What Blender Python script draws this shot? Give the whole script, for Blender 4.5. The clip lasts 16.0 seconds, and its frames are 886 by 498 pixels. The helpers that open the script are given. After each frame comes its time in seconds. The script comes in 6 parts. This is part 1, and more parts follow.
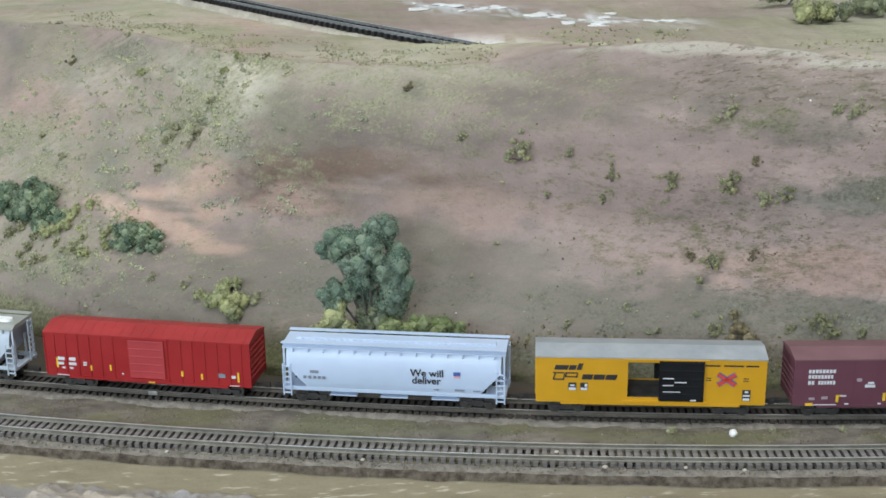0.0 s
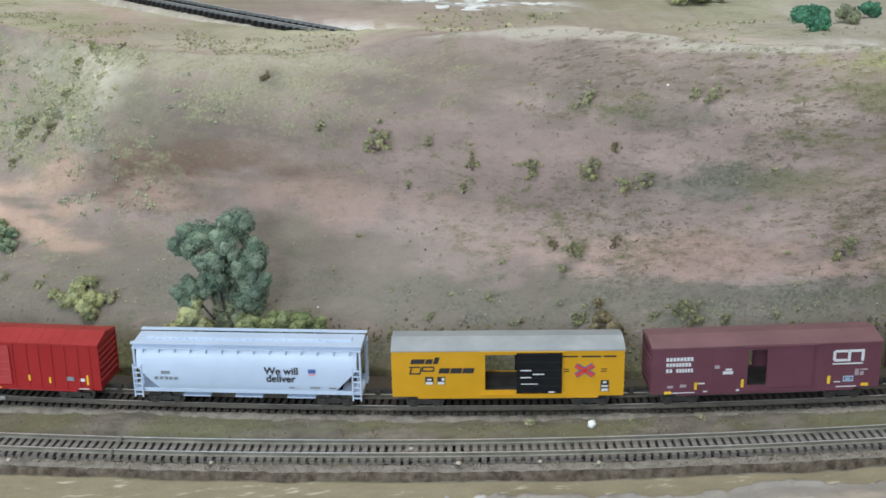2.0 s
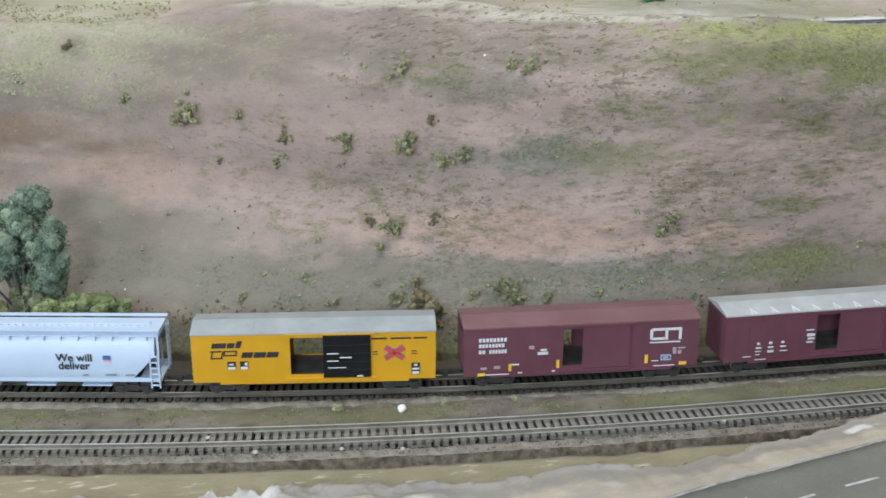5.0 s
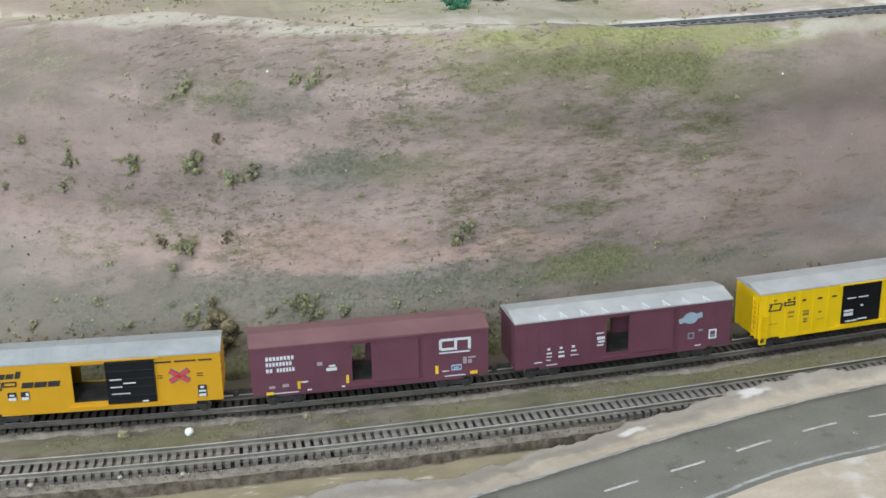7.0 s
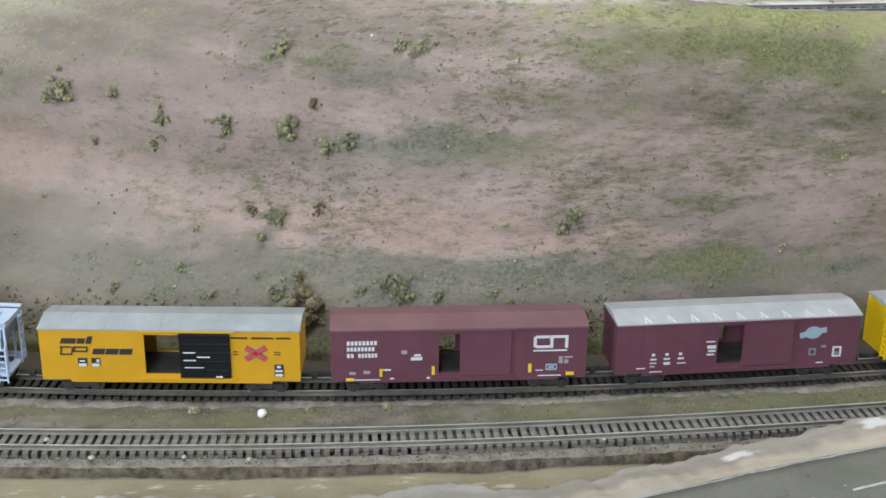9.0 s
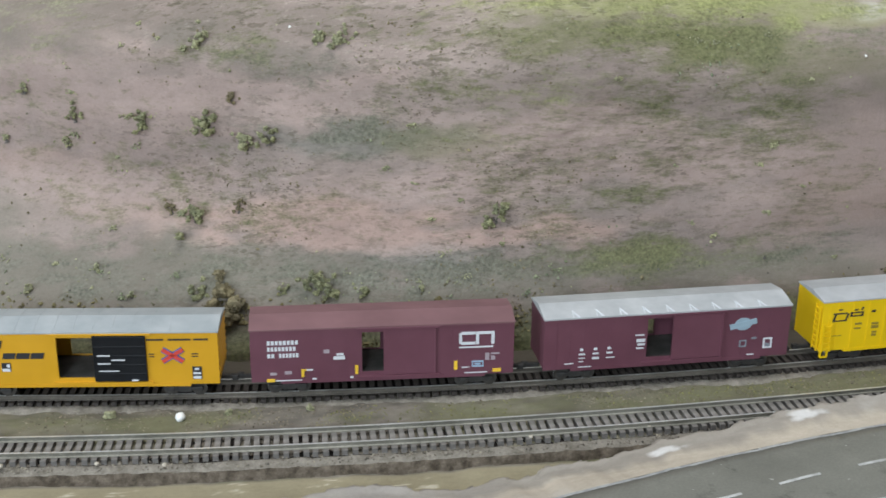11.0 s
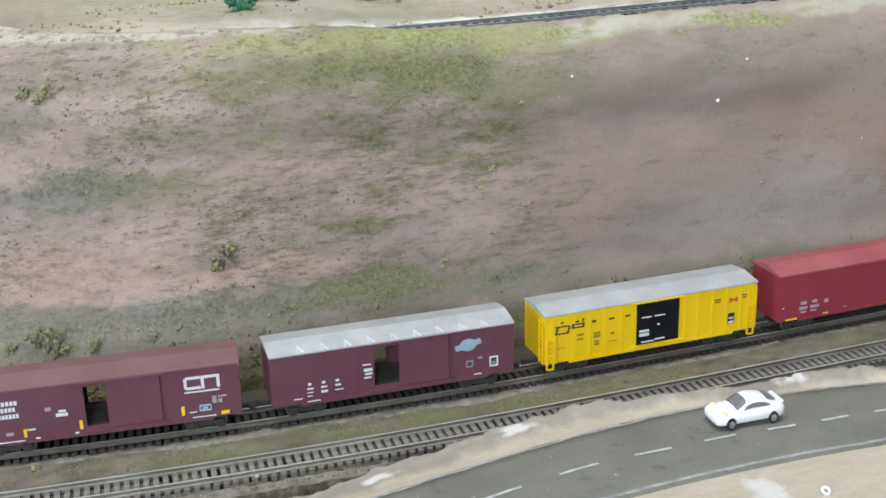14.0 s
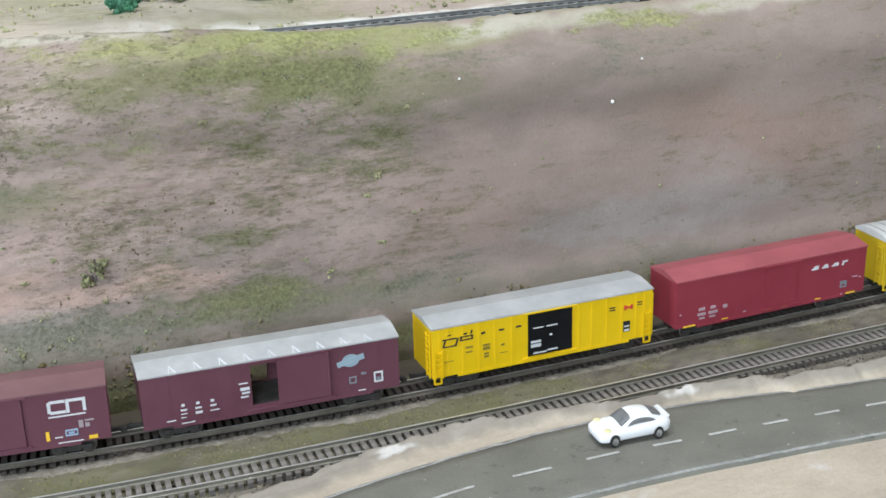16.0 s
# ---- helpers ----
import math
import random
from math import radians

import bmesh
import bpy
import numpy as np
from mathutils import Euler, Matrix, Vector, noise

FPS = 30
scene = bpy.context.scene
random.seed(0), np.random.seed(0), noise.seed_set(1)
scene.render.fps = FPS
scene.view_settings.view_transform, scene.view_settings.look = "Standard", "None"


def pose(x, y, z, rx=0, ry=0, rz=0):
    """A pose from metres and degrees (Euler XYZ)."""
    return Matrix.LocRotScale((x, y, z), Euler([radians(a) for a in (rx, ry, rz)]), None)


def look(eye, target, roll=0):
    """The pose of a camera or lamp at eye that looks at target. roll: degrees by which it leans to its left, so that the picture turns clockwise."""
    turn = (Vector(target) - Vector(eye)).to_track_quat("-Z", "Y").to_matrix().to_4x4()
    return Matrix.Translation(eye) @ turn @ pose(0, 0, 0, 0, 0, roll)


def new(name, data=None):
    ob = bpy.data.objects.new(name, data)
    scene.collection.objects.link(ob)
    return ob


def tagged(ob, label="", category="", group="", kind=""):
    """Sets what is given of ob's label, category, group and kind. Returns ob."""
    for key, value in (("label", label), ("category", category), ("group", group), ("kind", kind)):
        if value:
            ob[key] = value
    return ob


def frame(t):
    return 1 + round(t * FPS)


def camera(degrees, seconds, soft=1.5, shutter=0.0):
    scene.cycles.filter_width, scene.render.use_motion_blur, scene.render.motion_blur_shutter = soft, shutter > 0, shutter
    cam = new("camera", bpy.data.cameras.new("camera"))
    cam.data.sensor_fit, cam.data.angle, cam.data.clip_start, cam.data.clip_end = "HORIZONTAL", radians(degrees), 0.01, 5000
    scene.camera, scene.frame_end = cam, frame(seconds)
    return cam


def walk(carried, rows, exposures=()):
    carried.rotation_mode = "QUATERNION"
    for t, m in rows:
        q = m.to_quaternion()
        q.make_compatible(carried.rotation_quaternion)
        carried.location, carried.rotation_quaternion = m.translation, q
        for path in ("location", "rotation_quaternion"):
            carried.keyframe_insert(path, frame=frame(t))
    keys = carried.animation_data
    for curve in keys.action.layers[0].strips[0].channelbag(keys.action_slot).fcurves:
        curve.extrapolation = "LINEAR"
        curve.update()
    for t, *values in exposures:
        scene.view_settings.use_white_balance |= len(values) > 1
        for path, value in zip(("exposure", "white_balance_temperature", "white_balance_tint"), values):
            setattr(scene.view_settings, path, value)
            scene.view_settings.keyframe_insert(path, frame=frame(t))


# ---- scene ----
PATH = [
    (0, (-0.1243, -0.41008, 0.2411), (-0.07615, 0.06288, 0.08621), -0.72),
    (0.5, (-0.11642, -0.40658, 0.23852), (-0.06407, 0.06509, 0.08109), -0.72),
    (1, (-0.10369, -0.40416, 0.23997), (-0.04466, 0.06557, 0.07914), -0.77),
    (1.5, (-0.09674, -0.40393, 0.24004), (-0.0307, 0.06458, 0.07837), -0.84),
    (2, (-0.08811, -0.40134, 0.24181), (-0.01545, 0.06592, 0.07936), -0.94),
    (2.5, (-0.08022, -0.39483, 0.2403), (-0.00192, 0.07125, 0.07711), -0.93),
    (3, (-0.07206, -0.38502, 0.23794), (0.01737, 0.07856, 0.07334), -0.72),
    (3.2, (-0.0644, -0.38424, 0.23152), (0.02325, 0.0807, 0.06981), -1.07),
    (5.5, (-0.03106, -0.39087, 0.2367), (0.08044, 0.06464, 0.06328), -0.04),
    (6, (-0.01111, -0.39625, 0.23981), (0.10554, 0.05772, 0.06574), -0.59),
    (6.5, (0.00566, -0.39956, 0.24034), (0.13418, 0.05209, 0.0686), -0.86),
    (7, (0.01373, -0.39823, 0.23902), (0.14789, 0.05179, 0.06732), -1.08),
    (7.5, (0.01724, -0.39304, 0.24223), (0.14519, 0.05739, 0.06691), -0.24),
    (8, (0.03792, -0.38224, 0.23949), (0.14796, 0.0725, 0.06314), 0.92),
    (8.2, (0.0321, -0.3765, 0.23492), (0.13164, 0.07988, 0.05658), 1.42),
    (10.3, (0.03938, -0.35978, 0.2291), (0.12099, 0.09798, 0.04526), 0.55),
    (10.5, (0.0413, -0.35931, 0.22785), (0.12949, 0.09767, 0.04512), 0.69),
    (11, (0.04761, -0.35611, 0.22665), (0.15007, 0.09772, 0.0435), 0.69),
    (11.5, (0.05844, -0.35962, 0.22583), (0.17286, 0.09206, 0.04447), 0.28),
    (12, (0.07108, -0.36929, 0.2297), (0.1979, 0.08011, 0.05094), -0.44),
    (12.5, (0.08381, -0.37603, 0.2322), (0.21959, 0.07145, 0.05521), -1.22),
    (13, (0.08857, -0.37738, 0.23333), (0.23104, 0.06883, 0.0584), -1.36),
    (13.5, (0.09373, -0.37487, 0.23301), (0.24228, 0.06947, 0.05838), -1.35),
    (14, (0.09834, -0.37555, 0.23211), (0.25316, 0.06686, 0.05802), -1.51),
    (14.5, (0.10442, -0.37843, 0.23477), (0.2621, 0.0628, 0.06027), -1.73),
    (15, (0.11767, -0.37909, 0.2339), (0.27806, 0.06164, 0.06059), -1.97),
    (15.5, (0.1279, -0.37545, 0.23266), (0.29381, 0.06298, 0.05871), -1.94),
    (16, (0.1315, -0.36624, 0.23122), (0.30245, 0.06893, 0.05401), -1.62),
]
cam = camera(37.95, 16.0, 1.6, 0.3)
walk(cam, [(t, look(eye, target, roll)) for t, eye, target, roll in PATH], [(0, -0.42), (3, -0.34), (5.5, -0.22), (8, -0.2), (10.5, -0.24), (11.5, -0.17), (12.5, -0.04), (16, -0.01)])

# ---- light: a closed hobby room with daylight windows ----
world = bpy.data.worlds.new("room_air")
scene.world = world
world.use_nodes = True
world.node_tree.nodes["Background"].inputs[0].default_value = (0.75, 0.85, 1.0, 1)
world.node_tree.nodes["Background"].inputs[1].default_value = 0.25
scene.view_settings.exposure = 0.0


def area_lamp(name, eye, target, sx, sy, watts, colour):
    data = bpy.data.lights.new(name, "AREA")
    data.shape, data.size, data.size_y, data.energy, data.color = "RECTANGLE", sx, sy, watts, colour
    ob = new(name, data)
    ob.matrix_world = look(eye, target)
    return ob


area_lamp("window_light", (-2.3, -0.95, 0.75), (0.1, 0.1, 0.1), 0.8, 0.8, 38, (0.79, 0.905, 1.0))
area_lamp("window_light", (-0.95, -2.1, 0.95), (0.05, 0.1, 0.05), 0.8, 0.9, 46, (0.79, 0.905, 1.0))
area_lamp("ceiling_light", (0.1, -0.1, 1.68), (0.1, -0.1, 0.0), 1.2, 0.4, 22, (0.97, 0.985, 1.0))


# ---- helpers of this scene ----
def lerp_nodes(xs, ys):
    xs, ys = np.array(xs, float), np.array(ys, float)
    d = np.gradient(ys, xs)

    def f(x):
        x = np.clip(x, xs[0], xs[-1])
        i = np.clip(np.searchsorted(xs, x) - 1, 0, len(xs) - 2)
        h = xs[i + 1] - xs[i]
        u = (x - xs[i]) / h
        return ((2 * u**3 - 3 * u**2 + 1) * ys[i] + (u**3 - 2 * u**2 + u) * h * d[i]
                + (3 * u**2 - 2 * u**3) * ys[i + 1] + (u**3 - u**2) * h * d[i + 1])
    return f


def smooth(a, b, x):
    u = np.clip((x - a) / (b - a), 0, 1)
    return u * u * (3 - 2 * u)


def lattice(ix, iy, seed):
    n = (ix * 374761393 + iy * 668265263 + seed * 982451653) & 0xFFFFFFFF
    n = ((n ^ (n >> 13)) * 1274126177) & 0xFFFFFFFF
    return (n ^ (n >> 16)) / 4294967296.0


def fbm(x, y, seed=0, scale=1.0, octaves=4):
    """Layered value noise, about -1 to 1, for numbers or arrays."""
    x, y = np.asarray(x, float) * scale, np.asarray(y, float) * scale
    total, amp, norm = 0.0, 1.0, 0.0
    for o in range(octaves):
        fx, fy = np.floor(x), np.floor(y)
        ix, iy = fx.astype(np.int64), fy.astype(np.int64)
        u, v = x - fx, y - fy
        u, v = u * u * (3 - 2 * u), v * v * (3 - 2 * v)
        k = seed * 31 + o
        top = lattice(ix, iy, k) * (1 - u) + lattice(ix + 1, iy, k) * u
        low = lattice(ix, iy + 1, k) * (1 - u) + lattice(ix + 1, iy + 1, k) * u
        total = total + amp * (2 * (top * (1 - v) + low * v) - 1)
        norm, amp, x, y = norm + amp, amp * 0.55, x * 2.03 + 17.3, y * 2.03 + 9.1
    return total / norm * 1.6


def mesh_grid(name, pts, flip=False):
    """A sheet from an array rows x columns x 3."""
    r, c = pts.shape[:2]
    idx = np.arange(r * c).reshape(r, c)
    q = np.stack([idx[:-1, :-1], idx[:-1, 1:], idx[1:, 1:], idx[1:, :-1]], -1).reshape(-1, 4)
    if flip:
        q = q[:, ::-1]
    me = bpy.data.meshes.new(name)
    me.from_pydata(pts.reshape(-1, 3).tolist(), [], q.tolist())
    me.polygons.foreach_set("use_smooth", [True] * len(me.polygons))
    me.update()
    return me


def paint(me, cols, name="soil", amount=1.0):
    """A colour per vertex for painted soil or turf."""
    layer = me.color_attributes.new(name, "FLOAT_COLOR", "POINT")
    rgba = np.ones((len(me.vertices), 4), np.float32)
    rgba[:, :3] = cols
    rgba[:, 3] = amount
    layer.data.foreach_set("color", rgba.ravel())


def add_box(bm, x0, x1, y0, y1, z0, z1, bevel=0.0):
    vs = [bm.verts.new(v) for v in ((x0, y0, z0), (x1, y0, z0), (x1, y1, z0), (x0, y1, z0), (x0, y0, z1), (x1, y0, z1), (x1, y1, z1), (x0, y1, z1))]
    fs = [bm.faces.new([vs[i] for i in f]) for f in ((0, 3, 2, 1), (4, 5, 6, 7), (0, 1, 5, 4), (1, 2, 6, 5), (2, 3, 7, 6), (3, 0, 4, 7))]
    if bevel:
        edges = {e for f in fs for e in f.edges}
        bmesh.ops.bevel(bm, geom=list(edges), offset=bevel, segments=2, affect="EDGES", profile=0.6)
    return vs


def add_prism(bm, outline, x0, x1):
    """The outline (y, z) drawn out from x0 to x1."""
    a = [bm.verts.new((x0, y, z)) for y, z in outline]
    b = [bm.verts.new((x1, y, z)) for y, z in outline]
    n = len(outline)
    bm.faces.new(a[::-1])
    bm.faces.new(b)
    for i in range(n):
        bm.faces.new((a[i], a[(i + 1) % n], b[(i + 1) % n], b[i]))


def finish(bm, name, material, shade_smooth=False):
    bmesh.ops.recalc_face_normals(bm, faces=bm.faces)
    me = bpy.data.meshes.new(name)
    bm.to_mesh(me)
    bm.free()
    if shade_smooth:
        me.polygons.foreach_set("use_smooth", [True] * len(me.polygons))
    me.materials.append(material)
    return me


def part(name, bm, material, parent, label="", shade_smooth=False):
    ob = new(name, finish(bm, name, material, shade_smooth))
    ob.parent = parent
    if label:
        tagged(ob, label=label)
    return ob


def thing(name, m, label, category, group="", kind=""):
    ob = new(name)
    ob.empty_display_size = 0.005
    ob.matrix_world = m
    return tagged(ob, label, category, group, kind)


# ---- materials ----
class Nodes:
    def __init__(self, name):
        self.mat = bpy.data.materials.new(name)
        self.mat.use_nodes = True
        self.nt = self.mat.node_tree
        self.bsdf = self.nt.nodes["Principled BSDF"]
        self.coord = self.nt.nodes.new("ShaderNodeTexCoord").outputs["Object"]

    def node(self, kind, **sets):
        n = self.nt.nodes.new(kind)
        for k, v in sets.items():
            n.inputs[k].default_value = v
        return n

    def link(self, a, b):
        self.nt.links.new(a, b)

    def noise(self, scale, detail=4.0, rough=0.6, coord=None):
        n = self.node("ShaderNodeTexNoise", Scale=scale, Detail=detail, Roughness=rough)
        self.link(coord or self.coord, n.inputs["Vector"])
        return n.outputs["Fac"]

    def ramp(self, fac, a, b, pa=0.35, pb=0.65):
        r = self.nt.nodes.new("ShaderNodeValToRGB")
        r.color_ramp.elements[0].position, r.color_ramp.elements[1].position = pa, pb
        r.color_ramp.elements[0].color, r.color_ramp.elements[1].color = (*a, 1), (*b, 1)
        self.link(fac, r.inputs[0])
        return r.outputs[0]

    def mix(self, fac, a, b, mode="MIX"):
        m = self.nt.nodes.new("ShaderNodeMix")
        m.data_type, m.blend_type = "RGBA", mode
        for sock, v in ((m.inputs[0], fac), (m.inputs[6], a), (m.inputs[7], b)):
            if hasattr(v, "is_linked"):
                self.link(v, sock)
            else:
                sock.default_value = v if isinstance(v, float) else (*v, 1)
        return m.outputs[2]

    def maths(self, operation, *values):
        m = self.nt.nodes.new("ShaderNodeMath")
        m.operation = operation
        for sock, v in zip(m.inputs, values):
            if hasattr(v, "is_linked"):
                self.link(v, sock)
            else:
                sock.default_value = v
        return m.outputs[0]

    def bump(self, height, distance, strength=1.0):
        b = self.node("ShaderNodeBump", Distance=distance, Strength=strength)
        self.link(height, b.inputs["Height"])
        self.link(b.outputs[0], self.bsdf.inputs["Normal"])

    def colour(self, out):
        self.link(out, self.bsdf.inputs["Base Color"])


def surface(name, a, b, scale, rough=0.7, fine=None, bump=0.0, bump_scale=None, metal=0.0, gloss_var=0.1, specular=0.5):
    """Two tones of a material in blotches, with a finer grain, relief and uneven gloss."""
    k = Nodes(name)
    c = k.ramp(k.noise(scale), a, b)
    if fine:
        c = k.mix(k.ramp(k.noise(fine, 6.0, 0.7), (0, 0, 0), (1, 1, 1), 0.3, 0.7), c, k.mix(0.35, c, (0.0, 0.0, 0.0)))
    k.colour(c)
    m = k.node("ShaderNodeMapRange")
    k.link(k.noise(scale * 2.3), m.inputs[0])
    m.inputs[3].default_value, m.inputs[4].default_value = max(0.02, rough - gloss_var), min(1.0, rough + gloss_var)
    k.link(m.outputs[0], k.bsdf.inputs["Roughness"])
    k.bsdf.inputs["Metallic"].default_value = metal
    k.bsdf.inputs["Specular IOR Level"].default_value = specular
    if bump:
        k.bump(k.noise(bump_scale or scale * 4, 5.0, 0.65), bump)
    return k.mat


def soil_material(name, grain_scale, relief, rough=0.95, streaks=True):
    """Painted soil: the colour laid on the sheet, broken by brushed streaks, grain and flecks of turf."""
    k = Nodes(name)
    att = k.nt.nodes.new("ShaderNodeAttribute")
    att.attribute_name = "soil"
    c = att.outputs["Color"]
    if streaks:
        grit = att.outputs["Alpha"]
        maps = []
        for squeeze in (0.4, 0.28):
            m = k.node("ShaderNodeMapping", Scale=(squeeze, 1.0, 1.0))
            k.link(k.coord, m.inputs["Vector"])
            maps.append(m.outputs[0])
        brushed, streaked = maps
        times = lambda u, v: k.maths("MULTIPLY", u, v)
        c = k.mix(0.24, c, k.ramp(k.noise(70.0, 8.0, 0.65, brushed), (0.72, 0.7, 0.68), (1.24, 1.26, 1.28), 0.34, 0.66), "MULTIPLY")
        dark = times(k.ramp(k.noise(210.0, 9.0, 0.78, brushed), (0, 0, 0), (1, 1, 1), 0.53, 0.585), grit)
        c = k.mix(dark, c, k.mix(0.55, c, (0.09, 0.085, 0.05)))
        fleck = times(k.ramp(k.noise(480.0, 3.0, 0.6, brushed), (0, 0, 0), (1, 1, 1), 0.60, 0.64), grit)
        c = k.mix(fleck, c, k.mix(0.6, c, (0.07, 0.06, 0.035)))
        pale = times(k.ramp(k.noise(330.0, 9.0, 0.78, brushed), (0, 0, 0), (1, 1, 1), 0.56, 0.63), grit)
        c = k.mix(pale, c, k.mix(0.34, c, (0.56, 0.48, 0.42)))
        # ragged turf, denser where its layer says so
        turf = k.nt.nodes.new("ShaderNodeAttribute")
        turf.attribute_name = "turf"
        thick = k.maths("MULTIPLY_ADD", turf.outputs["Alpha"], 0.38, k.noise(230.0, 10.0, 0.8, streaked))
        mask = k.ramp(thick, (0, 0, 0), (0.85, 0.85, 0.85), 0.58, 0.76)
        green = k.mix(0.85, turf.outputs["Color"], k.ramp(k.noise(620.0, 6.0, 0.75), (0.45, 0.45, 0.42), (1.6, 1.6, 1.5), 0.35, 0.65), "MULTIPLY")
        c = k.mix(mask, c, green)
    c = k.mix(0.12, c, k.ramp(k.noise(grain_scale, 3.0, 0.7), (0.6, 0.58, 0.56), (1.35, 1.35, 1.35), 0.35, 0.65), "MULTIPLY")
    k.colour(c)
    k.bsdf.inputs["Roughness"].default_value = rough
    k.bsdf.inputs["Specular IOR Level"].default_value = 0.15
    height = k.noise(grain_scale * 0.6, 6.0, 0.75)
    if streaks:
        height = k.maths("MULTIPLY_ADD", times(k.noise(260.0, 5.0, 0.7, brushed), grit), 2.4, height)
    k.bump(height, relief)
    return k.mat


def foam(name, dark, light):
    """Ground foam foliage: every crumb has its own tone."""
    k = Nodes(name)
    g = k.nt.nodes.new("ShaderNodeNewGeometry")
    c = k.ramp(g.outputs["Random Per Island"], dark, light, 0.0, 1.0)
    c = k.mix(0.6, c, k.ramp(k.noise(120.0), (0.6, 0.62, 0.68), (1.45, 1.4, 1.2)), "MULTIPLY")
    k.colour(c)
    k.bsdf.inputs["Roughness"].default_value = 0.95
    k.bsdf.inputs["Specular IOR Level"].default_value = 0.1
    return k.mat


def paintwork(name, colour, rough=0.45, wear=0.12):
    """Thin model paint: even, a little dusty."""
    c = np.array(colour)
    return surface(name, tuple(c * (1 - wear)), tuple(np.minimum(c * (1 + wear) + 0.004, 1)), 45, rough, None, 0.00003, 700, specular=0.4)


M_SOIL = soil_material("painted_soil", 900.0, 0.0003)
M_PLASTER = soil_material("layout_ground", 700.0, 0.00025, 0.9, False)
def road_material():
    k = Nodes("painted_asphalt")
    c = k.ramp(k.noise(35.0), (0.135, 0.132, 0.113), (0.185, 0.181, 0.156), 0.3, 0.7)
    c = k.mix(0.25, c, k.ramp(k.noise(1400.0), (0.6, 0.6, 0.6), (1.35, 1.35, 1.35)), "MULTIPLY")
    c = k.mix(k.ramp(k.noise(95.0, 5.0, 0.7), (0, 0, 0), (0.75, 0.75, 0.75), 0.6, 0.7), c, (0.065, 0.063, 0.052))
    c = k.mix(k.ramp(k.noise(420.0, 2.0, 0.5), (0, 0, 0), (1, 1, 1), 0.74, 0.78), c, (0.5, 0.5, 0.48))
    k.colour(c)
    k.bsdf.inputs["Roughness"].default_value = 0.55
    k.bump(k.noise(900.0), 0.00006)
    return k.mat


M_ROAD = road_material()
M_EDGE = surface("worn_edge_paint", (0.26, 0.265, 0.265), (0.46, 0.465, 0.46), 180, 0.6, 900)
M_LINE = surface("faded_line_paint", (0.36, 0.36, 0.35), (0.56, 0.56, 0.55), 300, 0.6)
M_TIE = surface("grey_brown_plastic_tie", (0.17, 0.155, 0.142), (0.29, 0.27, 0.25), 250, 0.7, 2000)
M_TIE_BROWN = surface("dark_brown_plastic_tie", (0.05, 0.04, 0.034), (0.1, 0.083, 0.072), 250, 0.75, 2000)
M_TIE_DARK = surface("dark_plastic_tie", (0.03, 0.029, 0.029), (0.06, 0.056, 0.055), 250, 0.95, 2000, specular=0.1)
M_RAIL_DARK = surface("blue_grey_weathered_rail", (0.2, 0.207, 0.207), (0.3, 0.31, 0.31), 70, 0.5, 1200, metal=0.2)
M_RAIL_SIDE = surface("weathered_rail", (0.18, 0.17, 0.138), (0.29, 0.275, 0.23), 70, 0.5, 1200, metal=0.15)
# main track rails: sides darkened so the pale head stands out
M_RAIL_MAIN = surface("dark_brown_rail", (0.1, 0.088, 0.072), (0.17, 0.15, 0.125), 70, 0.55, 1200, metal=0.1)
# darker brown for the far side of the main roadbed
M_FAR_BED = surface("dark_brown_far_bed", (0.045, 0.037, 0.027), (0.1, 0.083, 0.06), 260, 0.95, 1500, 0.0009, 800, specular=0.1)
M_RAIL_HEAD = surface("worn_rail_head", (0.58, 0.58, 0.56), (0.8, 0.8, 0.78), 60, 0.36, 900, metal=0.4)
M_BALLAST = surface("dirty_ballast", (0.2, 0.178, 0.148), (0.33, 0.298, 0.255), 220, 0.95, 1300, 0.0006, 1000, specular=0.15)
# dark brown bed with the shade between ties put into its colour
M_BED_SHADE = surface("shade_toned_bed", (0.014, 0.012, 0.011), (0.04, 0.034, 0.03), 300, 0.95, specular=0.1)
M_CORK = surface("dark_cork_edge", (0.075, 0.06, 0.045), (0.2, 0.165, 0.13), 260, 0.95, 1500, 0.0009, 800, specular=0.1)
M_SAND = surface("pale_sand_bed", (0.45, 0.4, 0.33), (0.62, 0.57, 0.48), 120, 0.95, 1200, 0.0005, 900, specular=0.15)
M_STEEL = surface("bright_rail_steel", (0.45, 0.45, 0.43), (0.6, 0.6, 0.58), 300, 0.35, metal=0.7)

# ---- plan: the two tracks, the hill, the road ----
main_y = lambda x: np.polyval((-0.314, 0.0531, 0.3144, -0.1879, 0.0941), x)
near_y = lambda x: np.polyval((-0.2403, -0.0567, 0.3129, -0.1593, 0.0519), x)
upper_y = lerp_nodes((-0.3, -0.19, -0.126, -0.062, 0.02, 0.12, 0.245, 0.31, 0.41, 0.5, 0.7), (0.69, 0.507, 0.41, 0.335, 0.268, 0.212, 0.173, 0.163, 0.157, 0.157, 0.165))
HILL_X = (-0.7, -0.34, -0.24, -0.17, -0.10, -0.05, 0.0, 0.06, 0.11, 0.2, 0.3, 0.4, 0.9)
HILL_V = (0.0, 0.2, 0.4, 0.65, 0.85, 1.0)
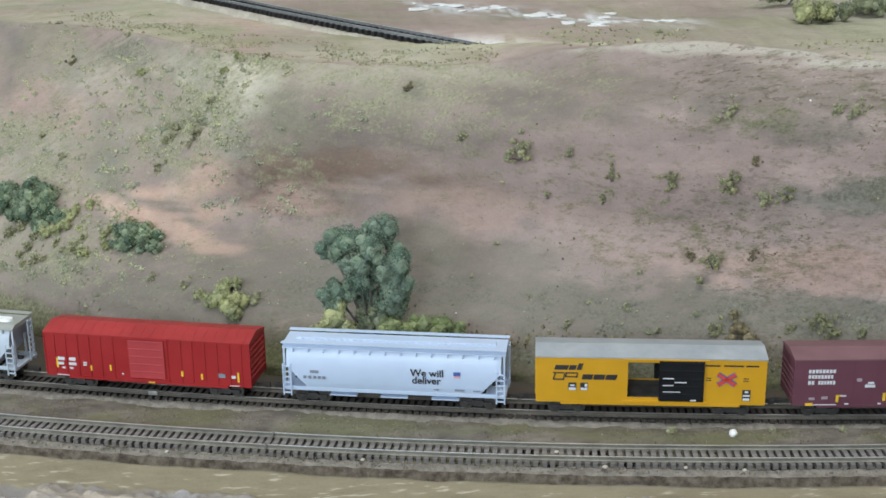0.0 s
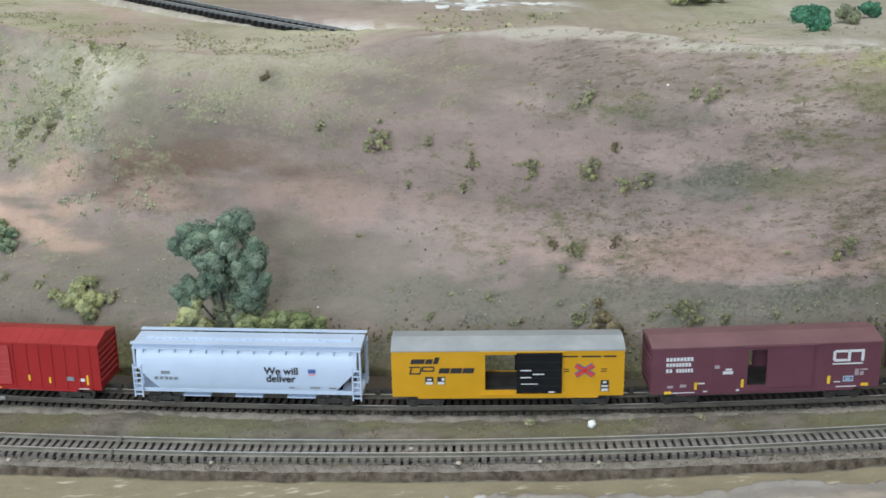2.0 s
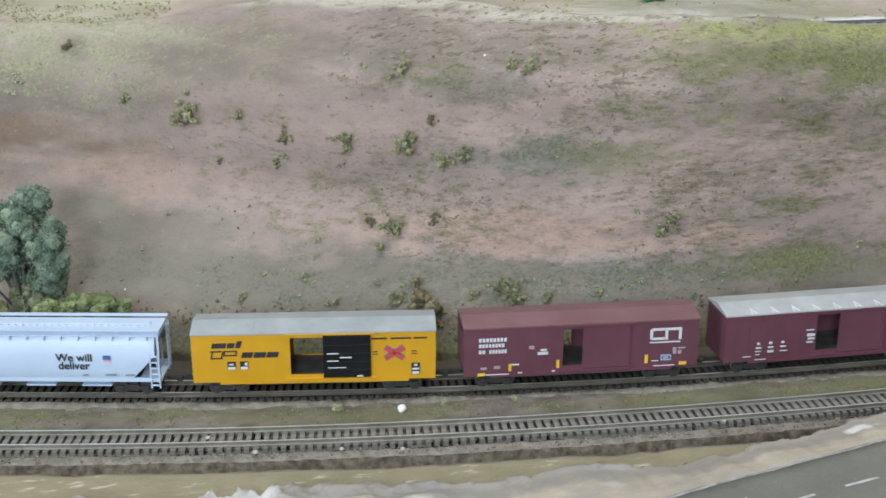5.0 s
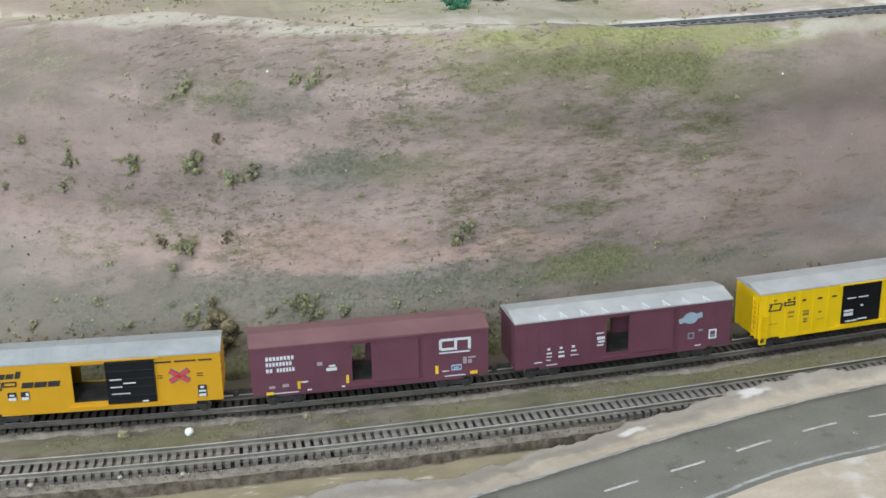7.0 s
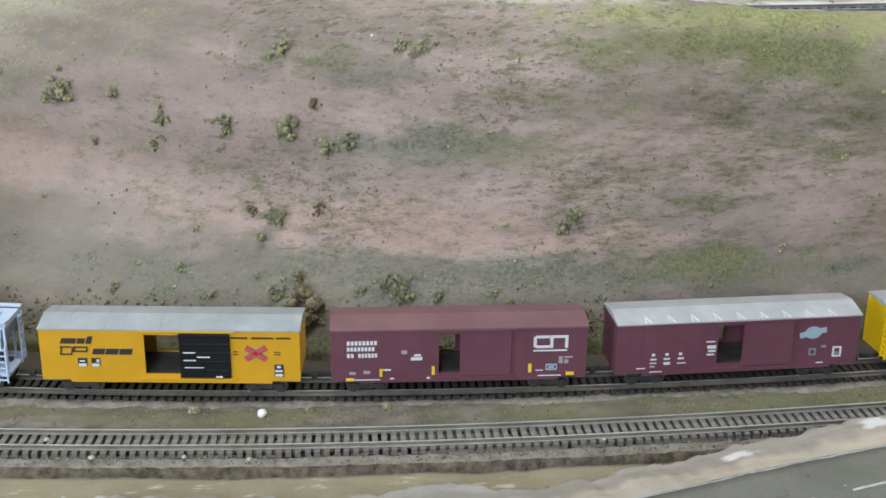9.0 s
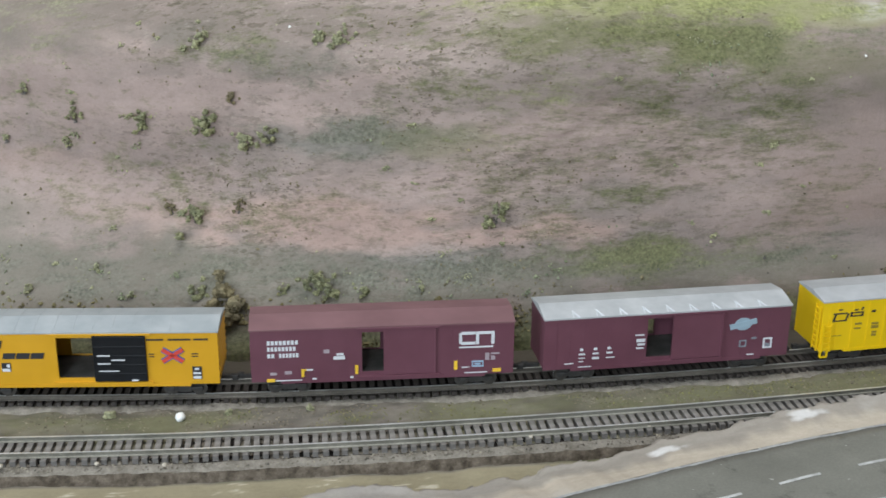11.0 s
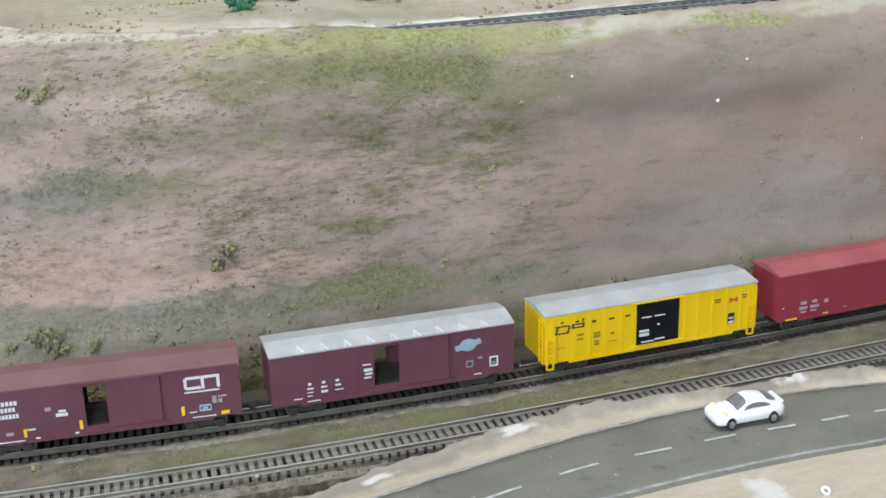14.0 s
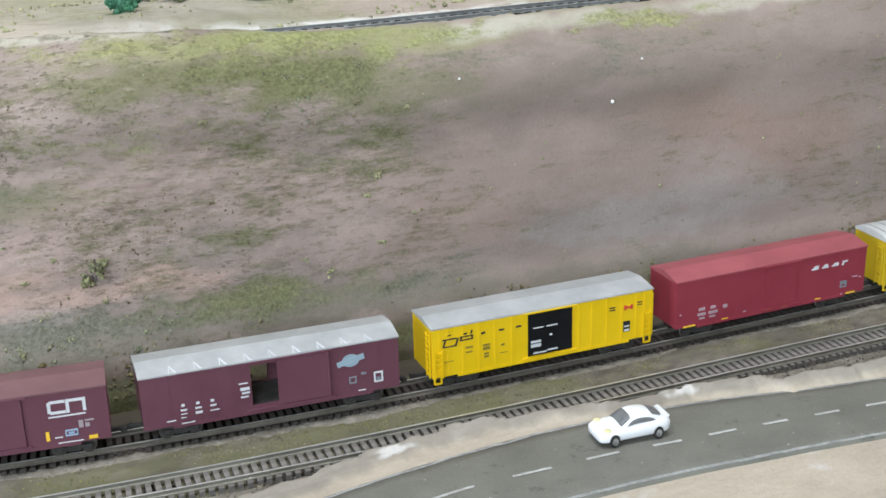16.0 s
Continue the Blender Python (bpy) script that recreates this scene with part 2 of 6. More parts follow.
HILL_Y = [lerp_nodes(HILL_X, row) for row in (
    (0.46, 0.275, 0.205, 0.165, 0.150, 0.140, 0.128, 0.115, 0.108, 0.099, 0.097, 0.096, 0.096),
    (0.48, 0.295, 0.225, 0.195, 0.185, 0.168, 0.148, 0.134, 0.124, 0.110, 0.110, 0.107, 0.107),
    (0.52, 0.335, 0.258, 0.232, 0.200, 0.184, 0.163, 0.143, 0.126, 0.112, 0.109, 0.106, 0.106),
    (0.58, 0.390, 0.305, 0.245, 0.207, 0.187, 0.165, 0.143, 0.128, 0.109, 0.108, 0.106, 0.106),
    (0.62, 0.430, 0.345, 0.258, 0.213, 0.190, 0.168, 0.148, 0.131, 0.111, 0.110, 0.108, 0.108),
    (0.66, 0.470, 0.385, 0.285, 0.228, 0.212, 0.195, 0.180, 0.158, 0.133, 0.130, 0.125, 0.125))]
crest_z = lerp_nodes((-0.7, -0.34, -0.2, -0.1, -0.05, -0.03, -0.01, 0.025, 0.062, 0.097, 0.135, 0.18, 0.23, 0.26, 0.3, 0.4, 0.9), (0.125, 0.125, 0.129, 0.130, 0.1315, 0.134, 0.139, 0.1425, 0.1445, 0.142, 0.1382, 0.1378, 0.1355, 0.1317, 0.1298, 0.1298, 0.133))


upper_z = lerp_nodes((-0.4, -0.1, -0.05, -0.02, 0.02, 0.2, 0.25, 0.3, 0.7), (0.131, 0.131, 0.1278, 0.125, 0.122, 0.1206, 0.1248, 0.126, 0.1276))


def hill_y(x, z):
    """The face of the hill at the height z."""
    x, z = np.broadcast_arrays(np.asarray(x, float), np.asarray(z, float))
    vs = np.array(HILL_V)
    v = np.clip(z / crest_z(x), 0, 1)
    cols = np.stack([f(x) for f in HILL_Y])
    d = np.gradient(cols, vs, axis=0)
    i = np.clip(np.searchsorted(vs, v) - 1, 0, len(vs) - 2)
    h = vs[i + 1] - vs[i]
    u = (v - vs[i]) / h
    pick = lambda t, k: np.take_along_axis(t, np.asarray(k)[None], 0)[0]
    return ((2 * u**3 - 3 * u**2 + 1) * pick(cols, i) + (u**3 - 2 * u**2 + u) * h * pick(d, i)
            + (3 * u**2 - 2 * u**3) * pick(cols, i + 1) + (u**3 - u**2) * h * pick(d, i + 1))


ravine_x = lerp_nodes((0.0, 0.06, 0.08, 0.088, 0.093, 0.102, 0.118, 0.13), (-0.23, -0.23, -0.22, -0.205, -0.19, -0.177, -0.168, -0.148))


def rough_y(x, z):
    """The bank's face with its lumps and the gully on its far shoulder."""
    x, z = np.asarray(x, float), np.asarray(z, float)
    flat = 1 - 0.7 * smooth(0.24, 0.34, x)
    gully = 0.0045 * np.exp(-((x - ravine_x(z)) / 0.010) ** 2) * smooth(0.07, 0.095, z)
    rugged = 0.0012 * smooth(-0.1, -0.17, x) * fbm(x, z, 6, 55, 4) + 0.00055 * np.exp(-((x - 0.2) / 0.06) ** 2 - ((z - 0.085) / 0.03) ** 2) * fbm(x * 0.5, z, 4, 210, 3)
    return hill_y(x, np.maximum(z, 0)) + 0.0019 * flat * fbm(x, z, 1, 13, 2) + 0.0003 * flat * fbm(x, z, 5, 130) + gully + rugged


ridge_z = lerp_nodes((-0.4, -0.2, -0.145, -0.1, -0.075, -0.05, -0.022, 0.0, 0.027, 0.08), (0.1265, 0.1262, 0.1255, 0.1253, 0.127, 0.1293, 0.1325, 0.1352, 0.137, 0.138))


def plateau_z(x, y):
    back = y - HILL_Y[5](x)
    w = smooth(0.0, 0.05, back)
    z = crest_z(x) * (1 - w) + 0.125 * w
    bed = smooth(0.03, 0.008, np.abs(y - upper_y(x))) * smooth(0.004, 0.02, back)
    z = z * (1 - bed) + (upper_z(x) - 0.0045) * bed
    # the shoulder in front of the upper track, and the ground that falls behind it
    brink = upper_y(x) - 0.03
    run = np.clip(back / np.maximum(brink - HILL_Y[5](x), 0.01), 0, 1)
    shoulder = crest_z(x) * (1 - run) + ridge_z(x) * run
    drop = smooth(0.0, 0.02, y - brink)
    behind = smooth(0.012, 0.04, y - upper_y(x))
    floor_z = (upper_z(x) - 0.0055) * (1 - behind) + 0.126 * behind
    shoulder = shoulder * (1 - drop) + floor_z * drop
    west = smooth(0.06, 0.02, x)
    z = z * (1 - west) + shoulder * west
    return z + 0.0035 * fbm(x, y, 3, 14) * smooth(0.02, 0.08, back) * (1 - bed) * (1 - west * (1 - behind))


LIP_X = (-0.7, -0.35, -0.25, -0.2, -0.17, -0.09, -0.03, 0.014, 0.05, 0.11, 0.135, 0.163, 0.19, 0.212, 0.246, 0.29, 0.31, 0.346, 0.371, 0.403, 0.443, 0.52, 0.9)
lip_y = lerp_nodes(LIP_X, (0.16, 0.09, 0.0685, 0.0575, 0.0487, 0.0312, 0.0225, 0.0175, 0.008, 0.004, -0.002, -0.006, -0.009, -0.0075, -0.0035, -0.0008, -0.0042, -0.0098, -0.0128, -0.0202, -0.0236, -0.031, -0.06))
lip_z = lerp_nodes((-0.7, 0.08, 0.135, 0.163, 0.19, 0.22, 0.25, 0.3, 0.9), (-0.0035, -0.0035, 0.0, 0.005, 0.010, 0.014, 0.016, 0.0175, 0.0175))
ROAD_U = [lerp_nodes(range(11), v) for v in ((0.02, 0.10, 0.161, 0.21, 0.26, 0.31, 0.36, 0.41, 0.47, 0.54, 0.65), (-0.09, -0.053, -0.0385, -0.0282, -0.0202, -0.0166, -0.0197, -0.0288, -0.037, -0.046, -0.060))]
ROAD_L = [lerp_nodes(range(11), v) for v in ((0.06, 0.14, 0.19, 0.235, 0.275, 0.318, 0.365, 0.415, 0.48, 0.555, 0.67), (-0.13, -0.094, -0.0765, -0.0645, -0.0613, -0.0608, -0.0637, -0.0685, -0.0765, -0.087, -0.103))]
ROAD_Z = 0.0165


def front_z(x, y):
    """The ground on the camera's side of the hill."""
    edge = lip_y(x) + 0.0022 * fbm(x, 0.3, 7, 90, 3) + 0.001 * fbm(x, 0.7, 8, 400, 2)
    mid = 0.5 * (main_y(x) + near_y(x))
    z = -0.0075 + 0.0035 * smooth(-0.0138, -0.0118, y - near_y(x)) + 0.0006 * fbm(x, y, 9, 60)
    z = z + 0.0009 * np.exp(-((y - mid) / 0.008) ** 2)
    up = smooth(0.0006, -0.0004, y - edge)
    far = smooth(0.0, 0.03 - 0.02 * smooth(0.2, 0.3, x), edge - y)
    right = smooth(0.06, 0.2, x)
    top = lip_z(x) * (1 - far) + far * ((ROAD_Z - 0.0007) * right - 0.004 * (1 - right))
    craggy = 1 - smooth(-0.01, 0.075, x)
    rock = craggy * (0.006 * (0.75 - np.abs(fbm(x * 0.8, y, 11, 55))) + 0.0024 * (0.45 - np.abs(fbm(x, y, 15, 150, 3)))) + (0.0012 * craggy + 0.0003) * fbm(x, y, 12, 80) * (1 - 0.7 * far)
    rim = np.clip(0.2 + 1.2 * fbm(x, 0.5, 14, 70, 3), 0, 1) * (1 + 1.5 * smooth(0.16, 0.1, x))
    rock = rock + (1 - craggy) * (0.0002 * smooth(0.012, 0.0, edge - y) * (0.5 + fbm(x, y, 13, 120, 2)) + 0.0007 * smooth(0.004, 0.0008, edge - y) * rim)
    return z * (1 - up) + (top + rock) * up
# ---- the large structure ----
PINK, ROSE, RUST, BROWN = (0.45, 0.32, 0.275), (0.405, 0.308, 0.276), (0.315, 0.225, 0.187), (0.205, 0.17, 0.145)
OLIVE, CREAM = (0.27, 0.245, 0.185), (0.46, 0.43, 0.36)
GREY, PALE, SAGE = (0.165, 0.15, 0.125), (0.39, 0.35, 0.325), (0.215, 0.19, 0.157)
# painted patches on the bank: along x, height, half width, half height, strength
PATCHES = (
    ((0.4, 0.345, 0.285), ((-0.27, 0.085, 0.05, 0.03, 0.8), (-0.215, 0.105, 0.035, 0.02, 0.7), (-0.3, 0.05, 0.03, 0.02, 0.6))),
    (BROWN, ((-0.105, 0.093, 0.05, 0.022, 0.9), (-0.005, 0.122, 0.085, 0.014, 0.75), (0.095, 0.127, 0.06, 0.009, 0.6), (0.347, 0.106, 0.05, 0.016, 0.5), (0.43, 0.11, 0.06, 0.018, 0.5), (0.20, 0.118, 0.05, 0.01, 0.45), (-0.12, 0.084, 0.05, 0.008, 0.9), (-0.03, 0.105, 0.03, 0.01, 0.5), (0.42, 0.07, 0.02, 0.03, 0.5))),
    ((0.385, 0.35, 0.27), ((-0.12, 0.124, 0.05, 0.008, 0.8), (-0.165, 0.115, 0.03, 0.012, 0.6), (-0.06, 0.128, 0.05, 0.005, 0.6))),
    (OLIVE, ((-0.14, 0.1, 0.02, 0.02, 0.5), (-0.215, 0.118, 0.03, 0.01, 0.7), (-0.274, 0.04, 0.03, 0.02, 0.6), (-0.085, 0.119, 0.035, 0.01, 0.6), (-0.24, 0.068, 0.025, 0.014, 0.5), (-0.14, 0.11, 0.02, 0.012, 0.6), (-0.29, 0.12, 0.04, 0.02, 0.7))),
    (SAGE, ((-0.06, 0.022, 0.13, 0.016, 1.0), (0.06, 0.024, 0.10, 0.015, 1.0), (0.16, 0.02, 0.08, 0.012, 1.0), (-0.19, 0.02, 0.08, 0.016, 0.95), (0.375, 0.014, 0.07, 0.008, 0.9), (0.28, 0.021, 0.07, 0.009, 0.95), (-0.04, 0.042, 0.035, 0.010, 0.75), (-0.13, 0.035, 0.04, 0.012, 0.8))),
    (PINK, ((-0.279, 0.090, 0.028, 0.012, 0.8), (-0.176, 0.131, 0.022, 0.006, 0.9), (-0.051, 0.065, 0.03, 0.010, 0.8), (0.104, 0.048, 0.07, 0.008, 1.0), (0.134, 0.040, 0.055, 0.0045, 1.0), (0.19, 0.042, 0.036, 0.005, 1.0), (0.0, 0.066, 0.03, 0.008, 0.6))),
    (ROSE, ((0.02, 0.092, 0.06, 0.022, 0.9), (0.208, 0.083, 0.055, 0.015, 1.0), (0.09, 0.1, 0.05, 0.014, 0.8), (0.03, 0.06, 0.05, 0.012, 0.85), (0.27, 0.07, 0.05, 0.014, 1.0), (0.16, 0.062, 0.05, 0.008, 0.9), (-0.07, 0.085, 0.03, 0.01, 0.5), (0.3, 0.045, 0.05, 0.012, 0.8), (0.34, 0.07, 0.05, 0.02, 0.7), (0.43, 0.06, 0.06, 0.02, 0.6))),
    (RUST, ((0.402, 0.056, 0.035, 0.015, 0.6), (0.490, 0.064, 0.036, 0.022, 0.6), (-0.055, 0.078, 0.03, 0.008, 0.5), (0.33, 0.05, 0.035, 0.012, 0.4), (0.44, 0.085, 0.03, 0.012, 0.5))),
    ((0.205, 0.145, 0.113), ((-0.145, 0.073, 0.021, 0.014, 1.0), (-0.115, 0.08, 0.035, 0.009, 1.0), (-0.085, 0.083, 0.03, 0.007, 0.7), (-0.13, 0.061, 0.03, 0.006, 0.6))),
    ((0.5, 0.355, 0.285), ((-0.235, 0.0555, 0.012, 0.003, 1.0), (-0.22, 0.0522, 0.014, 0.0034, 1.0), (-0.205, 0.0488, 0.014, 0.0036, 1.0), (-0.19, 0.0455, 0.014, 0.0034, 1.0), (-0.177, 0.0415, 0.013, 0.0026, 0.9), (-0.198, 0.062, 0.016, 0.005, 1.0), (-0.184, 0.069, 0.013, 0.009, 1.0), (-0.178, 0.079, 0.009, 0.006, 0.8), (-0.174, 0.055, 0.012, 0.005, 0.8))),
    ((0.52, 0.475, 0.385), ((-0.168, 0.104, 0.017, 0.02, 0.6), (-0.185, 0.119, 0.02, 0.009, 0.55), (-0.162, 0.122, 0.022, 0.008, 0.55))),
    ((0.41, 0.3, 0.25), ((-0.137, 0.067, 0.014, 0.005, 0.8), (-0.128, 0.0615, 0.016, 0.003, 0.7), (-0.15, 0.0585, 0.012, 0.0025, 0.7))),
    ((0.44, 0.325, 0.27), ((-0.137, 0.0695, 0.010, 0.0035, 0.7), (-0.142, 0.0625, 0.012, 0.0022, 0.7), (-0.131, 0.0585, 0.012, 0.0016, 0.6), (-0.125, 0.0665, 0.007, 0.0018, 0.6), (-0.096, 0.073, 0.03, 0.0025, 0.5), (-0.052, 0.071, 0.025, 0.004, 0.6))),
    # dark groove strokes; the last spot paints the tree's cast shadow on the soil
    ((0.21, 0.195, 0.15), ((-0.206, 0.0575, 0.012, 0.0010, 0.6), (-0.193, 0.0545, 0.010, 0.0009, 0.6), (-0.186, 0.0505, 0.010, 0.0009, 0.6), (-0.075, 0.05, 0.016, 0.012, 0.7))),
    (PALE, ((0.392, 0.038, 0.04, 0.010, 0.65), (0.45, 0.040, 0.04, 0.012, 0.6), (0.42, 0.055, 0.05, 0.014, 0.35), (0.15, 0.034, 0.03, 0.004, 0.4))),
    ((0.205, 0.195, 0.17), ((0.122, 0.082, 0.028, 0.007, 0.8),)),
    (GREY, ((0.095, 0.110, 0.022, 0.007, 0.6), (0.06, 0.119, 0.012, 0.005, 0.5), (-0.075, 0.121, 0.007, 0.006, 0.7), (-0.02, 0.116, 0.02, 0.006, 0.4))),
    ((0.165, 0.17, 0.078), ((0.268, 0.118, 0.035, 0.010, 0.85), (0.225, 0.123, 0.05, 0.008, 0.55), (0.31, 0.108, 0.03, 0.010, 0.4), (0.15, 0.08, 0.02, 0.006, 0.45))),
    ((0.33, 0.33, 0.16), ((0.25, 0.131, 0.07, 0.0045, 0.85), (0.3, 0.1275, 0.04, 0.004, 0.7), (0.335, 0.124, 0.03, 0.004, 0.5), (0.297, 0.122, 0.007, 0.004, 0.7))),
    (CREAM, ((0.064, 0.1425, 0.10, 0.0024, 0.8), (0.353, 0.1270, 0.022, 0.0045, 1.0), (0.39, 0.1275, 0.03, 0.003, 0.9), (0.16, 0.1375, 0.06, 0.0022, 0.8), (-0.19, 0.133, 0.05, 0.004, 0.7), (0.47, 0.1275, 0.06, 0.003, 0.6))),
)
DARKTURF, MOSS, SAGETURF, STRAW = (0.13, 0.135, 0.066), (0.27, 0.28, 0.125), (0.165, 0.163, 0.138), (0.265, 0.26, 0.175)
# where turf is glued on: along x, height, half width, half height, density
TURF = (
    (STRAW, ((-0.15, 0.127, 0.03, 0.004, 0.6), (-0.06, 0.130, 0.05, 0.003, 0.5), (-0.2, 0.09, 0.07, 0.03, 0.35), (-0.28, 0.07, 0.04, 0.03, 0.5), (-0.18, 0.11, 0.02, 0.02, 0.45), (-0.09, 0.115, 0.05, 0.015, 0.4), (-0.25, 0.035, 0.05, 0.015, 0.5), (-0.13, 0.125, 0.06, 0.006, 0.4))),
    (DARKTURF, ((0.267, 0.117, 0.026, 0.009, 0.6), (0.22, 0.122, 0.05, 0.008, 0.45), (0.31, 0.108, 0.04, 0.012, 0.38), (0.145, 0.081, 0.022, 0.007, 0.65), (0.224, 0.056, 0.026, 0.005, 0.6), (0.235, 0.029, 0.045, 0.008, 0.75), (0.287, 0.09, 0.016, 0.007, 0.25), (0.225, 0.093, 0.05, 0.014, 0.2), (0.2, 0.07, 0.08, 0.02, 0.25), (0.23, 0.08, 0.06, 0.018, 0.2), (0.15, 0.1, 0.03, 0.008, 0.5), (0.07, 0.112, 0.02, 0.006, 0.5), (0.29, 0.078, 0.03, 0.005, 0.3), (0.06, 0.06, 0.06, 0.02, 0.28))),
    (SAGETURF, ((0.115, 0.083, 0.026, 0.007, 1.15), (0.10, 0.108, 0.024, 0.007, 0.42), (0.128, 0.079, 0.018, 0.005, 0.8), (0.06, 0.025, 0.12, 0.01, 0.55), (-0.03, 0.025, 0.08, 0.01, 0.45), (0.165, 0.027, 0.04, 0.007, 0.6), (0.3, 0.026, 0.04, 0.006, 0.4), (-0.23, 0.118, 0.02, 0.008, 0.6), (0.35, 0.115, 0.05, 0.01, 0.4))),
    (MOSS, ((0.275, 0.1275, 0.03, 0.004, 0.55), (0.235, 0.1305, 0.03, 0.0036, 0.5), (0.2, 0.1335, 0.035, 0.003, 0.45), (0.296, 0.122, 0.006, 0.004, 0.6), (0.335, 0.1265, 0.03, 0.003, 0.5), (0.165, 0.081, 0.012, 0.004, 0.4), (0.245, 0.03, 0.03, 0.004, 0.4), (0.19, 0.099, 0.02, 0.005, 0.35), (0.41, 0.125, 0.04, 0.003, 0.5))),
)


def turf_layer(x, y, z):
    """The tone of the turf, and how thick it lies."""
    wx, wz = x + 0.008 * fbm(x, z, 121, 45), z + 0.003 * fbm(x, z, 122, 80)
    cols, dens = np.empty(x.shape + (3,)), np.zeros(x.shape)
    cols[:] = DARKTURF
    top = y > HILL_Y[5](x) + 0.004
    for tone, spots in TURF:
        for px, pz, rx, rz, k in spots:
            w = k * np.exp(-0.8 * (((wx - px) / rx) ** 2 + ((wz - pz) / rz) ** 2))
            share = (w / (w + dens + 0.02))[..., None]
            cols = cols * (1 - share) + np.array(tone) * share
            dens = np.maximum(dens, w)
    # turf along the foot; its dark tone also holds the shade there
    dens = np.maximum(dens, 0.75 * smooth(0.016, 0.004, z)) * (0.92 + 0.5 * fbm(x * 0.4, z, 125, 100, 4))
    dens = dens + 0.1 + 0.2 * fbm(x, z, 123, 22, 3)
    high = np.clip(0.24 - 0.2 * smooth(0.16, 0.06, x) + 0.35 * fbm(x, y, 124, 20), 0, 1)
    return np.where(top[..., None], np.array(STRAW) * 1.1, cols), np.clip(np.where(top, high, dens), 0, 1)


def soil_colours(x, y, z):
    """Bank and hilltop: brushed earth tones with patches of turf."""
    cols = np.empty(x.shape + (3,))
    cols[:] = (0.31, 0.247, 0.22)
    sway, lift = fbm(x, z, 21, 35), fbm(x, z, 22, 60)
    ragged = 0.5 + 0.9 * fbm(x * 0.35, z, 23, 130, 6)
    top = y > HILL_Y[5](x) + 0.004
    for tone, spots in PATCHES:
        for px, pz, rx, rz, k in spots:
            d = ((x + min(0.012, 0.45 * rx) * sway - px) / rx) ** 2 + ((z + min(0.004, 0.45 * rz) * lift - pz) / rz) ** 2
            w = np.clip(2.2 * np.exp(-0.75 * d) - 0.6 + 1.0 * (ragged - 0.5) * np.exp(-0.2 * d), 0, 1) * k * np.exp(-0.1 * d)
            w = np.where(top, 0, w)[..., None]
            cols = cols * (1 - w) + np.array(tone) * w
    # hilltop
    f = fbm(x, y, 25, 30)
    warm = smooth(0.22, 0.12, x)[..., None]
    hill_top = np.array((0.46, 0.415, 0.35)) * (1 - warm) + np.array((0.375, 0.315, 0.26)) * warm + f[..., None] * np.array((0.07, 0.05, 0.05))
    rosy = np.clip(fbm(x, y, 26, 12) * 1.5 + 0.9 * smooth(0.16, 0.08, x), 0, 1)[..., None]
    hill_top = hill_top * (1 - 0.6 * rosy) + np.array(ROSE) * 0.6 * rosy
    green = np.clip(fbm(x, y, 27, 16) * 1.6 - 0.2 + 0.2 * smooth(0.1, 0.25, x), 0, 1)[..., None]
    hill_top = hill_top * (1 - 0.5 * green) + np.array((0.33, 0.33, 0.2)) * 0.5 * green
    bed = np.clip(1 - np.abs(y - upper_y(x)) / 0.028, 0, 1)[..., None] * 0.9
    hill_top = hill_top * (1 - bed) + np.array((0.56, 0.52, 0.46)) * bed
    splash = np.clip(3.0 * fbm(x, y, 30, 80) + 0.6, 0, 1) * np.exp(-((y - 0.45 + 0.7 * x) / 0.03) ** 2) * smooth(-0.07, -0.04, x) * smooth(0.13, 0.09, x)
    hill_top = hill_top * (1 - splash[..., None]) + np.array((0.72, 0.73, 0.74)) * splash[..., None]
    scraped = np.clip(2.0 * fbm(x, y, 40, 110, 3) + 0.75, 0, 1) * np.exp(-((y - upper_y(x) - 0.02) / 0.009) ** 2) * (smooth(-0.075, -0.045, x) * smooth(0.06, 0.03, x) + smooth(0.19, 0.23, x))
    hill_top = hill_top * (1 - scraped[..., None]) + np.array((0.74, 0.73, 0.7)) * scraped[..., None]
    brow = np.clip(0.75 + 0.9 * fbm(x, y, 41, 60, 3), 0, 1) * np.exp(-((y - upper_y(x) + 0.04) / 0.016) ** 2) * smooth(-0.12, -0.07, x) * smooth(0.07, 0.04, x)
    left = smooth(-0.01, -0.07, x)[..., None]
    slope = np.array((0.47, 0.415, 0.325)) + f[..., None] * np.array((0.06, 0.03, 0.03))
    rosy = np.clip(fbm(x, y, 28, 22) * 1.6, 0, 1)[..., None]
    rosy = 0.35 * rosy + 0.6 * np.exp(-((x + 0.158) / 0.012) ** 2)[..., None]
    slope = slope * (1 - rosy) + np.array(PINK) * rosy
    grassy = np.clip(1.5 * fbm(x, y, 34, 40, 4) + 0.1, 0, 1)[..., None]
    slope = slope * (1 - 0.55 * grassy) + np.array((0.32, 0.335, 0.18)) * 0.55 * grassy
    slope = slope * (1 - 0.6 * bed) + np.array((0.46, 0.42, 0.36)) * 0.6 * bed
    near = (y < upper_y(x) + 0.01)[..., None] * left
    hill_top = hill_top * (1 - near) + slope * near
    hill_top = hill_top * (1 - brow[..., None]) + np.array((0.5, 0.48, 0.33)) * brow[..., None]
    w = smooth(-0.004, 0.012, y - HILL_Y[5](x) + 0.004 * f)[..., None]
    mottle = (smooth(-0.09, -0.16, x) * smooth(0.035, 0.055, z))[..., None]
    blotch = fbm(x, z, 38, 55, 4)[..., None]
    cols = cols * (1 + mottle * (0.12 * blotch * np.array((1.3, 0.8, 0.7)) + 0.1 * fbm(x, z, 39, 150, 3)[..., None]))
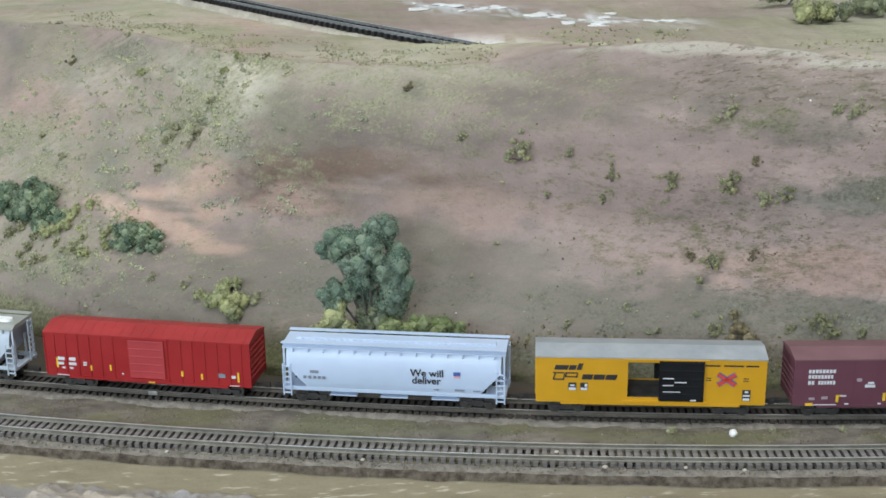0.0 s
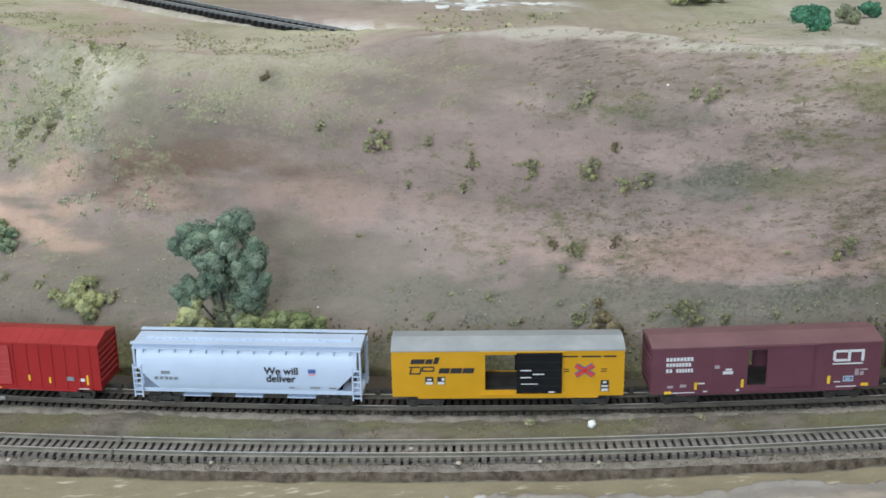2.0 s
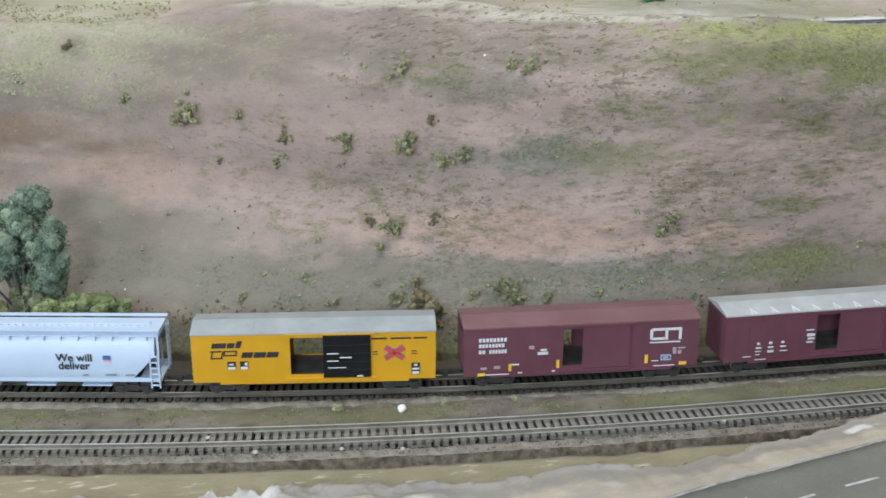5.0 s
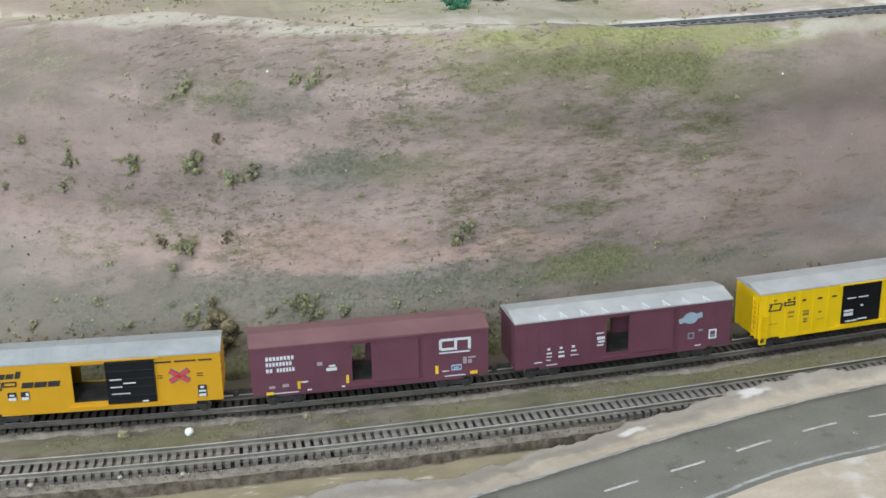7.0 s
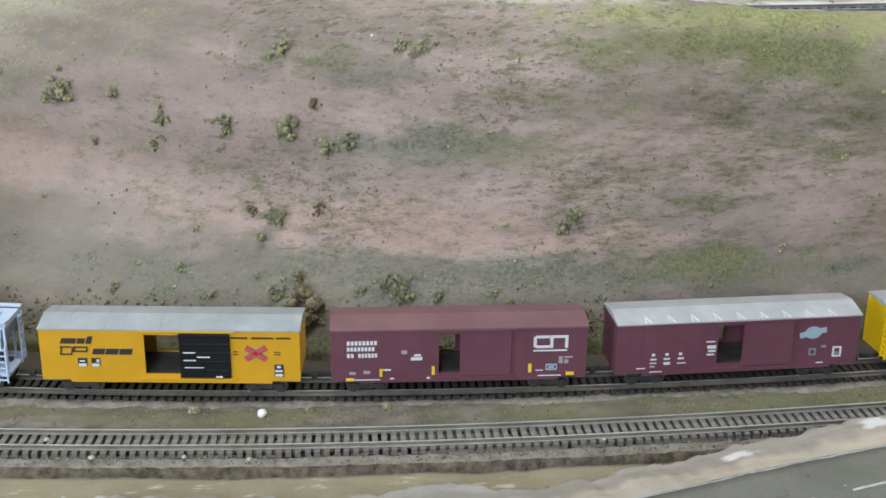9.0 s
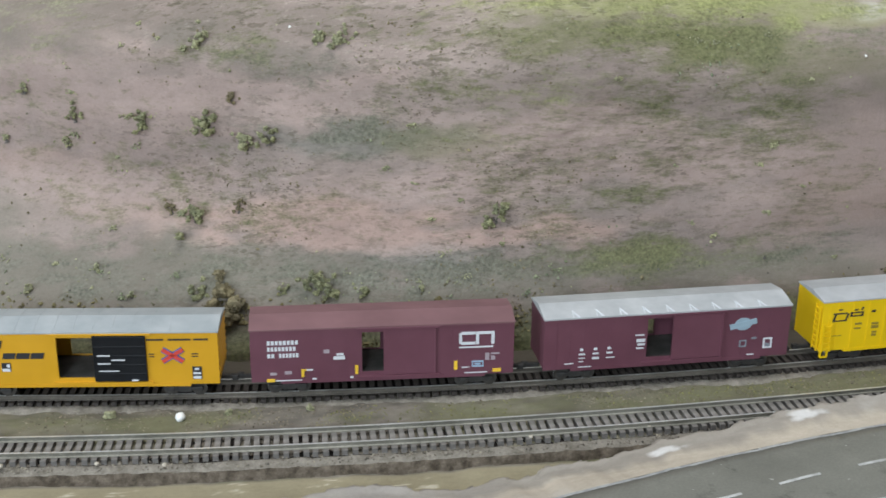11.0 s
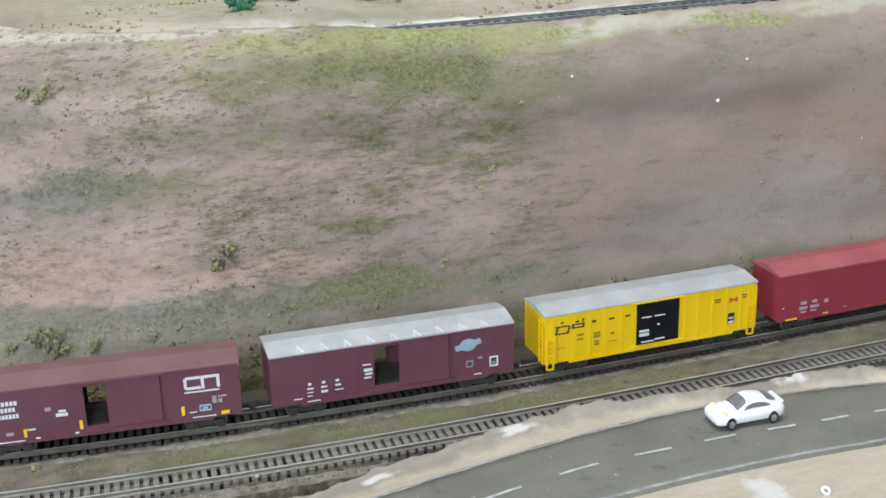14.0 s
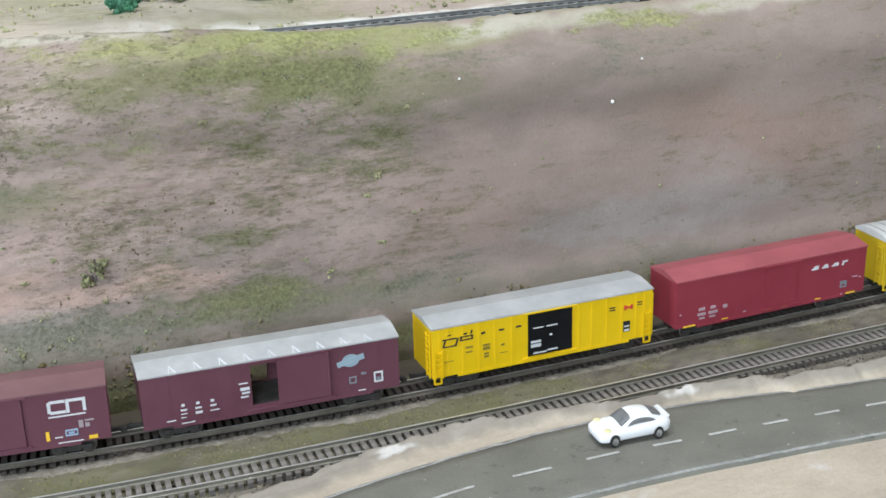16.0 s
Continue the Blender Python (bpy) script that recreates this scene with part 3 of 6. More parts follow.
    # broad tone correction: darker about x 0.01, paler about x 0.26
    broad_tone = np.exp(-((x - 0.01) / 0.06) ** 2 - ((z - 0.078) / 0.025) ** 2) * 0.2 - np.exp(-((x - 0.26) / 0.055) ** 2 - ((z - 0.068) / 0.028) ** 2) * 0.2
    cols = cols * (1 - broad_tone[..., None])
    # brown soil at the foot, with the shade behind the train in its tone
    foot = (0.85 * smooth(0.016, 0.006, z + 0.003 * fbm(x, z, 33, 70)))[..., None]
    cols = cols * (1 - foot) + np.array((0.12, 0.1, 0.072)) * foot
    return (cols * (1 - w) + hill_top * w) * (1 + 0.13 * fbm(x, z + y, 29, 13, 2))[..., None]


def grit_amount(x, y, z):
    """How much coarse grit shows in the bank's paint."""
    g = 0.2 + 0.65 * np.exp(-((x - 0.19) / 0.085) ** 2) * smooth(0.018, 0.05, z) + 0.35 * np.exp(-((x + 0.135) / 0.025) ** 2 - ((z - 0.066) / 0.014) ** 2) + 0.35 * np.exp(-((x - 0.08) / 0.05) ** 2)
    g = g * (1 + 0.7 * fbm(x * 0.5, z, 36, 30, 3)) * (1 - 0.9 * smooth(0.285, 0.34, x))
    return np.clip(np.where(y > HILL_Y[5](x) + 0.004, 0.25, g), 0, 1)


xs = np.concatenate([np.arange(-0.7, -0.33, 0.012), np.arange(-0.33, 0.6, 0.0015), np.arange(0.6, 0.95, 0.012)])
vs = np.concatenate([np.linspace(-0.06, 0.9, 130), np.linspace(0.905, 1.0, 22)])
X, V = np.meshgrid(xs, vs)
Z = V * crest_z(X)
FACE = np.stack([X, rough_y(X, Z) + 0.02 * np.minimum(0, V), Z + 0.0008 * fbm(X, Z, 9, 60)], -1)
backs = np.concatenate([np.linspace(0.003, 0.06, 18), np.linspace(0.068, 0.7, 60)])
X2, B2 = np.meshgrid(xs, backs)
Y2 = rough_y(X2, crest_z(X2)) + B2
TOP = np.stack([X2, Y2, plateau_z(X2, HILL_Y[5](X2) + B2) + 0.0006 * fbm(X2, Y2, 31, 150)], -1)
P = np.concatenate([FACE, TOP])
me = mesh_grid("hillside", P)
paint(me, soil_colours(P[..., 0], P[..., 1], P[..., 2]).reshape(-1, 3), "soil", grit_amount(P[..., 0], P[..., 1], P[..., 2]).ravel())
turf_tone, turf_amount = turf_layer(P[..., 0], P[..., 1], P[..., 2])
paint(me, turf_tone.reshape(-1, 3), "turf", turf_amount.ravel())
me.materials.append(M_SOIL)
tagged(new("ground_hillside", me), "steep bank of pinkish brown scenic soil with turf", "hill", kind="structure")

fx = np.concatenate([np.arange(-0.7, -0.33, 0.012), np.arange(-0.33, 0.6, 0.0015), np.arange(0.6, 0.95, 0.012)])
ss = np.concatenate([np.linspace(0, 0.6, 30), np.linspace(0.6, 1.0, 400)[1:]])
X, S = np.meshgrid(fx, ss)
Y = -0.45 + S * (hill_y(X, 0.0) + 0.006 + 0.45)
Z = front_z(X, Y)


def front_colours(x, y):
    f, g = fbm(x, y, 41, 50), fbm(x * 0.3, y, 42, 420, 4)
    edge = lip_y(x) + 0.0022 * fbm(x, 0.3, 7, 90, 3) + 0.001 * fbm(x, 0.7, 8, 400, 2)
    tone = lambda c, k=0.1: np.array(c) * (1 + k * f[..., None] + 0.08 * g[..., None])
    soil = tone((0.165, 0.142, 0.112), 0.2) * (1 + 0.35 * fbm(x * 0.6, y, 47, 220, 4))[..., None]
    green = np.clip(0.1 + 1.3 * fbm(x * 0.6, y, 43, 45, 5) + 0.35 * np.exp(-((y - 0.5 * (main_y(x) + near_y(x))) / 0.007) ** 2), 0, 1)[..., None]
    soil = soil * (1 - 0.8 * green) + tone((0.15, 0.145, 0.075)) * 0.8 * green
    # darker brown beyond the main track
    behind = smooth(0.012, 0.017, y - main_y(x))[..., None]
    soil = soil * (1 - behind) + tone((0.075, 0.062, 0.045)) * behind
    olive = tone((0.29, 0.245, 0.155))
    cream = 0.7 * np.clip(4 * (g - 0.62), 0, 1)[..., None]
    olive = olive * (1 - cream) + np.array((0.62, 0.55, 0.42)) * cream
    tan = smooth(0.007 - 0.004 * smooth(0.26, 0.32, x), 0.014 - 0.006 * smooth(0.26, 0.32, x), edge - y + 0.003 * f)[..., None]
    plaster = tone((0.305, 0.265, 0.217), 0.06) * (1 - tan) + tone((0.47, 0.395, 0.305), 0.05) * tan
    white = np.clip(2.4 * (fbm(x, y, 44, 55) - 0.45) * (1 - 0.8 * smooth(0.06, 0.14, x) * smooth(-0.065, -0.055, y)) + 0.3 * smooth(0.0016, 0.0, edge - y) * (0.5 + fbm(x, 0.2, 48, 60)) + 0.35 * smooth(0.05, -0.05, x) + 0.5 * smooth(0.16, 0.1, x) * smooth(0.006, 0.001, edge - y) * (0.4 + fbm(x, y, 49, 90)), 0, 1)[..., None]
    for px, py, rx, ry in ((0.252, -0.0065, 0.009, 0.0045), (0.362, -0.012, 0.014, 0.0045), (0.2, -0.014, 0.008, 0.003)):
        white = np.maximum(white, np.clip(3 * (np.exp(-((x - px) / rx) ** 2 - ((y - py) / ry) ** 2) * (0.8 + 0.8 * fbm(x, y, 46, 160)) - 0.4), 0, 1)[..., None])
    white = np.clip(white, 0, 1)
    plaster = plaster * (1 - white) + np.array((0.62, 0.58, 0.53)) * white
    stain = np.clip(0.55 + 1.2 * fbm(x, y, 45, 60), 0, 1)[..., None] * smooth(0.2, 0.05, x)[..., None]
    plaster = plaster * (1 - 0.6 * stain) + np.array((0.33, 0.3, 0.275)) * 0.5 * stain
    a = smooth(-0.0175, -0.0155, y - near_y(x) + 0.0005 * g)[..., None]
    out = olive * (1 - a) + soil * a
    b = smooth(0.0005, 0.0, y - edge)[..., None]
    return (out * (1 - b) + plaster * b) * np.array((0.97, 1.0, 1.06))


P = np.stack([X, Y, Z], -1)
me = mesh_grid("ground", P)
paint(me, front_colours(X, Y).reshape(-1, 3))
me.materials.append(M_PLASTER)
tagged(new("ground", me), "painted layout ground of olive turf and bare cream plaster", "ground", kind="structure")

# road
rows = []
for u in np.linspace(0, 10, 160):
    a = np.array((ROAD_U[0](u), ROAD_U[1](u)))
    b = np.array((ROAD_L[0](u), ROAD_L[1](u)))
    row = [(*a, ROAD_Z - 0.004)]
    row += [(*(a + (b - a) * w), ROAD_Z + 0.0006 * math.sin(math.pi * w)) for w in np.linspace(0, 1, 9)]
    row += [(*b, ROAD_Z - 0.004)]
    rows.append(row)
me = mesh_grid("road", np.array(rows, float), flip=True)
me.materials.append(M_ROAD)
road = tagged(new("road", me), "grey painted two-lane model road with white lines", "road", kind="structure")
for fs, w0, w1 in ((ROAD_U, 0.006, 0.034), (ROAD_L, 0.935, 0.968)):
    strip = []
    for u in np.linspace(0.6, 10, 220):
        a = np.array((ROAD_U[0](u), ROAD_U[1](u)))
        b = np.array((ROAD_L[0](u), ROAD_L[1](u)))
        j = 0.008 * fbm(u, w0, 51, 9, 3)
        strip.append([(*(a + (b - a) * (w + j)), ROAD_Z + 0.0006 * math.sin(math.pi * w) + 0.0001) for w in (w0, w1)])
    line = mesh_grid("edge_line", np.array(strip, float), flip=True)
    line.materials.append(M_EDGE)
    new("edge_line", line).parent = road
dash_y = lerp_nodes((0.1, 0.1693, 0.2097, 0.2386, 0.268, 0.295, 0.32, 0.342, 0.363, 0.382, 0.45, 0.6), (-0.074, -0.0574, -0.0502, -0.0444, -0.0405, -0.0404, -0.0407, -0.0425, -0.0438, -0.0454, -0.052, -0.07))
DASHES = ((0.143, 0.157), (0.1693, 0.1827), (0.1956, 0.2097), (0.2234, 0.2386), (0.2529, 0.2679), (0.2813, 0.295), (0.3076, 0.3197), (0.3317, 0.3422), (0.3525, 0.3629), (0.373, 0.3825), (0.393, 0.4025), (0.413, 0.4225), (0.433, 0.4425))
for x0, x1 in DASHES:
    strip = [[(x, float(dash_y(x)) + s * (0.0006 + 0.0001 * fbm(x, s, 53, 900, 2)), ROAD_Z + 0.0008) for s in (1, -1)] for x in np.linspace(x0, x1, 14)]
    line = mesh_grid("centre_dash", np.array(strip, float), flip=True)
    line.materials.append(M_LINE)
    new("centre_dash", line).parent = road


def sweep(centre, x0, x1, outline, step=0.004, dz=None):
    """The outline (across, z) carried along a track's centre line."""
    x = np.arange(x0, x1, step)
    y = centre(x)
    sl = (centre(x + 0.001) - centre(x - 0.001)) / 0.002
    ln = np.hypot(1, sl)
    lift = dz(x) if dz else 0 * x
    return np.stack([np.stack([x - sl / ln * a, y + a / ln, z + lift], -1) for a, z in outline], 1)


def on_track(centre, x, z=0.0):
    sl = (float(centre(x + 0.001)) - float(centre(x - 0.001))) / 0.002
    return Matrix.Translation((x, float(centre(x)), z)) @ Matrix.Rotation(math.atan(sl), 4, "Z")


TIE = bmesh.new()
add_box(TIE, -0.00098, 0.00098, -0.0081, 0.0081, -0.0046, -0.0019)
TIE_MESH = finish(TIE, "tie", M_TIE)
TIE_DARK_MESH = TIE_MESH.copy()
TIE_DARK_MESH.materials[0] = M_TIE_DARK
TIE_DARK_MESH.transform(Matrix.Translation((0, 0, 0.0005)) @ Matrix.Diagonal((1.35, 1.15, 1, 1)))
TIE_BROWN_MESH = TIE_MESH.copy()
TIE_BROWN_MESH.materials[0] = M_TIE_BROWN
RAIL_PROFILE = ((-0.0007, -0.0019), (-0.0007, -0.0016), (-0.0002, -0.0013), (-0.0002, -0.0006), (-0.0004, -0.0004), (-0.0004, 0.0), (0.0004, 0.0), (0.0004, -0.0004), (0.0002, -0.0006), (0.0002, -0.0013), (0.0007, -0.0016), (0.0007, -0.0019))
BED_PROFILE = ((-0.0165, -0.0095), (-0.0155, -0.0078), (-0.0148, -0.0062), (-0.0138, -0.0042), (-0.0105, -0.0034), (-0.009, -0.0036), (-0.0075, -0.0042), (-0.003, -0.0043), (0.0, -0.0043), (0.003, -0.0043), (0.0075, -0.0042), (0.009, -0.0036), (0.012, -0.0038), (0.016, -0.0055), (0.020, -0.009))


def railway(name, centre, x0, x1, dz, label, bed_label, bed_material, tie_mesh, rail_material, gap=(5, 9), fill=0.0, far=99, pitch=0.0034):
    pts = sweep(centre, x0 - 0.1, x1 + 0.1, [(a, z + (fill if abs(a) < 0.0095 or dz else 0.0)) for a, z in BED_PROFILE], 0.0016, dz)
    pts[..., 2] += 0.0004 * fbm(pts[..., 0], pts[..., 1], 61, 320, 3)
    pts[..., 1] += 0.0003 * fbm(pts[..., 0], pts[..., 2] * 3, 62, 300, 3)
    bed = mesh_grid("roadbed", pts)
    for m in (bed_material, M_CORK, M_BED_SHADE, M_FAR_BED):
        bed.materials.append(m)
    strips = len(BED_PROFILE) - 1
    # strip 2 between the rails carries painted shade; 1 is the cork edge
    for i, p in enumerate(bed.polygons):
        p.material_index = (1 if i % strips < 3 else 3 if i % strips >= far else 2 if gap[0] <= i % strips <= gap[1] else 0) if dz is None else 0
    tagged(new("roadbed", bed), bed_label, "roadbed", kind="structure")
    root = thing(name, Matrix(), label, "railway track", kind="structure")
    for side in (-0.0055, 0.0055):
        rail = mesh_grid("rail", sweep(centre, x0, x1, [(a + side, z) for a, z in RAIL_PROFILE], 0.004, dz))
        rail.polygons.foreach_set("use_smooth", [False] * len(rail.polygons))
        rail.materials.append(rail_material)
        rail.materials.append(M_RAIL_HEAD)
        for i, p in enumerate(rail.polygons):
            p.material_index = 1 if i % (len(RAIL_PROFILE) - 1) == 5 else 0
        new("rail", rail).parent = root
    x = x0 + 0.002
    while x < x1:
        tie = new("tie", tie_mesh)
        tie.parent = root
        tie.matrix_world = on_track(centre, x, float(dz(x)) if dz else 0.0) @ pose(0, 0, 0, 0, 0, random.uniform(-1.5, 1.5))
        sl = (float(centre(x + 0.001)) - float(centre(x - 0.001))) / 0.002
        x += pitch / math.hypot(1, sl)
    return root


near_track = railway("railway_track_near", near_y, -0.4, 0.66, None, "model railway track with grey rails and brown ties", "sloped earth-brown cork roadbed with fine ballast", M_BALLAST, TIE_MESH, M_RAIL_SIDE)
main_track = railway("railway_track_main", main_y, -0.4, 0.66, None, "model railway track under the freight train", "low brown roadbed with fine ballast", M_BALLAST, TIE_BROWN_MESH, M_RAIL_MAIN, (7, 9), 0.0008, 10)
railway("railway_track_upper", upper_y, -0.24, 0.6, upper_z, "dark model railway track on top of the bank", "pale sandy roadbed on the hilltop", M_SAND, TIE_DARK_MESH, M_RAIL_DARK, fill=-0.0004, pitch=0.0052)
for x, track, centre, mat in ((-0.148, near_track, near_y, M_TIE), (-0.2, main_track, main_y, M_STEEL)):
    for side in (-0.0055, 0.0055):
        bm = bmesh.new()
        add_box(bm, -0.0022 if mat is M_STEEL else -0.0005, 0.0022 if mat is M_STEEL else 0.0005, side - 0.0011, side + 0.0011, -0.0018, 0.0002, 0.0002)
        joiner = part("rail_joiner", bm, mat, track, "bright metal rail joiner" if mat is M_STEEL else "dark rail joint")
        joiner.matrix_world = on_track(centre, x)

# room: walls with window openings, floor, ceiling
M_WALL = surface("plain_wall_paint", (0.6, 0.6, 0.58), (0.68, 0.68, 0.66), 3, 0.8)
M_FLOOR = surface("room_floor", (0.22, 0.2, 0.18), (0.32, 0.3, 0.27), 4, 0.6)


def room_wall(name, boxes, label, category, mat):
    bm = bmesh.new()
    for b in boxes:
        add_box(bm, *b)
    tagged(new(name, finish(bm, name, mat)), label, category, kind="structure")


room_wall("wall_west", ((-2.55, -2.4, -2.3, -1.8, -0.9, 1.7), (-2.55, -2.4, 0.0, 1.7, -0.9, 1.7), (-2.55, -2.4, -1.8, 0.0, -0.9, 0.15), (-2.55, -2.4, -1.8, 0.0, 1.35, 1.7)), "off-white wall with a window opening", "wall", M_WALL)
room_wall("wall_south", ((-2.4, -1.4, -2.3, -2.15, -0.9, 1.7), (0.8, 2.6, -2.3, -2.15, -0.9, 1.7), (-1.4, 0.8, -2.3, -2.15, -0.9, 0.35), (-1.4, 0.8, -2.3, -2.15, 1.55, 1.7)), "off-white wall with a wide window opening", "wall", M_WALL)
room_wall("wall_east", ((2.6, 2.75, -2.3, 1.7, -0.9, 1.7),), "plain off-white wall", "wall", M_WALL)
room_wall("wall_north", ((-2.4, 2.6, 1.55, 1.7, -0.9, 1.7),), "plain off-white wall", "wall", M_WALL)
room_wall("floor", ((-2.55, 2.75, -2.3, 1.7, -1.0, -0.9),), "plain brown room floor", "floor", M_FLOOR)
room_wall("ceiling", ((-2.55, 2.75, -2.3, 1.7, 1.7, 1.8),), "plain white ceiling", "ceiling", M_WALL)
room_wall("layout_benchwork", ((-0.69, 0.94, -0.45, 0.75, -0.1, -0.03), (-0.66, -0.59, -0.42, -0.35, -0.9, -0.1), (0.84, 0.91, -0.42, -0.35, -0.9, -0.1), (-0.66, -0.59, 0.65, 0.72, -0.9, -0.1), (0.84, 0.91, 0.65, 0.72, -0.9, -0.1)), "wooden benchwork under the model railway", "table", M_FLOOR)
# ---- foliage and crumbs ----
OCTA = np.array(((1, 0, 0), (-1, 0, 0), (0, 1, 0), (0, -1, 0), (0, 0, 1), (0, 0, -1)), float)
OCTA_F = np.array(((0, 2, 4), (2, 1, 4), (1, 3, 4), (3, 0, 4), (2, 0, 5), (1, 2, 5), (3, 1, 5), (0, 3, 5)))
rng = np.random.default_rng(7)


def ball_mesh():
    bm = bmesh.new()
    bmesh.ops.create_icosphere(bm, subdivisions=2, radius=1.0)
    v = np.array([v.co[:] for v in bm.verts])
    f = np.array([[q.index for q in p.verts] for p in bm.faces])
    bm.free()
    return v, f


BALL, BALL_F = ball_mesh()


def crumbs(name, centres, sizes, material, cores=()):
    """Many small uneven crumbs as one mesh, round solid cores where given."""
    n = len(centres)
    v = OCTA[None] * rng.uniform(0.55, 1.25, (n, 6, 1)) * np.asarray(sizes)[:, None, None]
    v = v + rng.normal(0, 0.18, (n, 6, 3)) * np.asarray(sizes)[:, None, None]
    a = rng.uniform(0, 6.28, n)
    c, s = np.cos(a)[:, None], np.sin(a)[:, None]
    v = np.stack([v[..., 0] * c - v[..., 1] * s, v[..., 0] * s + v[..., 1] * c, v[..., 2]], -1) + np.asarray(centres)[:, None]
    verts, faces = [v.reshape(-1, 3)], [(OCTA_F[None] + (np.arange(n) * 6)[:, None, None]).reshape(-1, 3)]
    start = n * 6
    for x, y, z, r in cores:
        bump = 1 + 0.3 * fbm(BALL[:, 0] * 2 + x * 500, BALL[:, 2] * 2 + BALL[:, 1], 3, 1.4, 3)
        verts.append(BALL * bump[:, None] * r * np.array((1, 0.85, 0.95)) + (x, y, z))
        faces.append(BALL_F + start)
        start += len(BALL)
    me = bpy.data.meshes.new(name)
    me.from_pydata(np.concatenate(verts).tolist(), [], np.concatenate(faces).tolist())
    me.materials.append(material)
    return me


def lobe_points(lobes, density, flat=0.8):
    """Points crowded towards the skins of round lobes, with gaps."""
    pts = []
    for x, y, z, r in lobes:
        n = int(density * (r / 0.006) ** 2) + 6
        d = rng.normal(size=(n, 3))
        d /= np.linalg.norm(d, axis=1)[:, None]
        rad = r * rng.uniform(0.82, 1.16, n) * (1 + 0.16 * np.sin(d[:, 0] * 7 + x * 900) * np.cos(d[:, 2] * 6))
        p = d * rad[:, None] * np.array((1, flat, 0.95)) + (x, y, z)
        pts.append(p)
    return np.concatenate(pts)


M_SAGE = foam("sage_green_foam", (0.075, 0.115, 0.078), (0.28, 0.335, 0.225))
M_TREE = foam("blue_grey_green_foam", (0.09, 0.137, 0.106), (0.25, 0.312, 0.238))
M_LIME = foam("yellow_green_foam", (0.22, 0.235, 0.12), (0.4, 0.41, 0.23))
M_DEEP = foam("dark_green_foam", (0.14, 0.16, 0.105), (0.28, 0.3, 0.2))
M_DRY = foam("dry_olive_foam", (0.19, 0.19, 0.115), (0.38, 0.375, 0.24))
M_GREEN = foam("mid_green_foam", (0.13, 0.165, 0.075), (0.28, 0.315, 0.165))
M_OLIVEFOAM = foam("olive_foam", (0.14, 0.14, 0.08), (0.31, 0.31, 0.19))
M_BROWNFOAM = foam("brown_foam", (0.11, 0.092, 0.055), (0.25, 0.215, 0.14))
M_TEAL = foam("blue_green_foam", (0.035, 0.12, 0.075), (0.1, 0.25, 0.165))
M_STRAWFOAM = foam("straw_green_foam", (0.26, 0.27, 0.17), (0.46, 0.465, 0.31))
M_PALEFOAM = foam("pale_grey_green_foam", (0.24, 0.26, 0.185), (0.42, 0.44, 0.32))
M_TWIG = surface("grey_twig", (0.07, 0.06, 0.05), (0.16, 0.145, 0.13), 200, 0.8)
M_WHITE_CHIP = surface("white_chip", (0.7, 0.7, 0.68), (0.82, 0.82, 0.8), 300, 0.6)


def limb(bm, a, b, ra, rb, sides=7):
    a, b = Vector(a), Vector(b)
    q = (b - a).to_track_quat("Z", "Y")
    rings = []
    for k in range(4):
        t = k / 3
        c = a.lerp(b, t) + Vector((0.0006 * math.sin(5 * t + a.x * 900), 0, 0))
        r = ra + (rb - ra) * t
        rings.append([bm.verts.new(c + q @ Vector((r * math.cos(i * 6.2832 / sides), r * math.sin(i * 6.2832 / sides), 0))) for i in range(sides)])
    for p, n in zip(rings, rings[1:]):
        for i in range(sides):
            bm.faces.new((p[i], p[(i + 1) % sides], n[(i + 1) % sides], n[i]))
    bm.faces.new(rings[0][::-1])
    bm.faces.new(rings[-1])


def plant(name, base, lobes, material, label, category, density=200, size=0.0009, group="", stems=3, solid=True):
    """A foam plant: twig stems and a crown of lobes wrapped in crumbs."""
    root = thing(name, Matrix.Translation(base), label, category, group)
    b = Vector(base)
    bm = bmesh.new()
    for i in range(stems):
        x, y, z, r = lobes[i % len(lobes)]
        limb(bm, (random.uniform(-1, 1) * 0.0008, 0, -0.0015), (Vector((x, y, z)) - b) * (1.0 if stems > 3 else 0.45), 0.0009 if stems > 3 else 0.0004, 0.0003)
    part("trunk" if stems > 3 else "stem", bm, M_TWIG, root)
    small = []
    for x, y, z, r in lobes:
        small.append((x, y, z, r * 0.78))
        for _ in range(7):
            d = Vector((random.gauss(0, 1), random.gauss(0, 1) - 0.6, random.gauss(0, 1))).normalized() * r * random.uniform(0.6, 0.85)
            small.append((x + d.x, y + d.y * 0.8, z + d.z, r * random.uniform(0.28, 0.46)))
    pts = lobe_points(small, density) - np.array(base)
    cores = [] if not solid else [(x - b.x, y - b.y, z - b.z, r * 0.93) for x, y, z, r in small]
    crown = new("crown", crumbs("crown", pts, rng.uniform(0.5, 1.2, len(pts)) * size * 0.6, material, cores))
    crown.parent = root
    return root


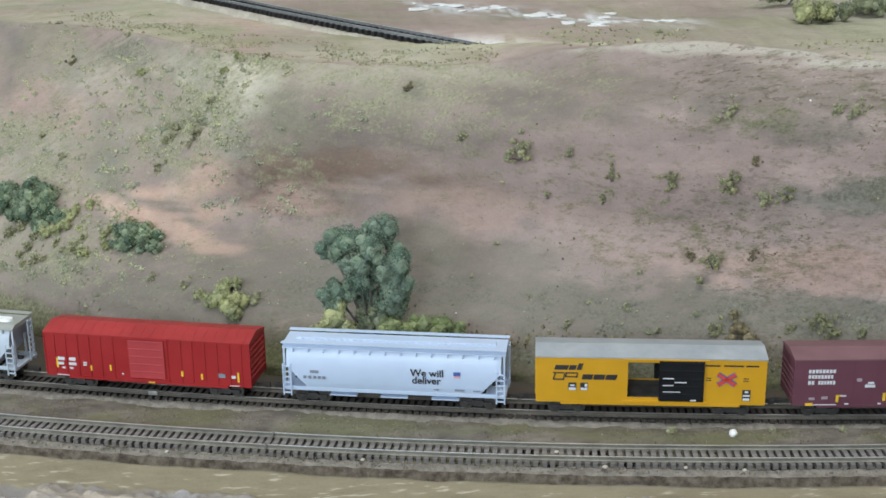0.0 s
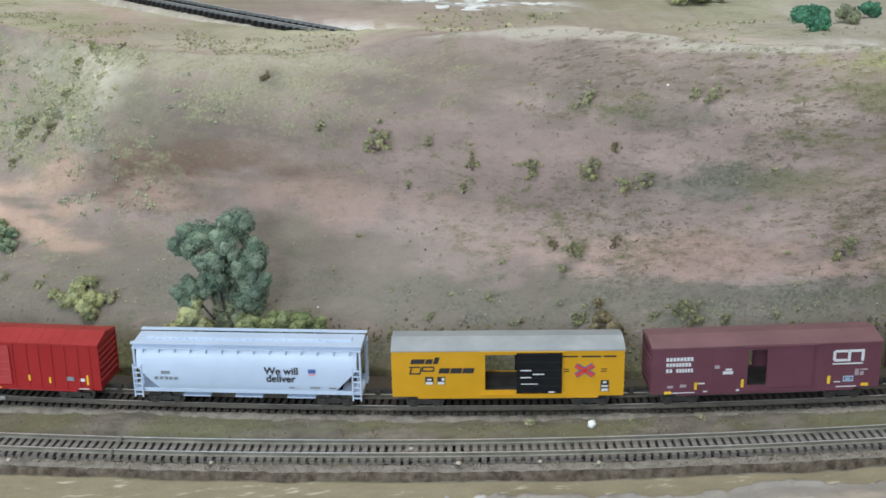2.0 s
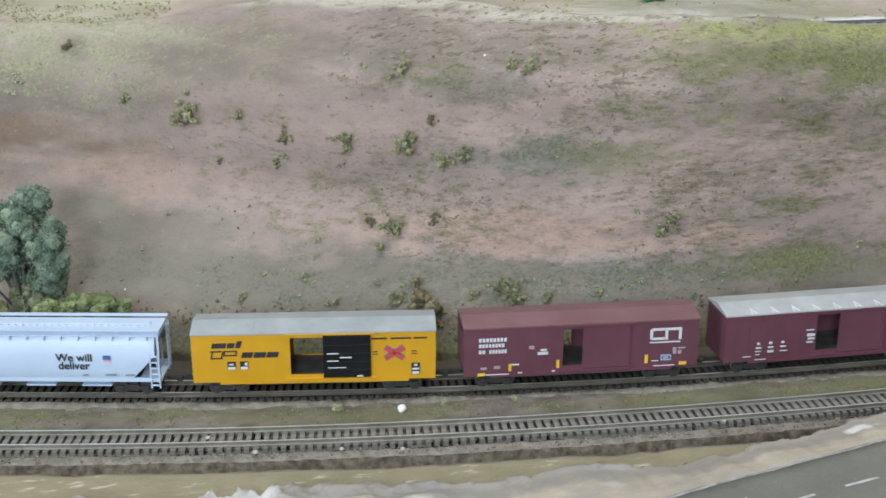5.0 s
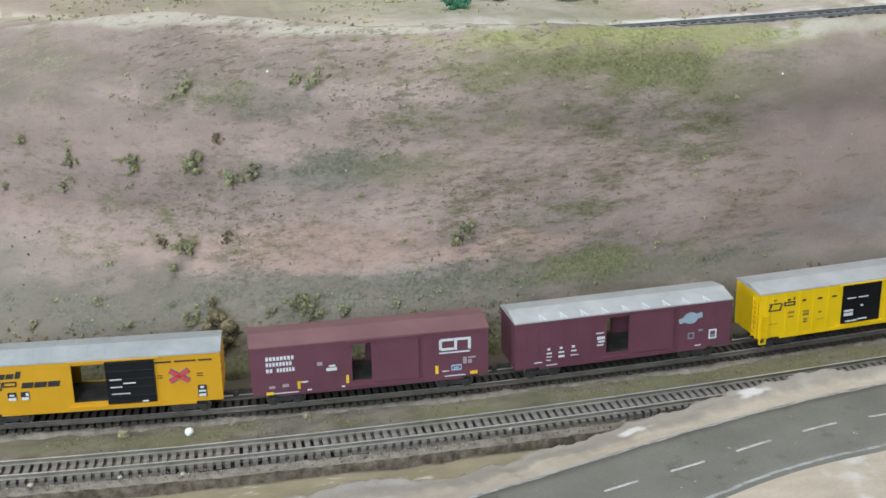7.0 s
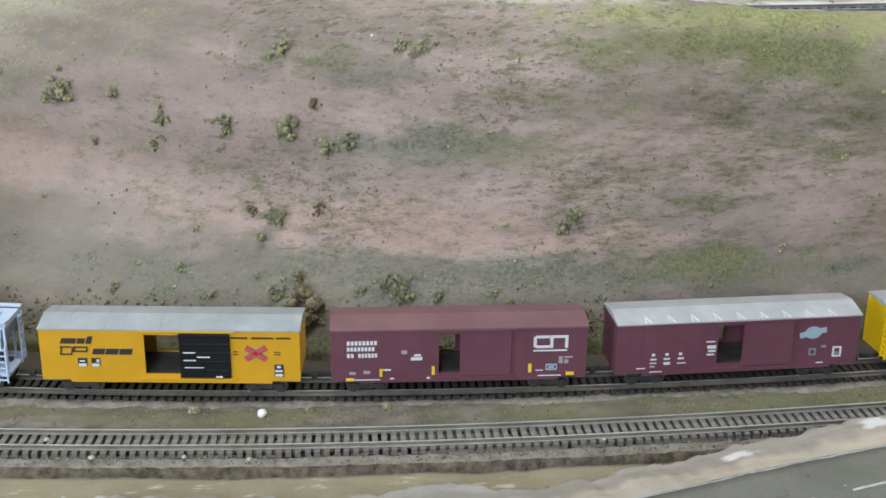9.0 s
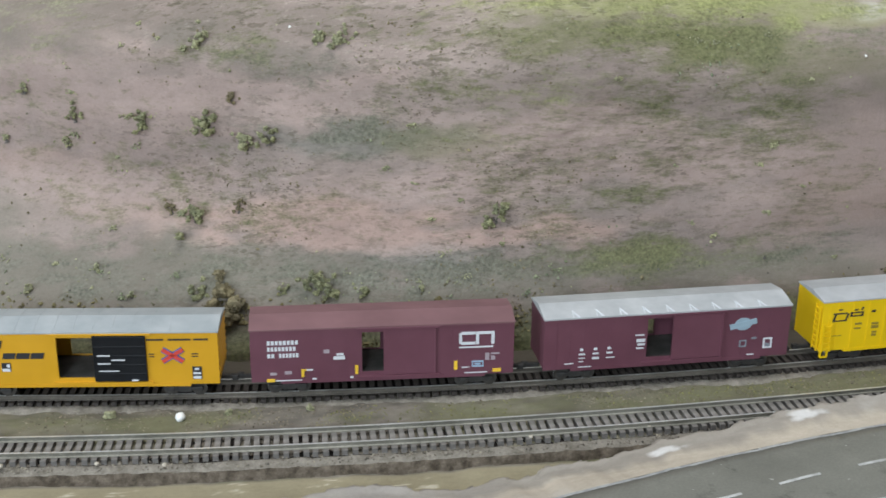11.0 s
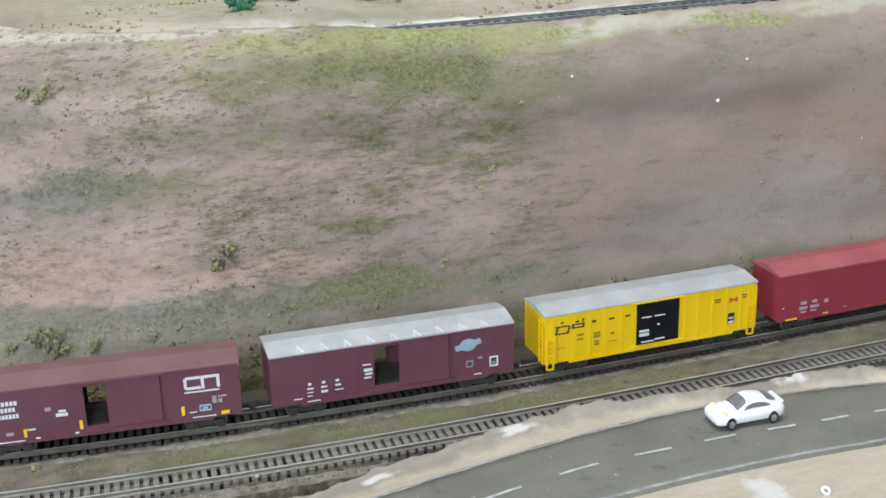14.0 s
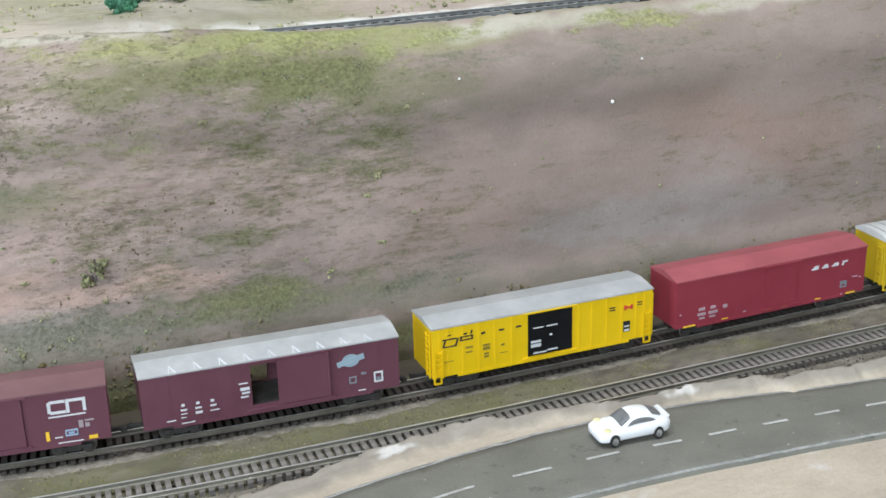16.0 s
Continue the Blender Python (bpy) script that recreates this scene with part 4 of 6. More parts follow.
TREE = ((-0.0936, 0.158, 0.067, 0.0086), (-0.1111, 0.157, 0.0616, 0.0091), (-0.1171, 0.156, 0.0576, 0.0078), (-0.1010, 0.152, 0.0591, 0.0073), (-0.1069, 0.149, 0.0522, 0.0070), (-0.0908, 0.153, 0.0482, 0.0099), (-0.0872, 0.155, 0.0530, 0.0075), (-0.0899, 0.153, 0.0388, 0.0088), (-0.1171, 0.152, 0.0383, 0.0078), (-0.1186, 0.152, 0.0335, 0.0062), (-0.1065, 0.151, 0.0433, 0.0078), (-0.0991, 0.158, 0.0465, 0.0086), (-0.1037, 0.158, 0.0363, 0.0062), (-0.0918, 0.157, 0.0284, 0.0094), (-0.0991, 0.159, 0.0324, 0.0068), (-0.1000, 0.159, 0.0630, 0.0065))
plant("tree", (-0.1015, 0.155, 0.012), TREE, M_TREE, "grey-green foam tree beside the track at the bank", "tree", 620, 0.0007, stems=9)
plant("bush", (-0.095, 0.156, 0.016), ((-0.0999, 0.157, 0.0265, 0.0072), (-0.0905, 0.158, 0.0265, 0.0072), (-0.0955, 0.154, 0.021, 0.0072), (-0.104, 0.154, 0.02, 0.006)), M_DEEP, "dark green foam bush under the tree", "bush", 260)
plant("bush", (-0.116, 0.149, 0.014), ((-0.1187, 0.149, 0.0275, 0.0066), (-0.1254, 0.148, 0.0215, 0.0048), (-0.1125, 0.148, 0.0215, 0.0056), (-0.119, 0.147, 0.019, 0.006), (-0.1155, 0.15, 0.0325, 0.0042)), M_LIME, "yellow-green foam bush at the foot of the tree", "bush", 200, 0.0008)
plant("bush", (-0.076, 0.147, 0.012), ((-0.0927, 0.148, 0.0215, 0.006), (-0.0769, 0.149, 0.0205, 0.0072), (-0.069, 0.149, 0.0205, 0.0075), (-0.0848, 0.148, 0.0195, 0.0066), (-0.0615, 0.148, 0.0175, 0.0055), (-0.0725, 0.147, 0.016, 0.007), (-0.081, 0.147, 0.015, 0.007)), M_GREEN, "low green foam bush behind the train", "bush", 190, 0.0008)


def mound(spots, material, label, density=260, size=0.0009, solid=True):
    """A low bush lying on the bank, from (x, height, radius)."""
    lobes = [(x, float(rough_y(x, z)) - 0.55 * r, z + 0.15 * r, r) for x, z, r in spots]
    x, z, r = spots[0]
    plant("bush", (x, float(rough_y(x, z - 0.3 * r)), z - 0.3 * r), lobes, material, label, "bush", density, size, stems=2, solid=solid)


mound(((-0.2776, 0.0537, 0.0090), (-0.2878, 0.0512, 0.0074), (-0.2674, 0.0549, 0.0072), (-0.2813, 0.0465, 0.0078), (-0.268, 0.0493, 0.0082), (-0.259, 0.0472, 0.0058), (-0.2963, 0.0477, 0.0079), (-0.2941, 0.0537, 0.0066), (-0.272, 0.0432, 0.0058), (-0.2766, 0.0572, 0.0055)), M_SAGE, "large grey-green foam bush on the lower bank")
mound(((-0.2543, 0.0488, 0.0044), (-0.2513, 0.0514, 0.0031), (-0.2615, 0.0425, 0.0042), (-0.2675, 0.0405, 0.004), (-0.2563, 0.0445, 0.004)), M_LIME, "yellow-green foam bush beside the large bush")
mound(((-0.2436, 0.0539, 0.0031), (-0.2428, 0.0552, 0.0022)), M_LIME, "small yellow-green foam tuft on the bank", 160)
mound(((-0.2818, 0.041, 0.0032), (-0.2883, 0.0379, 0.0034), (-0.2899, 0.0371, 0.0026), (-0.2772, 0.0337, 0.0028), (-0.2815, 0.0299, 0.0022), (-0.2744, 0.038, 0.0022), (-0.2728, 0.029, 0.003), (-0.2682, 0.0305, 0.0024), (-0.2607, 0.0371, 0.0022), (-0.2572, 0.0349, 0.0018), (-0.2795, 0.0267, 0.002)), M_DRY, "straggly pale olive foam on the lower bank", 110, 0.0011, False)
mound(((-0.246, 0.0355, 0.0038), (-0.2507, 0.035, 0.0028), (-0.2428, 0.0347, 0.0024), (-0.2457, 0.041, 0.0022), (-0.2481, 0.0439, 0.0018)), M_LIME, "ragged yellow-green foam tuft on the lower bank", 140, 0.001, False)
mound(((-0.2193, 0.0451, 0.006), (-0.2255, 0.0458, 0.0046), (-0.2135, 0.0463, 0.005), (-0.222, 0.0406, 0.0056), (-0.213, 0.0411, 0.0056), (-0.2071, 0.0401, 0.0044), (-0.206, 0.0444, 0.0039), (-0.2280, 0.0402, 0.0034)), M_SAGE, "rounded grey-green foam bush on the bank")
mound(((-0.2325, 0.0394, 0.0034), (-0.2197, 0.0491, 0.0032), (-0.2302, 0.046, 0.003), (-0.2345, 0.0428, 0.0028), (-0.2105, 0.0475, 0.003)), M_LIME, "yellow-green fringe beside the rounded bush", 170, 0.001, False)
mound(((-0.1732, 0.0237, 0.0056), (-0.1705, 0.0278, 0.0046), (-0.1648, 0.0232, 0.0058), (-0.1663, 0.0179, 0.0048), (-0.1774, 0.0227, 0.0042), (-0.183, 0.0244, 0.003), (-0.1648, 0.0291, 0.0034), (-0.169, 0.0205, 0.005)), M_LIME, "bright yellow-green foam bush near the track")
mound(((0.0660, 0.0210, 0.0042), (0.0705, 0.0165, 0.0044), (0.0615, 0.0150, 0.0042), (0.0668, 0.0115, 0.0046), (0.0655, 0.0265, 0.0026)), M_BROWNFOAM, "brown and olive foam brush behind the train")
mound(((-0.1566, 0.023, 0.0025), (-0.1552, 0.025, 0.0016)), M_DRY, "small olive foam tuft near the track", 150)


def shrub(x, z, r, material, label):
    y = float(rough_y(x, z)) - 0.0006
    lobes = []
    for _ in range(7 + int(r * 1800)):
        up = random.gauss(0, 0.5)
        lobes.append((x + (random.gauss(0, 0.42) + 0.25 * up) * r, y - random.uniform(0.0, 0.45) * r, z + up * r, r * random.uniform(0.1, 0.3)))
    plant("shrub", (x, y, z - 0.6 * r), lobes, material, label, "shrub", 240, 0.0006, "shrubs on the bank", 2, True)


DARK, DRYL, GREENL = "dark olive foam shrub clinging to the bank", "dry olive tuft of foam on the bank", "green foam tuft on the bank"
for x, z, r in ((0.0569, 0.0496, 0.0060), (0.0635, 0.0872, 0.005), (0.0381, 0.0862, 0.004), (0.1746, 0.051, 0.0052), (0.0741, 0.0529, 0.0024), (0.0471, 0.0523, 0.0021), (0.0483, 0.0506, 0.0016), (0.0742, 0.0978, 0.0023), (0.0876, 0.0827, 0.0039), (-0.0770, 0.1215, 0.0027), (-0.2649, 0.1114, 0.0028), (-0.147, 0.1303, 0.0018), (0.1018, 0.0231, 0.005)):
    shrub(x, z, 1.15 * r, M_OLIVEFOAM if r > 0.003 else M_BROWNFOAM, DARK)
for x, z, r in ((0.0783, 0.0807, 0.0047), (-0.0283, 0.0974, 0.0062), (-0.0541, 0.1024, 0.0024), (-0.0059, 0.0975, 0.0021), (0.0635, 0.12, 0.0041), (0.1169, 0.1208, 0.0046), (0.1075, 0.1202, 0.0036), (-0.2004, 0.0866, 0.0049), (-0.1859, 0.0901, 0.0048), (-0.1761, 0.1075, 0.0024), (-0.2067, 0.0729, 0.0031), (-0.2077, 0.029, 0.0023), (-0.1917, 0.028, 0.0029), (-0.1844, 0.0255, 0.002), (-0.2244, 0.0341, 0.0015), (-0.2633, 0.0702, 0.0026), (-0.278, 0.0776, 0.0027)):
    shrub(x, z, 1.2 * r, M_DRY, DRYL)
for x, z, r in ((0.0126, 0.0876, 0.0037), (0.0089, 0.0752, 0.0024), (-0.0149, 0.0758, 0.0016), (0.0559, 0.0206, 0.0052), (0.109, 0.0208, 0.0048), (-0.01, 0.0199, 0.0026), (0.0174, 0.0283, 0.0021), (0.0302, 0.0193, 0.0021), (0.1053, 0.023, 0.0050), (0.1222, 0.0209, 0.0035), (0.0905, 0.0216, 0.003), (0.1447, 0.0216, 0.002), (-0.2172, 0.1128, 0.0046), (-0.17, 0.1216, 0.0037), (-0.1609, 0.1295, 0.004), (-0.2295, 0.1282, 0.0028), (-0.2479, 0.0387, 0.004)):
    shrub(x, z, r, M_DRY if r < 0.003 else M_LIME if x < -0.1 else M_OLIVEFOAM, GREENL)

# bushes on the hilltop
for x, y, r, mat, label in ((0.2159, 0.2462, 0.007, M_TEAL, "blue-green foam bush on the hilltop"), (0.2274, 0.283, 0.009, M_TEAL, "blue-green foam bush on the hilltop"), (0.2440, 0.268, 0.008, M_DEEP, "dark green foam bush on the hilltop"), (0.2614, 0.2736, 0.008, M_TEAL, "blue-green foam bush on the hilltop"), (0.2800, 0.2620, 0.008, M_TEAL, "blue-green foam bush on the hilltop"), (0.1915, 0.4256, 0.02, M_DEEP, "dark green foam thicket on the hilltop"), (0.1816, 0.3597, 0.012, M_LIME, "yellow-green foam bush on the hilltop"), (0.2341, 0.3888, 0.016, M_DEEP, "dark green foam thicket on the hilltop"), (0.2, 0.37, 0.012, M_DEEP, "dark green foam thicket on the hilltop")):
    z = float(plateau_z(x, y))
    lobes = [(x + random.uniform(-0.8, 0.8) * r, y + random.uniform(-0.6, 0.6) * r, z + 0.45 * r + random.uniform(0, 0.3) * r, r * random.uniform(0.4, 0.6)) for _ in range(6)]
    plant("bush", (x, y, z), lobes, mat, label, "bush", 130, 0.0011, "bushes on the hilltop", 2)


def scatter(name, n, chance, size, material, label, xr=(-0.31, 0.55), zr=(0.004, 0.128)):
    """Loose crumbs stuck to the bank where chance(x, z) lets them lie."""
    x, z = rng.uniform(*xr, n), rng.uniform(*zr, n)
    z = np.minimum(z, crest_z(x) * 0.99)
    keep = rng.uniform(0, 1, n) < chance(x, z)
    x, z = x[keep], z[keep]
    pts = np.stack([x, rough_y(x, z) - 0.0001, z + 0.0008 * fbm(x, z, 9, 60)], -1)
    ob = new(name, crumbs(name, pts, rng.lognormal(0, 0.35, len(x)) * size, material))
    tagged(ob, label, "turf", kind="stuff")


def clumps(name, n, chance, spread, size, material, label, xr, zr):
    """Small heaps of crumbs stuck to the bank."""
    x, z = rng.uniform(*xr, n), rng.uniform(*zr, n)
    z = np.minimum(z, crest_z(x) * 0.985)
    keep = rng.uniform(0, 1, n) < chance(x, z)
    x, z = x[keep], z[keep]
    count = rng.integers(7, 30, len(x))
    wide = np.repeat(spread * rng.lognormal(0, 0.45, len(x)), count)
    x, z = np.repeat(x, count) + rng.normal(0, 1, len(wide)) * wide, np.repeat(z, count) + rng.normal(0, 0.55, len(wide)) * wide
    pts = np.stack([x, rough_y(x, z) - np.abs(rng.normal(0, 0.35, len(x))) * wide, z + 0.0008 * fbm(x, z, 9, 60)], -1)
    tagged(new(name, crumbs(name, pts, rng.lognormal(0, 0.3, len(x)) * size, material)), label, "turf", kind="stuff")


clumpy = lambda x, z, s: np.clip(2.2 * fbm(x, z, s, 45, 4) - 0.1, 0, 1)
band = lambda x, z: 1.6 * np.exp(-((x - ravine_x(z)) / 0.0065) ** 2) * smooth(0.08, 0.088, z)
slope = lambda x, z: smooth(-0.07, -0.17, x)
clumps("slope_clumps", 2600, lambda x, z: np.clip(2.4 * fbm(x, z, 76, 30, 3), 0, 1) * (0.3 * slope(x, z) + 1.0 * band(x, z)), 0.0011, 0.00045, M_STRAWFOAM, "pale straw-green foam clumps over the slope", (-0.31, -0.05), (0.022, 0.13))
clumps("slope_tufts", 1800, lambda x, z: np.clip(2.4 * fbm(x, z, 77, 30, 3), 0, 1) * (0.2 * slope(x, z) + 1.0 * band(x, z)), 0.0012, 0.0005, M_PALEFOAM, "pale grey-green foam tufts over the slope", (-0.31, -0.05), (0.022, 0.13))
clumps("green_turf", 500, lambda x, z: clumpy(x, z, 73) * (0.2 * band(x, z) + 0.5 * smooth(0.04, 0.02, z) * smooth(0.3, 0.2, x)), 0.0012, 0.0005, M_DEEP, "grey-green foam clumps on the bank", (-0.31, 0.35), (0.008, 0.13))
clumps("bank_tufts", 420, lambda x, z: clumpy(x, z, 78) * 0.5 * smooth(-0.08, 0.02, x) * smooth(0.34, 0.26, x), 0.0010, 0.00042, M_DRY, "sparse olive tufts over the bank", (-0.1, 0.35), (0.02, 0.125))
scatter("turf_crumbs", 9000, lambda x, z: clumpy(x, z, 71) * (0.1 + 0.6 * smooth(-0.06, -0.14, x) + 0.6 * smooth(0.045, 0.02, z) * smooth(0.33, 0.25, x)), 0.0005, M_DRY, "olive foam turf crumbs scattered over the bank")
scatter("soil_crumbs", 16000, lambda x, z: clumpy(x * 0.5, z, 72) * (0.12 + 0.75 * np.exp(-((x - 0.16) / 0.1) ** 2)) * smooth(0.36, 0.26, x), 0.00036, M_BROWNFOAM, "brown soil crumbs scattered over the bank")
scatter("dark_turf", 16000, lambda x, z: clumpy(x, z, 74) * (0.6 * np.exp(-((x - 0.25) / 0.05) ** 2 - ((z - 0.115) / 0.012) ** 2) + 0.5 * np.exp(-((x - 0.235) / 0.05) ** 2 - ((z - 0.03) / 0.01) ** 2) + 0.45 * smooth(0.03, 0.018, z) * smooth(0.2, 0.1, x) + 0.4 * np.exp(-((x - 0.13) / 0.03) ** 2 - ((z - 0.082) / 0.006) ** 2)), 0.0005, M_DEEP, "dark green turf crumbs on the bank")
scatter("foot_brush", 9000, lambda x, z: np.clip(0.3 + 1.4 * fbm(x, z, 82, 60, 3), 0, 1) * smooth(0.02, 0.008, z) * smooth(-0.13, -0.06, x), 0.0007, foam("brown_brush_foam", (0.1, 0.085, 0.045), (0.24, 0.21, 0.115)), "brown and olive brush along the foot of the bank", zr=(0.001, 0.02))
scatter("grey_gravel", 2500, lambda x, z: 0.5 * smooth(0.03, 0.005, z), 0.0004, M_TWIG, "grey gravel crumbs at the foot of the bank")
x = rng.uniform(-0.3, -0.03, 4000)
y = HILL_Y[5](x) + rng.uniform(0.0, 0.09, 4000)
keep = (y < upper_y(x) - 0.016) & (fbm(x, y, 75, 45) > 0.1)
x, y = x[keep], y[keep]
tagged(new("crest_turf", crumbs("crest_turf", np.stack([x, y, plateau_z(x, y) + 0.0004], -1), rng.lognormal(0, 0.4, len(x)) * 0.00042, M_DRY)), "olive turf clumps along the crest", "turf", kind="stuff")
x = rng.uniform(0.0, 0.55, 2600)
y = HILL_Y[5](x) + 0.012 + rng.uniform(0.0, 0.16, 2600)
keep = (np.abs(y - upper_y(x)) > 0.017) & (fbm(x, y, 79, 38) > 0.22)
x, y = x[keep], y[keep]
tagged(new("hilltop_turf", crumbs("hilltop_turf", np.stack([x, y, plateau_z(x, y) + 0.0003], -1), rng.lognormal(0, 0.4, len(x)) * 0.0008, M_DRY)), "straw-coloured turf clumps on the hilltop", "turf", kind="stuff")
for x, z in ((0.3275, 0.1101), (0.4114, 0.1098), (0.3964, 0.0932), (0.0976, 0.1238), (-0.06, 0.0205)):
    y = float(rough_y(x, z))
    bm = bmesh.new()
    bmesh.ops.create_icosphere(bm, subdivisions=1, radius=0.0009 if x > 0.39 and z < 0.1 else 0.0006)
    ob = new("paper_speck", finish(bm, "paper_speck", M_WHITE_CHIP))
    ob.location = (x, y - 0.0003, z)
    tagged(ob, "tiny white speck stuck to the bank", "speck", "specks on the bank")

# crumbs along the roadbeds and between the tracks
for nm, n, seed, size, mat, label in (("track_soil", 9000, 81, 0.0010, foam("earth_crumbs", (0.09, 0.075, 0.055), (0.27, 0.235, 0.185)), "earth-brown crumbs between the two tracks"), ("track_turf", 6000, 83, 0.0011, foam("olive_crumbs", (0.1, 0.1, 0.04), (0.25, 0.24, 0.11)), "olive turf crumbs between the two tracks")):
    x = rng.uniform(-0.34, 0.58, n)
    y = 0.5 * (main_y(x) + near_y(x)) + rng.normal(0, 0.0075, len(x))
    keep = (y - near_y(x) > 0.0125) & (main_y(x) - y > 0.0115) & (fbm(x, y, seed, 40) > (-0.3 if nm == "track_soil" else 0.1))
    x, y = x[keep], y[keep]
    tagged(new(nm, crumbs(nm, np.stack([x, y, front_z(x, y)], -1), rng.uniform(0.15, 0.5, len(x)) * size, mat)), label, "turf", kind="stuff")
x = rng.uniform(-0.32, 0.56, 2600)
side = rng.choice((-1, 1), len(x))
y = near_y(x) - 0.0105 + rng.normal(0, 0.0014, len(x))
tagged(new("ballast_stones", crumbs("ballast_stones", np.stack([x, y, np.full(len(x), -0.0036)], -1), rng.uniform(0.25, 0.6, len(x)) * 0.001, foam("ballast_grit", (0.08, 0.07, 0.06), (0.3, 0.27, 0.23)))), "loose ballast grit along the track edge", "ballast", kind="stuff")


def lump(name, at, r, mat, label, category, squash=0.85, seed=1, ragged=0.12):
    bm = bmesh.new()
    bmesh.ops.create_icosphere(bm, subdivisions=3, radius=r)
    for v in bm.verts:
        v.co *= 1 + ragged * float(fbm(v.co.x / r * 0.7 + seed, v.co.y / r * 0.7 + v.co.z / r * 0.5, seed, 1.3, 2))
        v.co.z *= squash
    ob = new(name, finish(bm, name, mat, True))
    ob.location = at
    return tagged(ob, label, category)


for k, (x, y, r) in enumerate(((-0.0307, 0.0585, 0.0011), (-0.0142, 0.0431, 0.0012), (0.0176, 0.0386, 0.0009), (0.1225, 0.0338, 0.0008), (0.2103, 0.0262, 0.0012), (0.2235, 0.0262, 0.0009), (0.1669, 0.0271, 0.0008), (0.04, 0.0335, 0.0009), (-0.11, 0.062, 0.0009), (-0.19, 0.0795, 0.001))):
    lump("plaster_chip", (x, y, -0.0018), r, M_SAND, "small pale plaster chip lying on the track", "plaster chip", 0.6, k + 21)["group"] = "plaster chips along the track"
lump("foam_bead", (0.0461, 0.0665, -0.0022), 0.0020, M_WHITE_CHIP, "white round foam bead between the tracks", "bead", 0.92)
for x, y, r in ((0.0212, 0.0728, 0.0022), (0.0636, 0.0673, 0.0015), (0.093, 0.064, 0.0016)):
    z = float(front_z(x, y))
    plant("grass_tuft", (x, y, z - 0.0005), [(x, y, z + r * 0.6, r), (x + r * 0.5, y, z + r * 0.3, r * 0.6)], M_DRY, "small pale olive turf clump between the tracks", "grass tuft", 220, 0.0005, "turf clumps between the tracks", 2)
for k, (x, y, r) in enumerate(((-0.0296, 0.476, 0.012), (0.0028, 0.4575, 0.009), (0.025, 0.4301, 0.008), (0.0589, 0.3963, 0.006), (0.0508, 0.3602, 0.007), (0.0904, 0.3773, 0.003), (0.102, 0.3802, 0.0035), (0.0405, 0.4326, 0.006), (0.075, 0.4425, 0.006), (-0.05, 0.455, 0.008), (0.033, 0.372, 0.006))):
    lump("plaster_scrap", (x, y, float(plateau_z(x, y)) + 0.0004), r * 0.85, M_WHITE_CHIP, "white scrap of dry plaster on the hilltop", "plaster", 0.12, k + 3, 0.6)["group"] = "plaster scraps on the hilltop"
for k in range(16):
    x = random.uniform(-0.06, 0.1)
    y = 0.45 - 0.7 * x + random.gauss(0, 0.014)
    lump("plaster_scrap", (x, y, float(plateau_z(x, y)) + 0.0004), random.uniform(0.002, 0.005), M_WHITE_CHIP, "white scrap of dry plaster on the hilltop", "plaster", 0.15, k + 40, 0.6)["group"] = "plaster scraps on the hilltop"
bm = bmesh.new()
sec = [[bm.verts.new(((0.0016 + 0.0007 * math.cos(b)) * math.cos(a), (0.0016 + 0.0007 * math.cos(b)) * math.sin(a), 0.0007 * math.sin(b))) for b in np.linspace(0, 6.2832, 9)[:-1]] for a in np.linspace(0, 6.2832, 21)[:-1]]
for i in range(20):
    for j in range(8):
        bm.faces.new((sec[i][j], sec[(i + 1) % 20][j], sec[(i + 1) % 20][(j + 1) % 8], sec[i][(j + 1) % 8]))
ring = new("plastic_ring", finish(bm, "plastic_ring", M_WHITE_CHIP, True))
ring.matrix_world = pose(0.3266, -0.082, float(front_z(0.3266, -0.082)) + 0.001, 35, 0, 0) @ Matrix.Scale(0.75, 4)
tagged(ring, "small white plastic ring lying on the sand", "ring")
# ---- the freight train ----
W, SILL, EAVE = 0.0103, 0.0068, 0.0274  # half width, sill and eave over the rail
M_BLACK = surface("satin_black", (0.006, 0.0065, 0.008), (0.011, 0.012, 0.014), 45, 0.5, None, 0.00003, 700, specular=0.2)
M_TRUCK = surface("black_plastic", (0.018, 0.017, 0.016), (0.045, 0.042, 0.04), 300, 0.65)
M_WHEEL = surface("blackened_wheel", (0.05, 0.045, 0.04), (0.1, 0.095, 0.09), 400, 0.45, metal=0.5)
M_TREAD = surface("bright_tread", (0.5, 0.5, 0.5), (0.65, 0.65, 0.64), 400, 0.3, metal=0.8)
M_INK_W, M_INK_K = paintwork("white_lettering", (0.62, 0.64, 0.67), 0.5, 0.06), paintwork("black_lettering", (0.025, 0.025, 0.028), 0.5, 0.1)
M_INK_Y, M_INK_R, M_INK_B = paintwork("yellow_lettering", (0.8, 0.5, 0.04), 0.5), paintwork("red_marking", (0.6, 0.06, 0.04), 0.5), paintwork("blue_marking", (0.06, 0.12, 0.35), 0.5)
M_INK_G = paintwork("grey_lettering", (0.2, 0.22, 0.25), 0.5)
M_INSIDE = surface("bare_interior", (0.04, 0.038, 0.035), (0.08, 0.075, 0.07), 150, 0.8)

bm = bmesh.new()
for y in (-0.0058, 0.0058):
    add_box(bm, -0.0068, 0.0068, y - 0.0007, y + 0.0007, 0.0022, 0.0034, 0.0002)
    add_box(bm, -0.0024, 0.0024, y - 0.0008, y + 0.0008, 0.0014, 0.0042, 0.0002)
    for x in (-0.0052, 0.0052):
        add_box(bm, x - 0.0013, x + 0.0013, y - 0.0009, y + 0.0009, 0.0017, 0.0036, 0.0003)
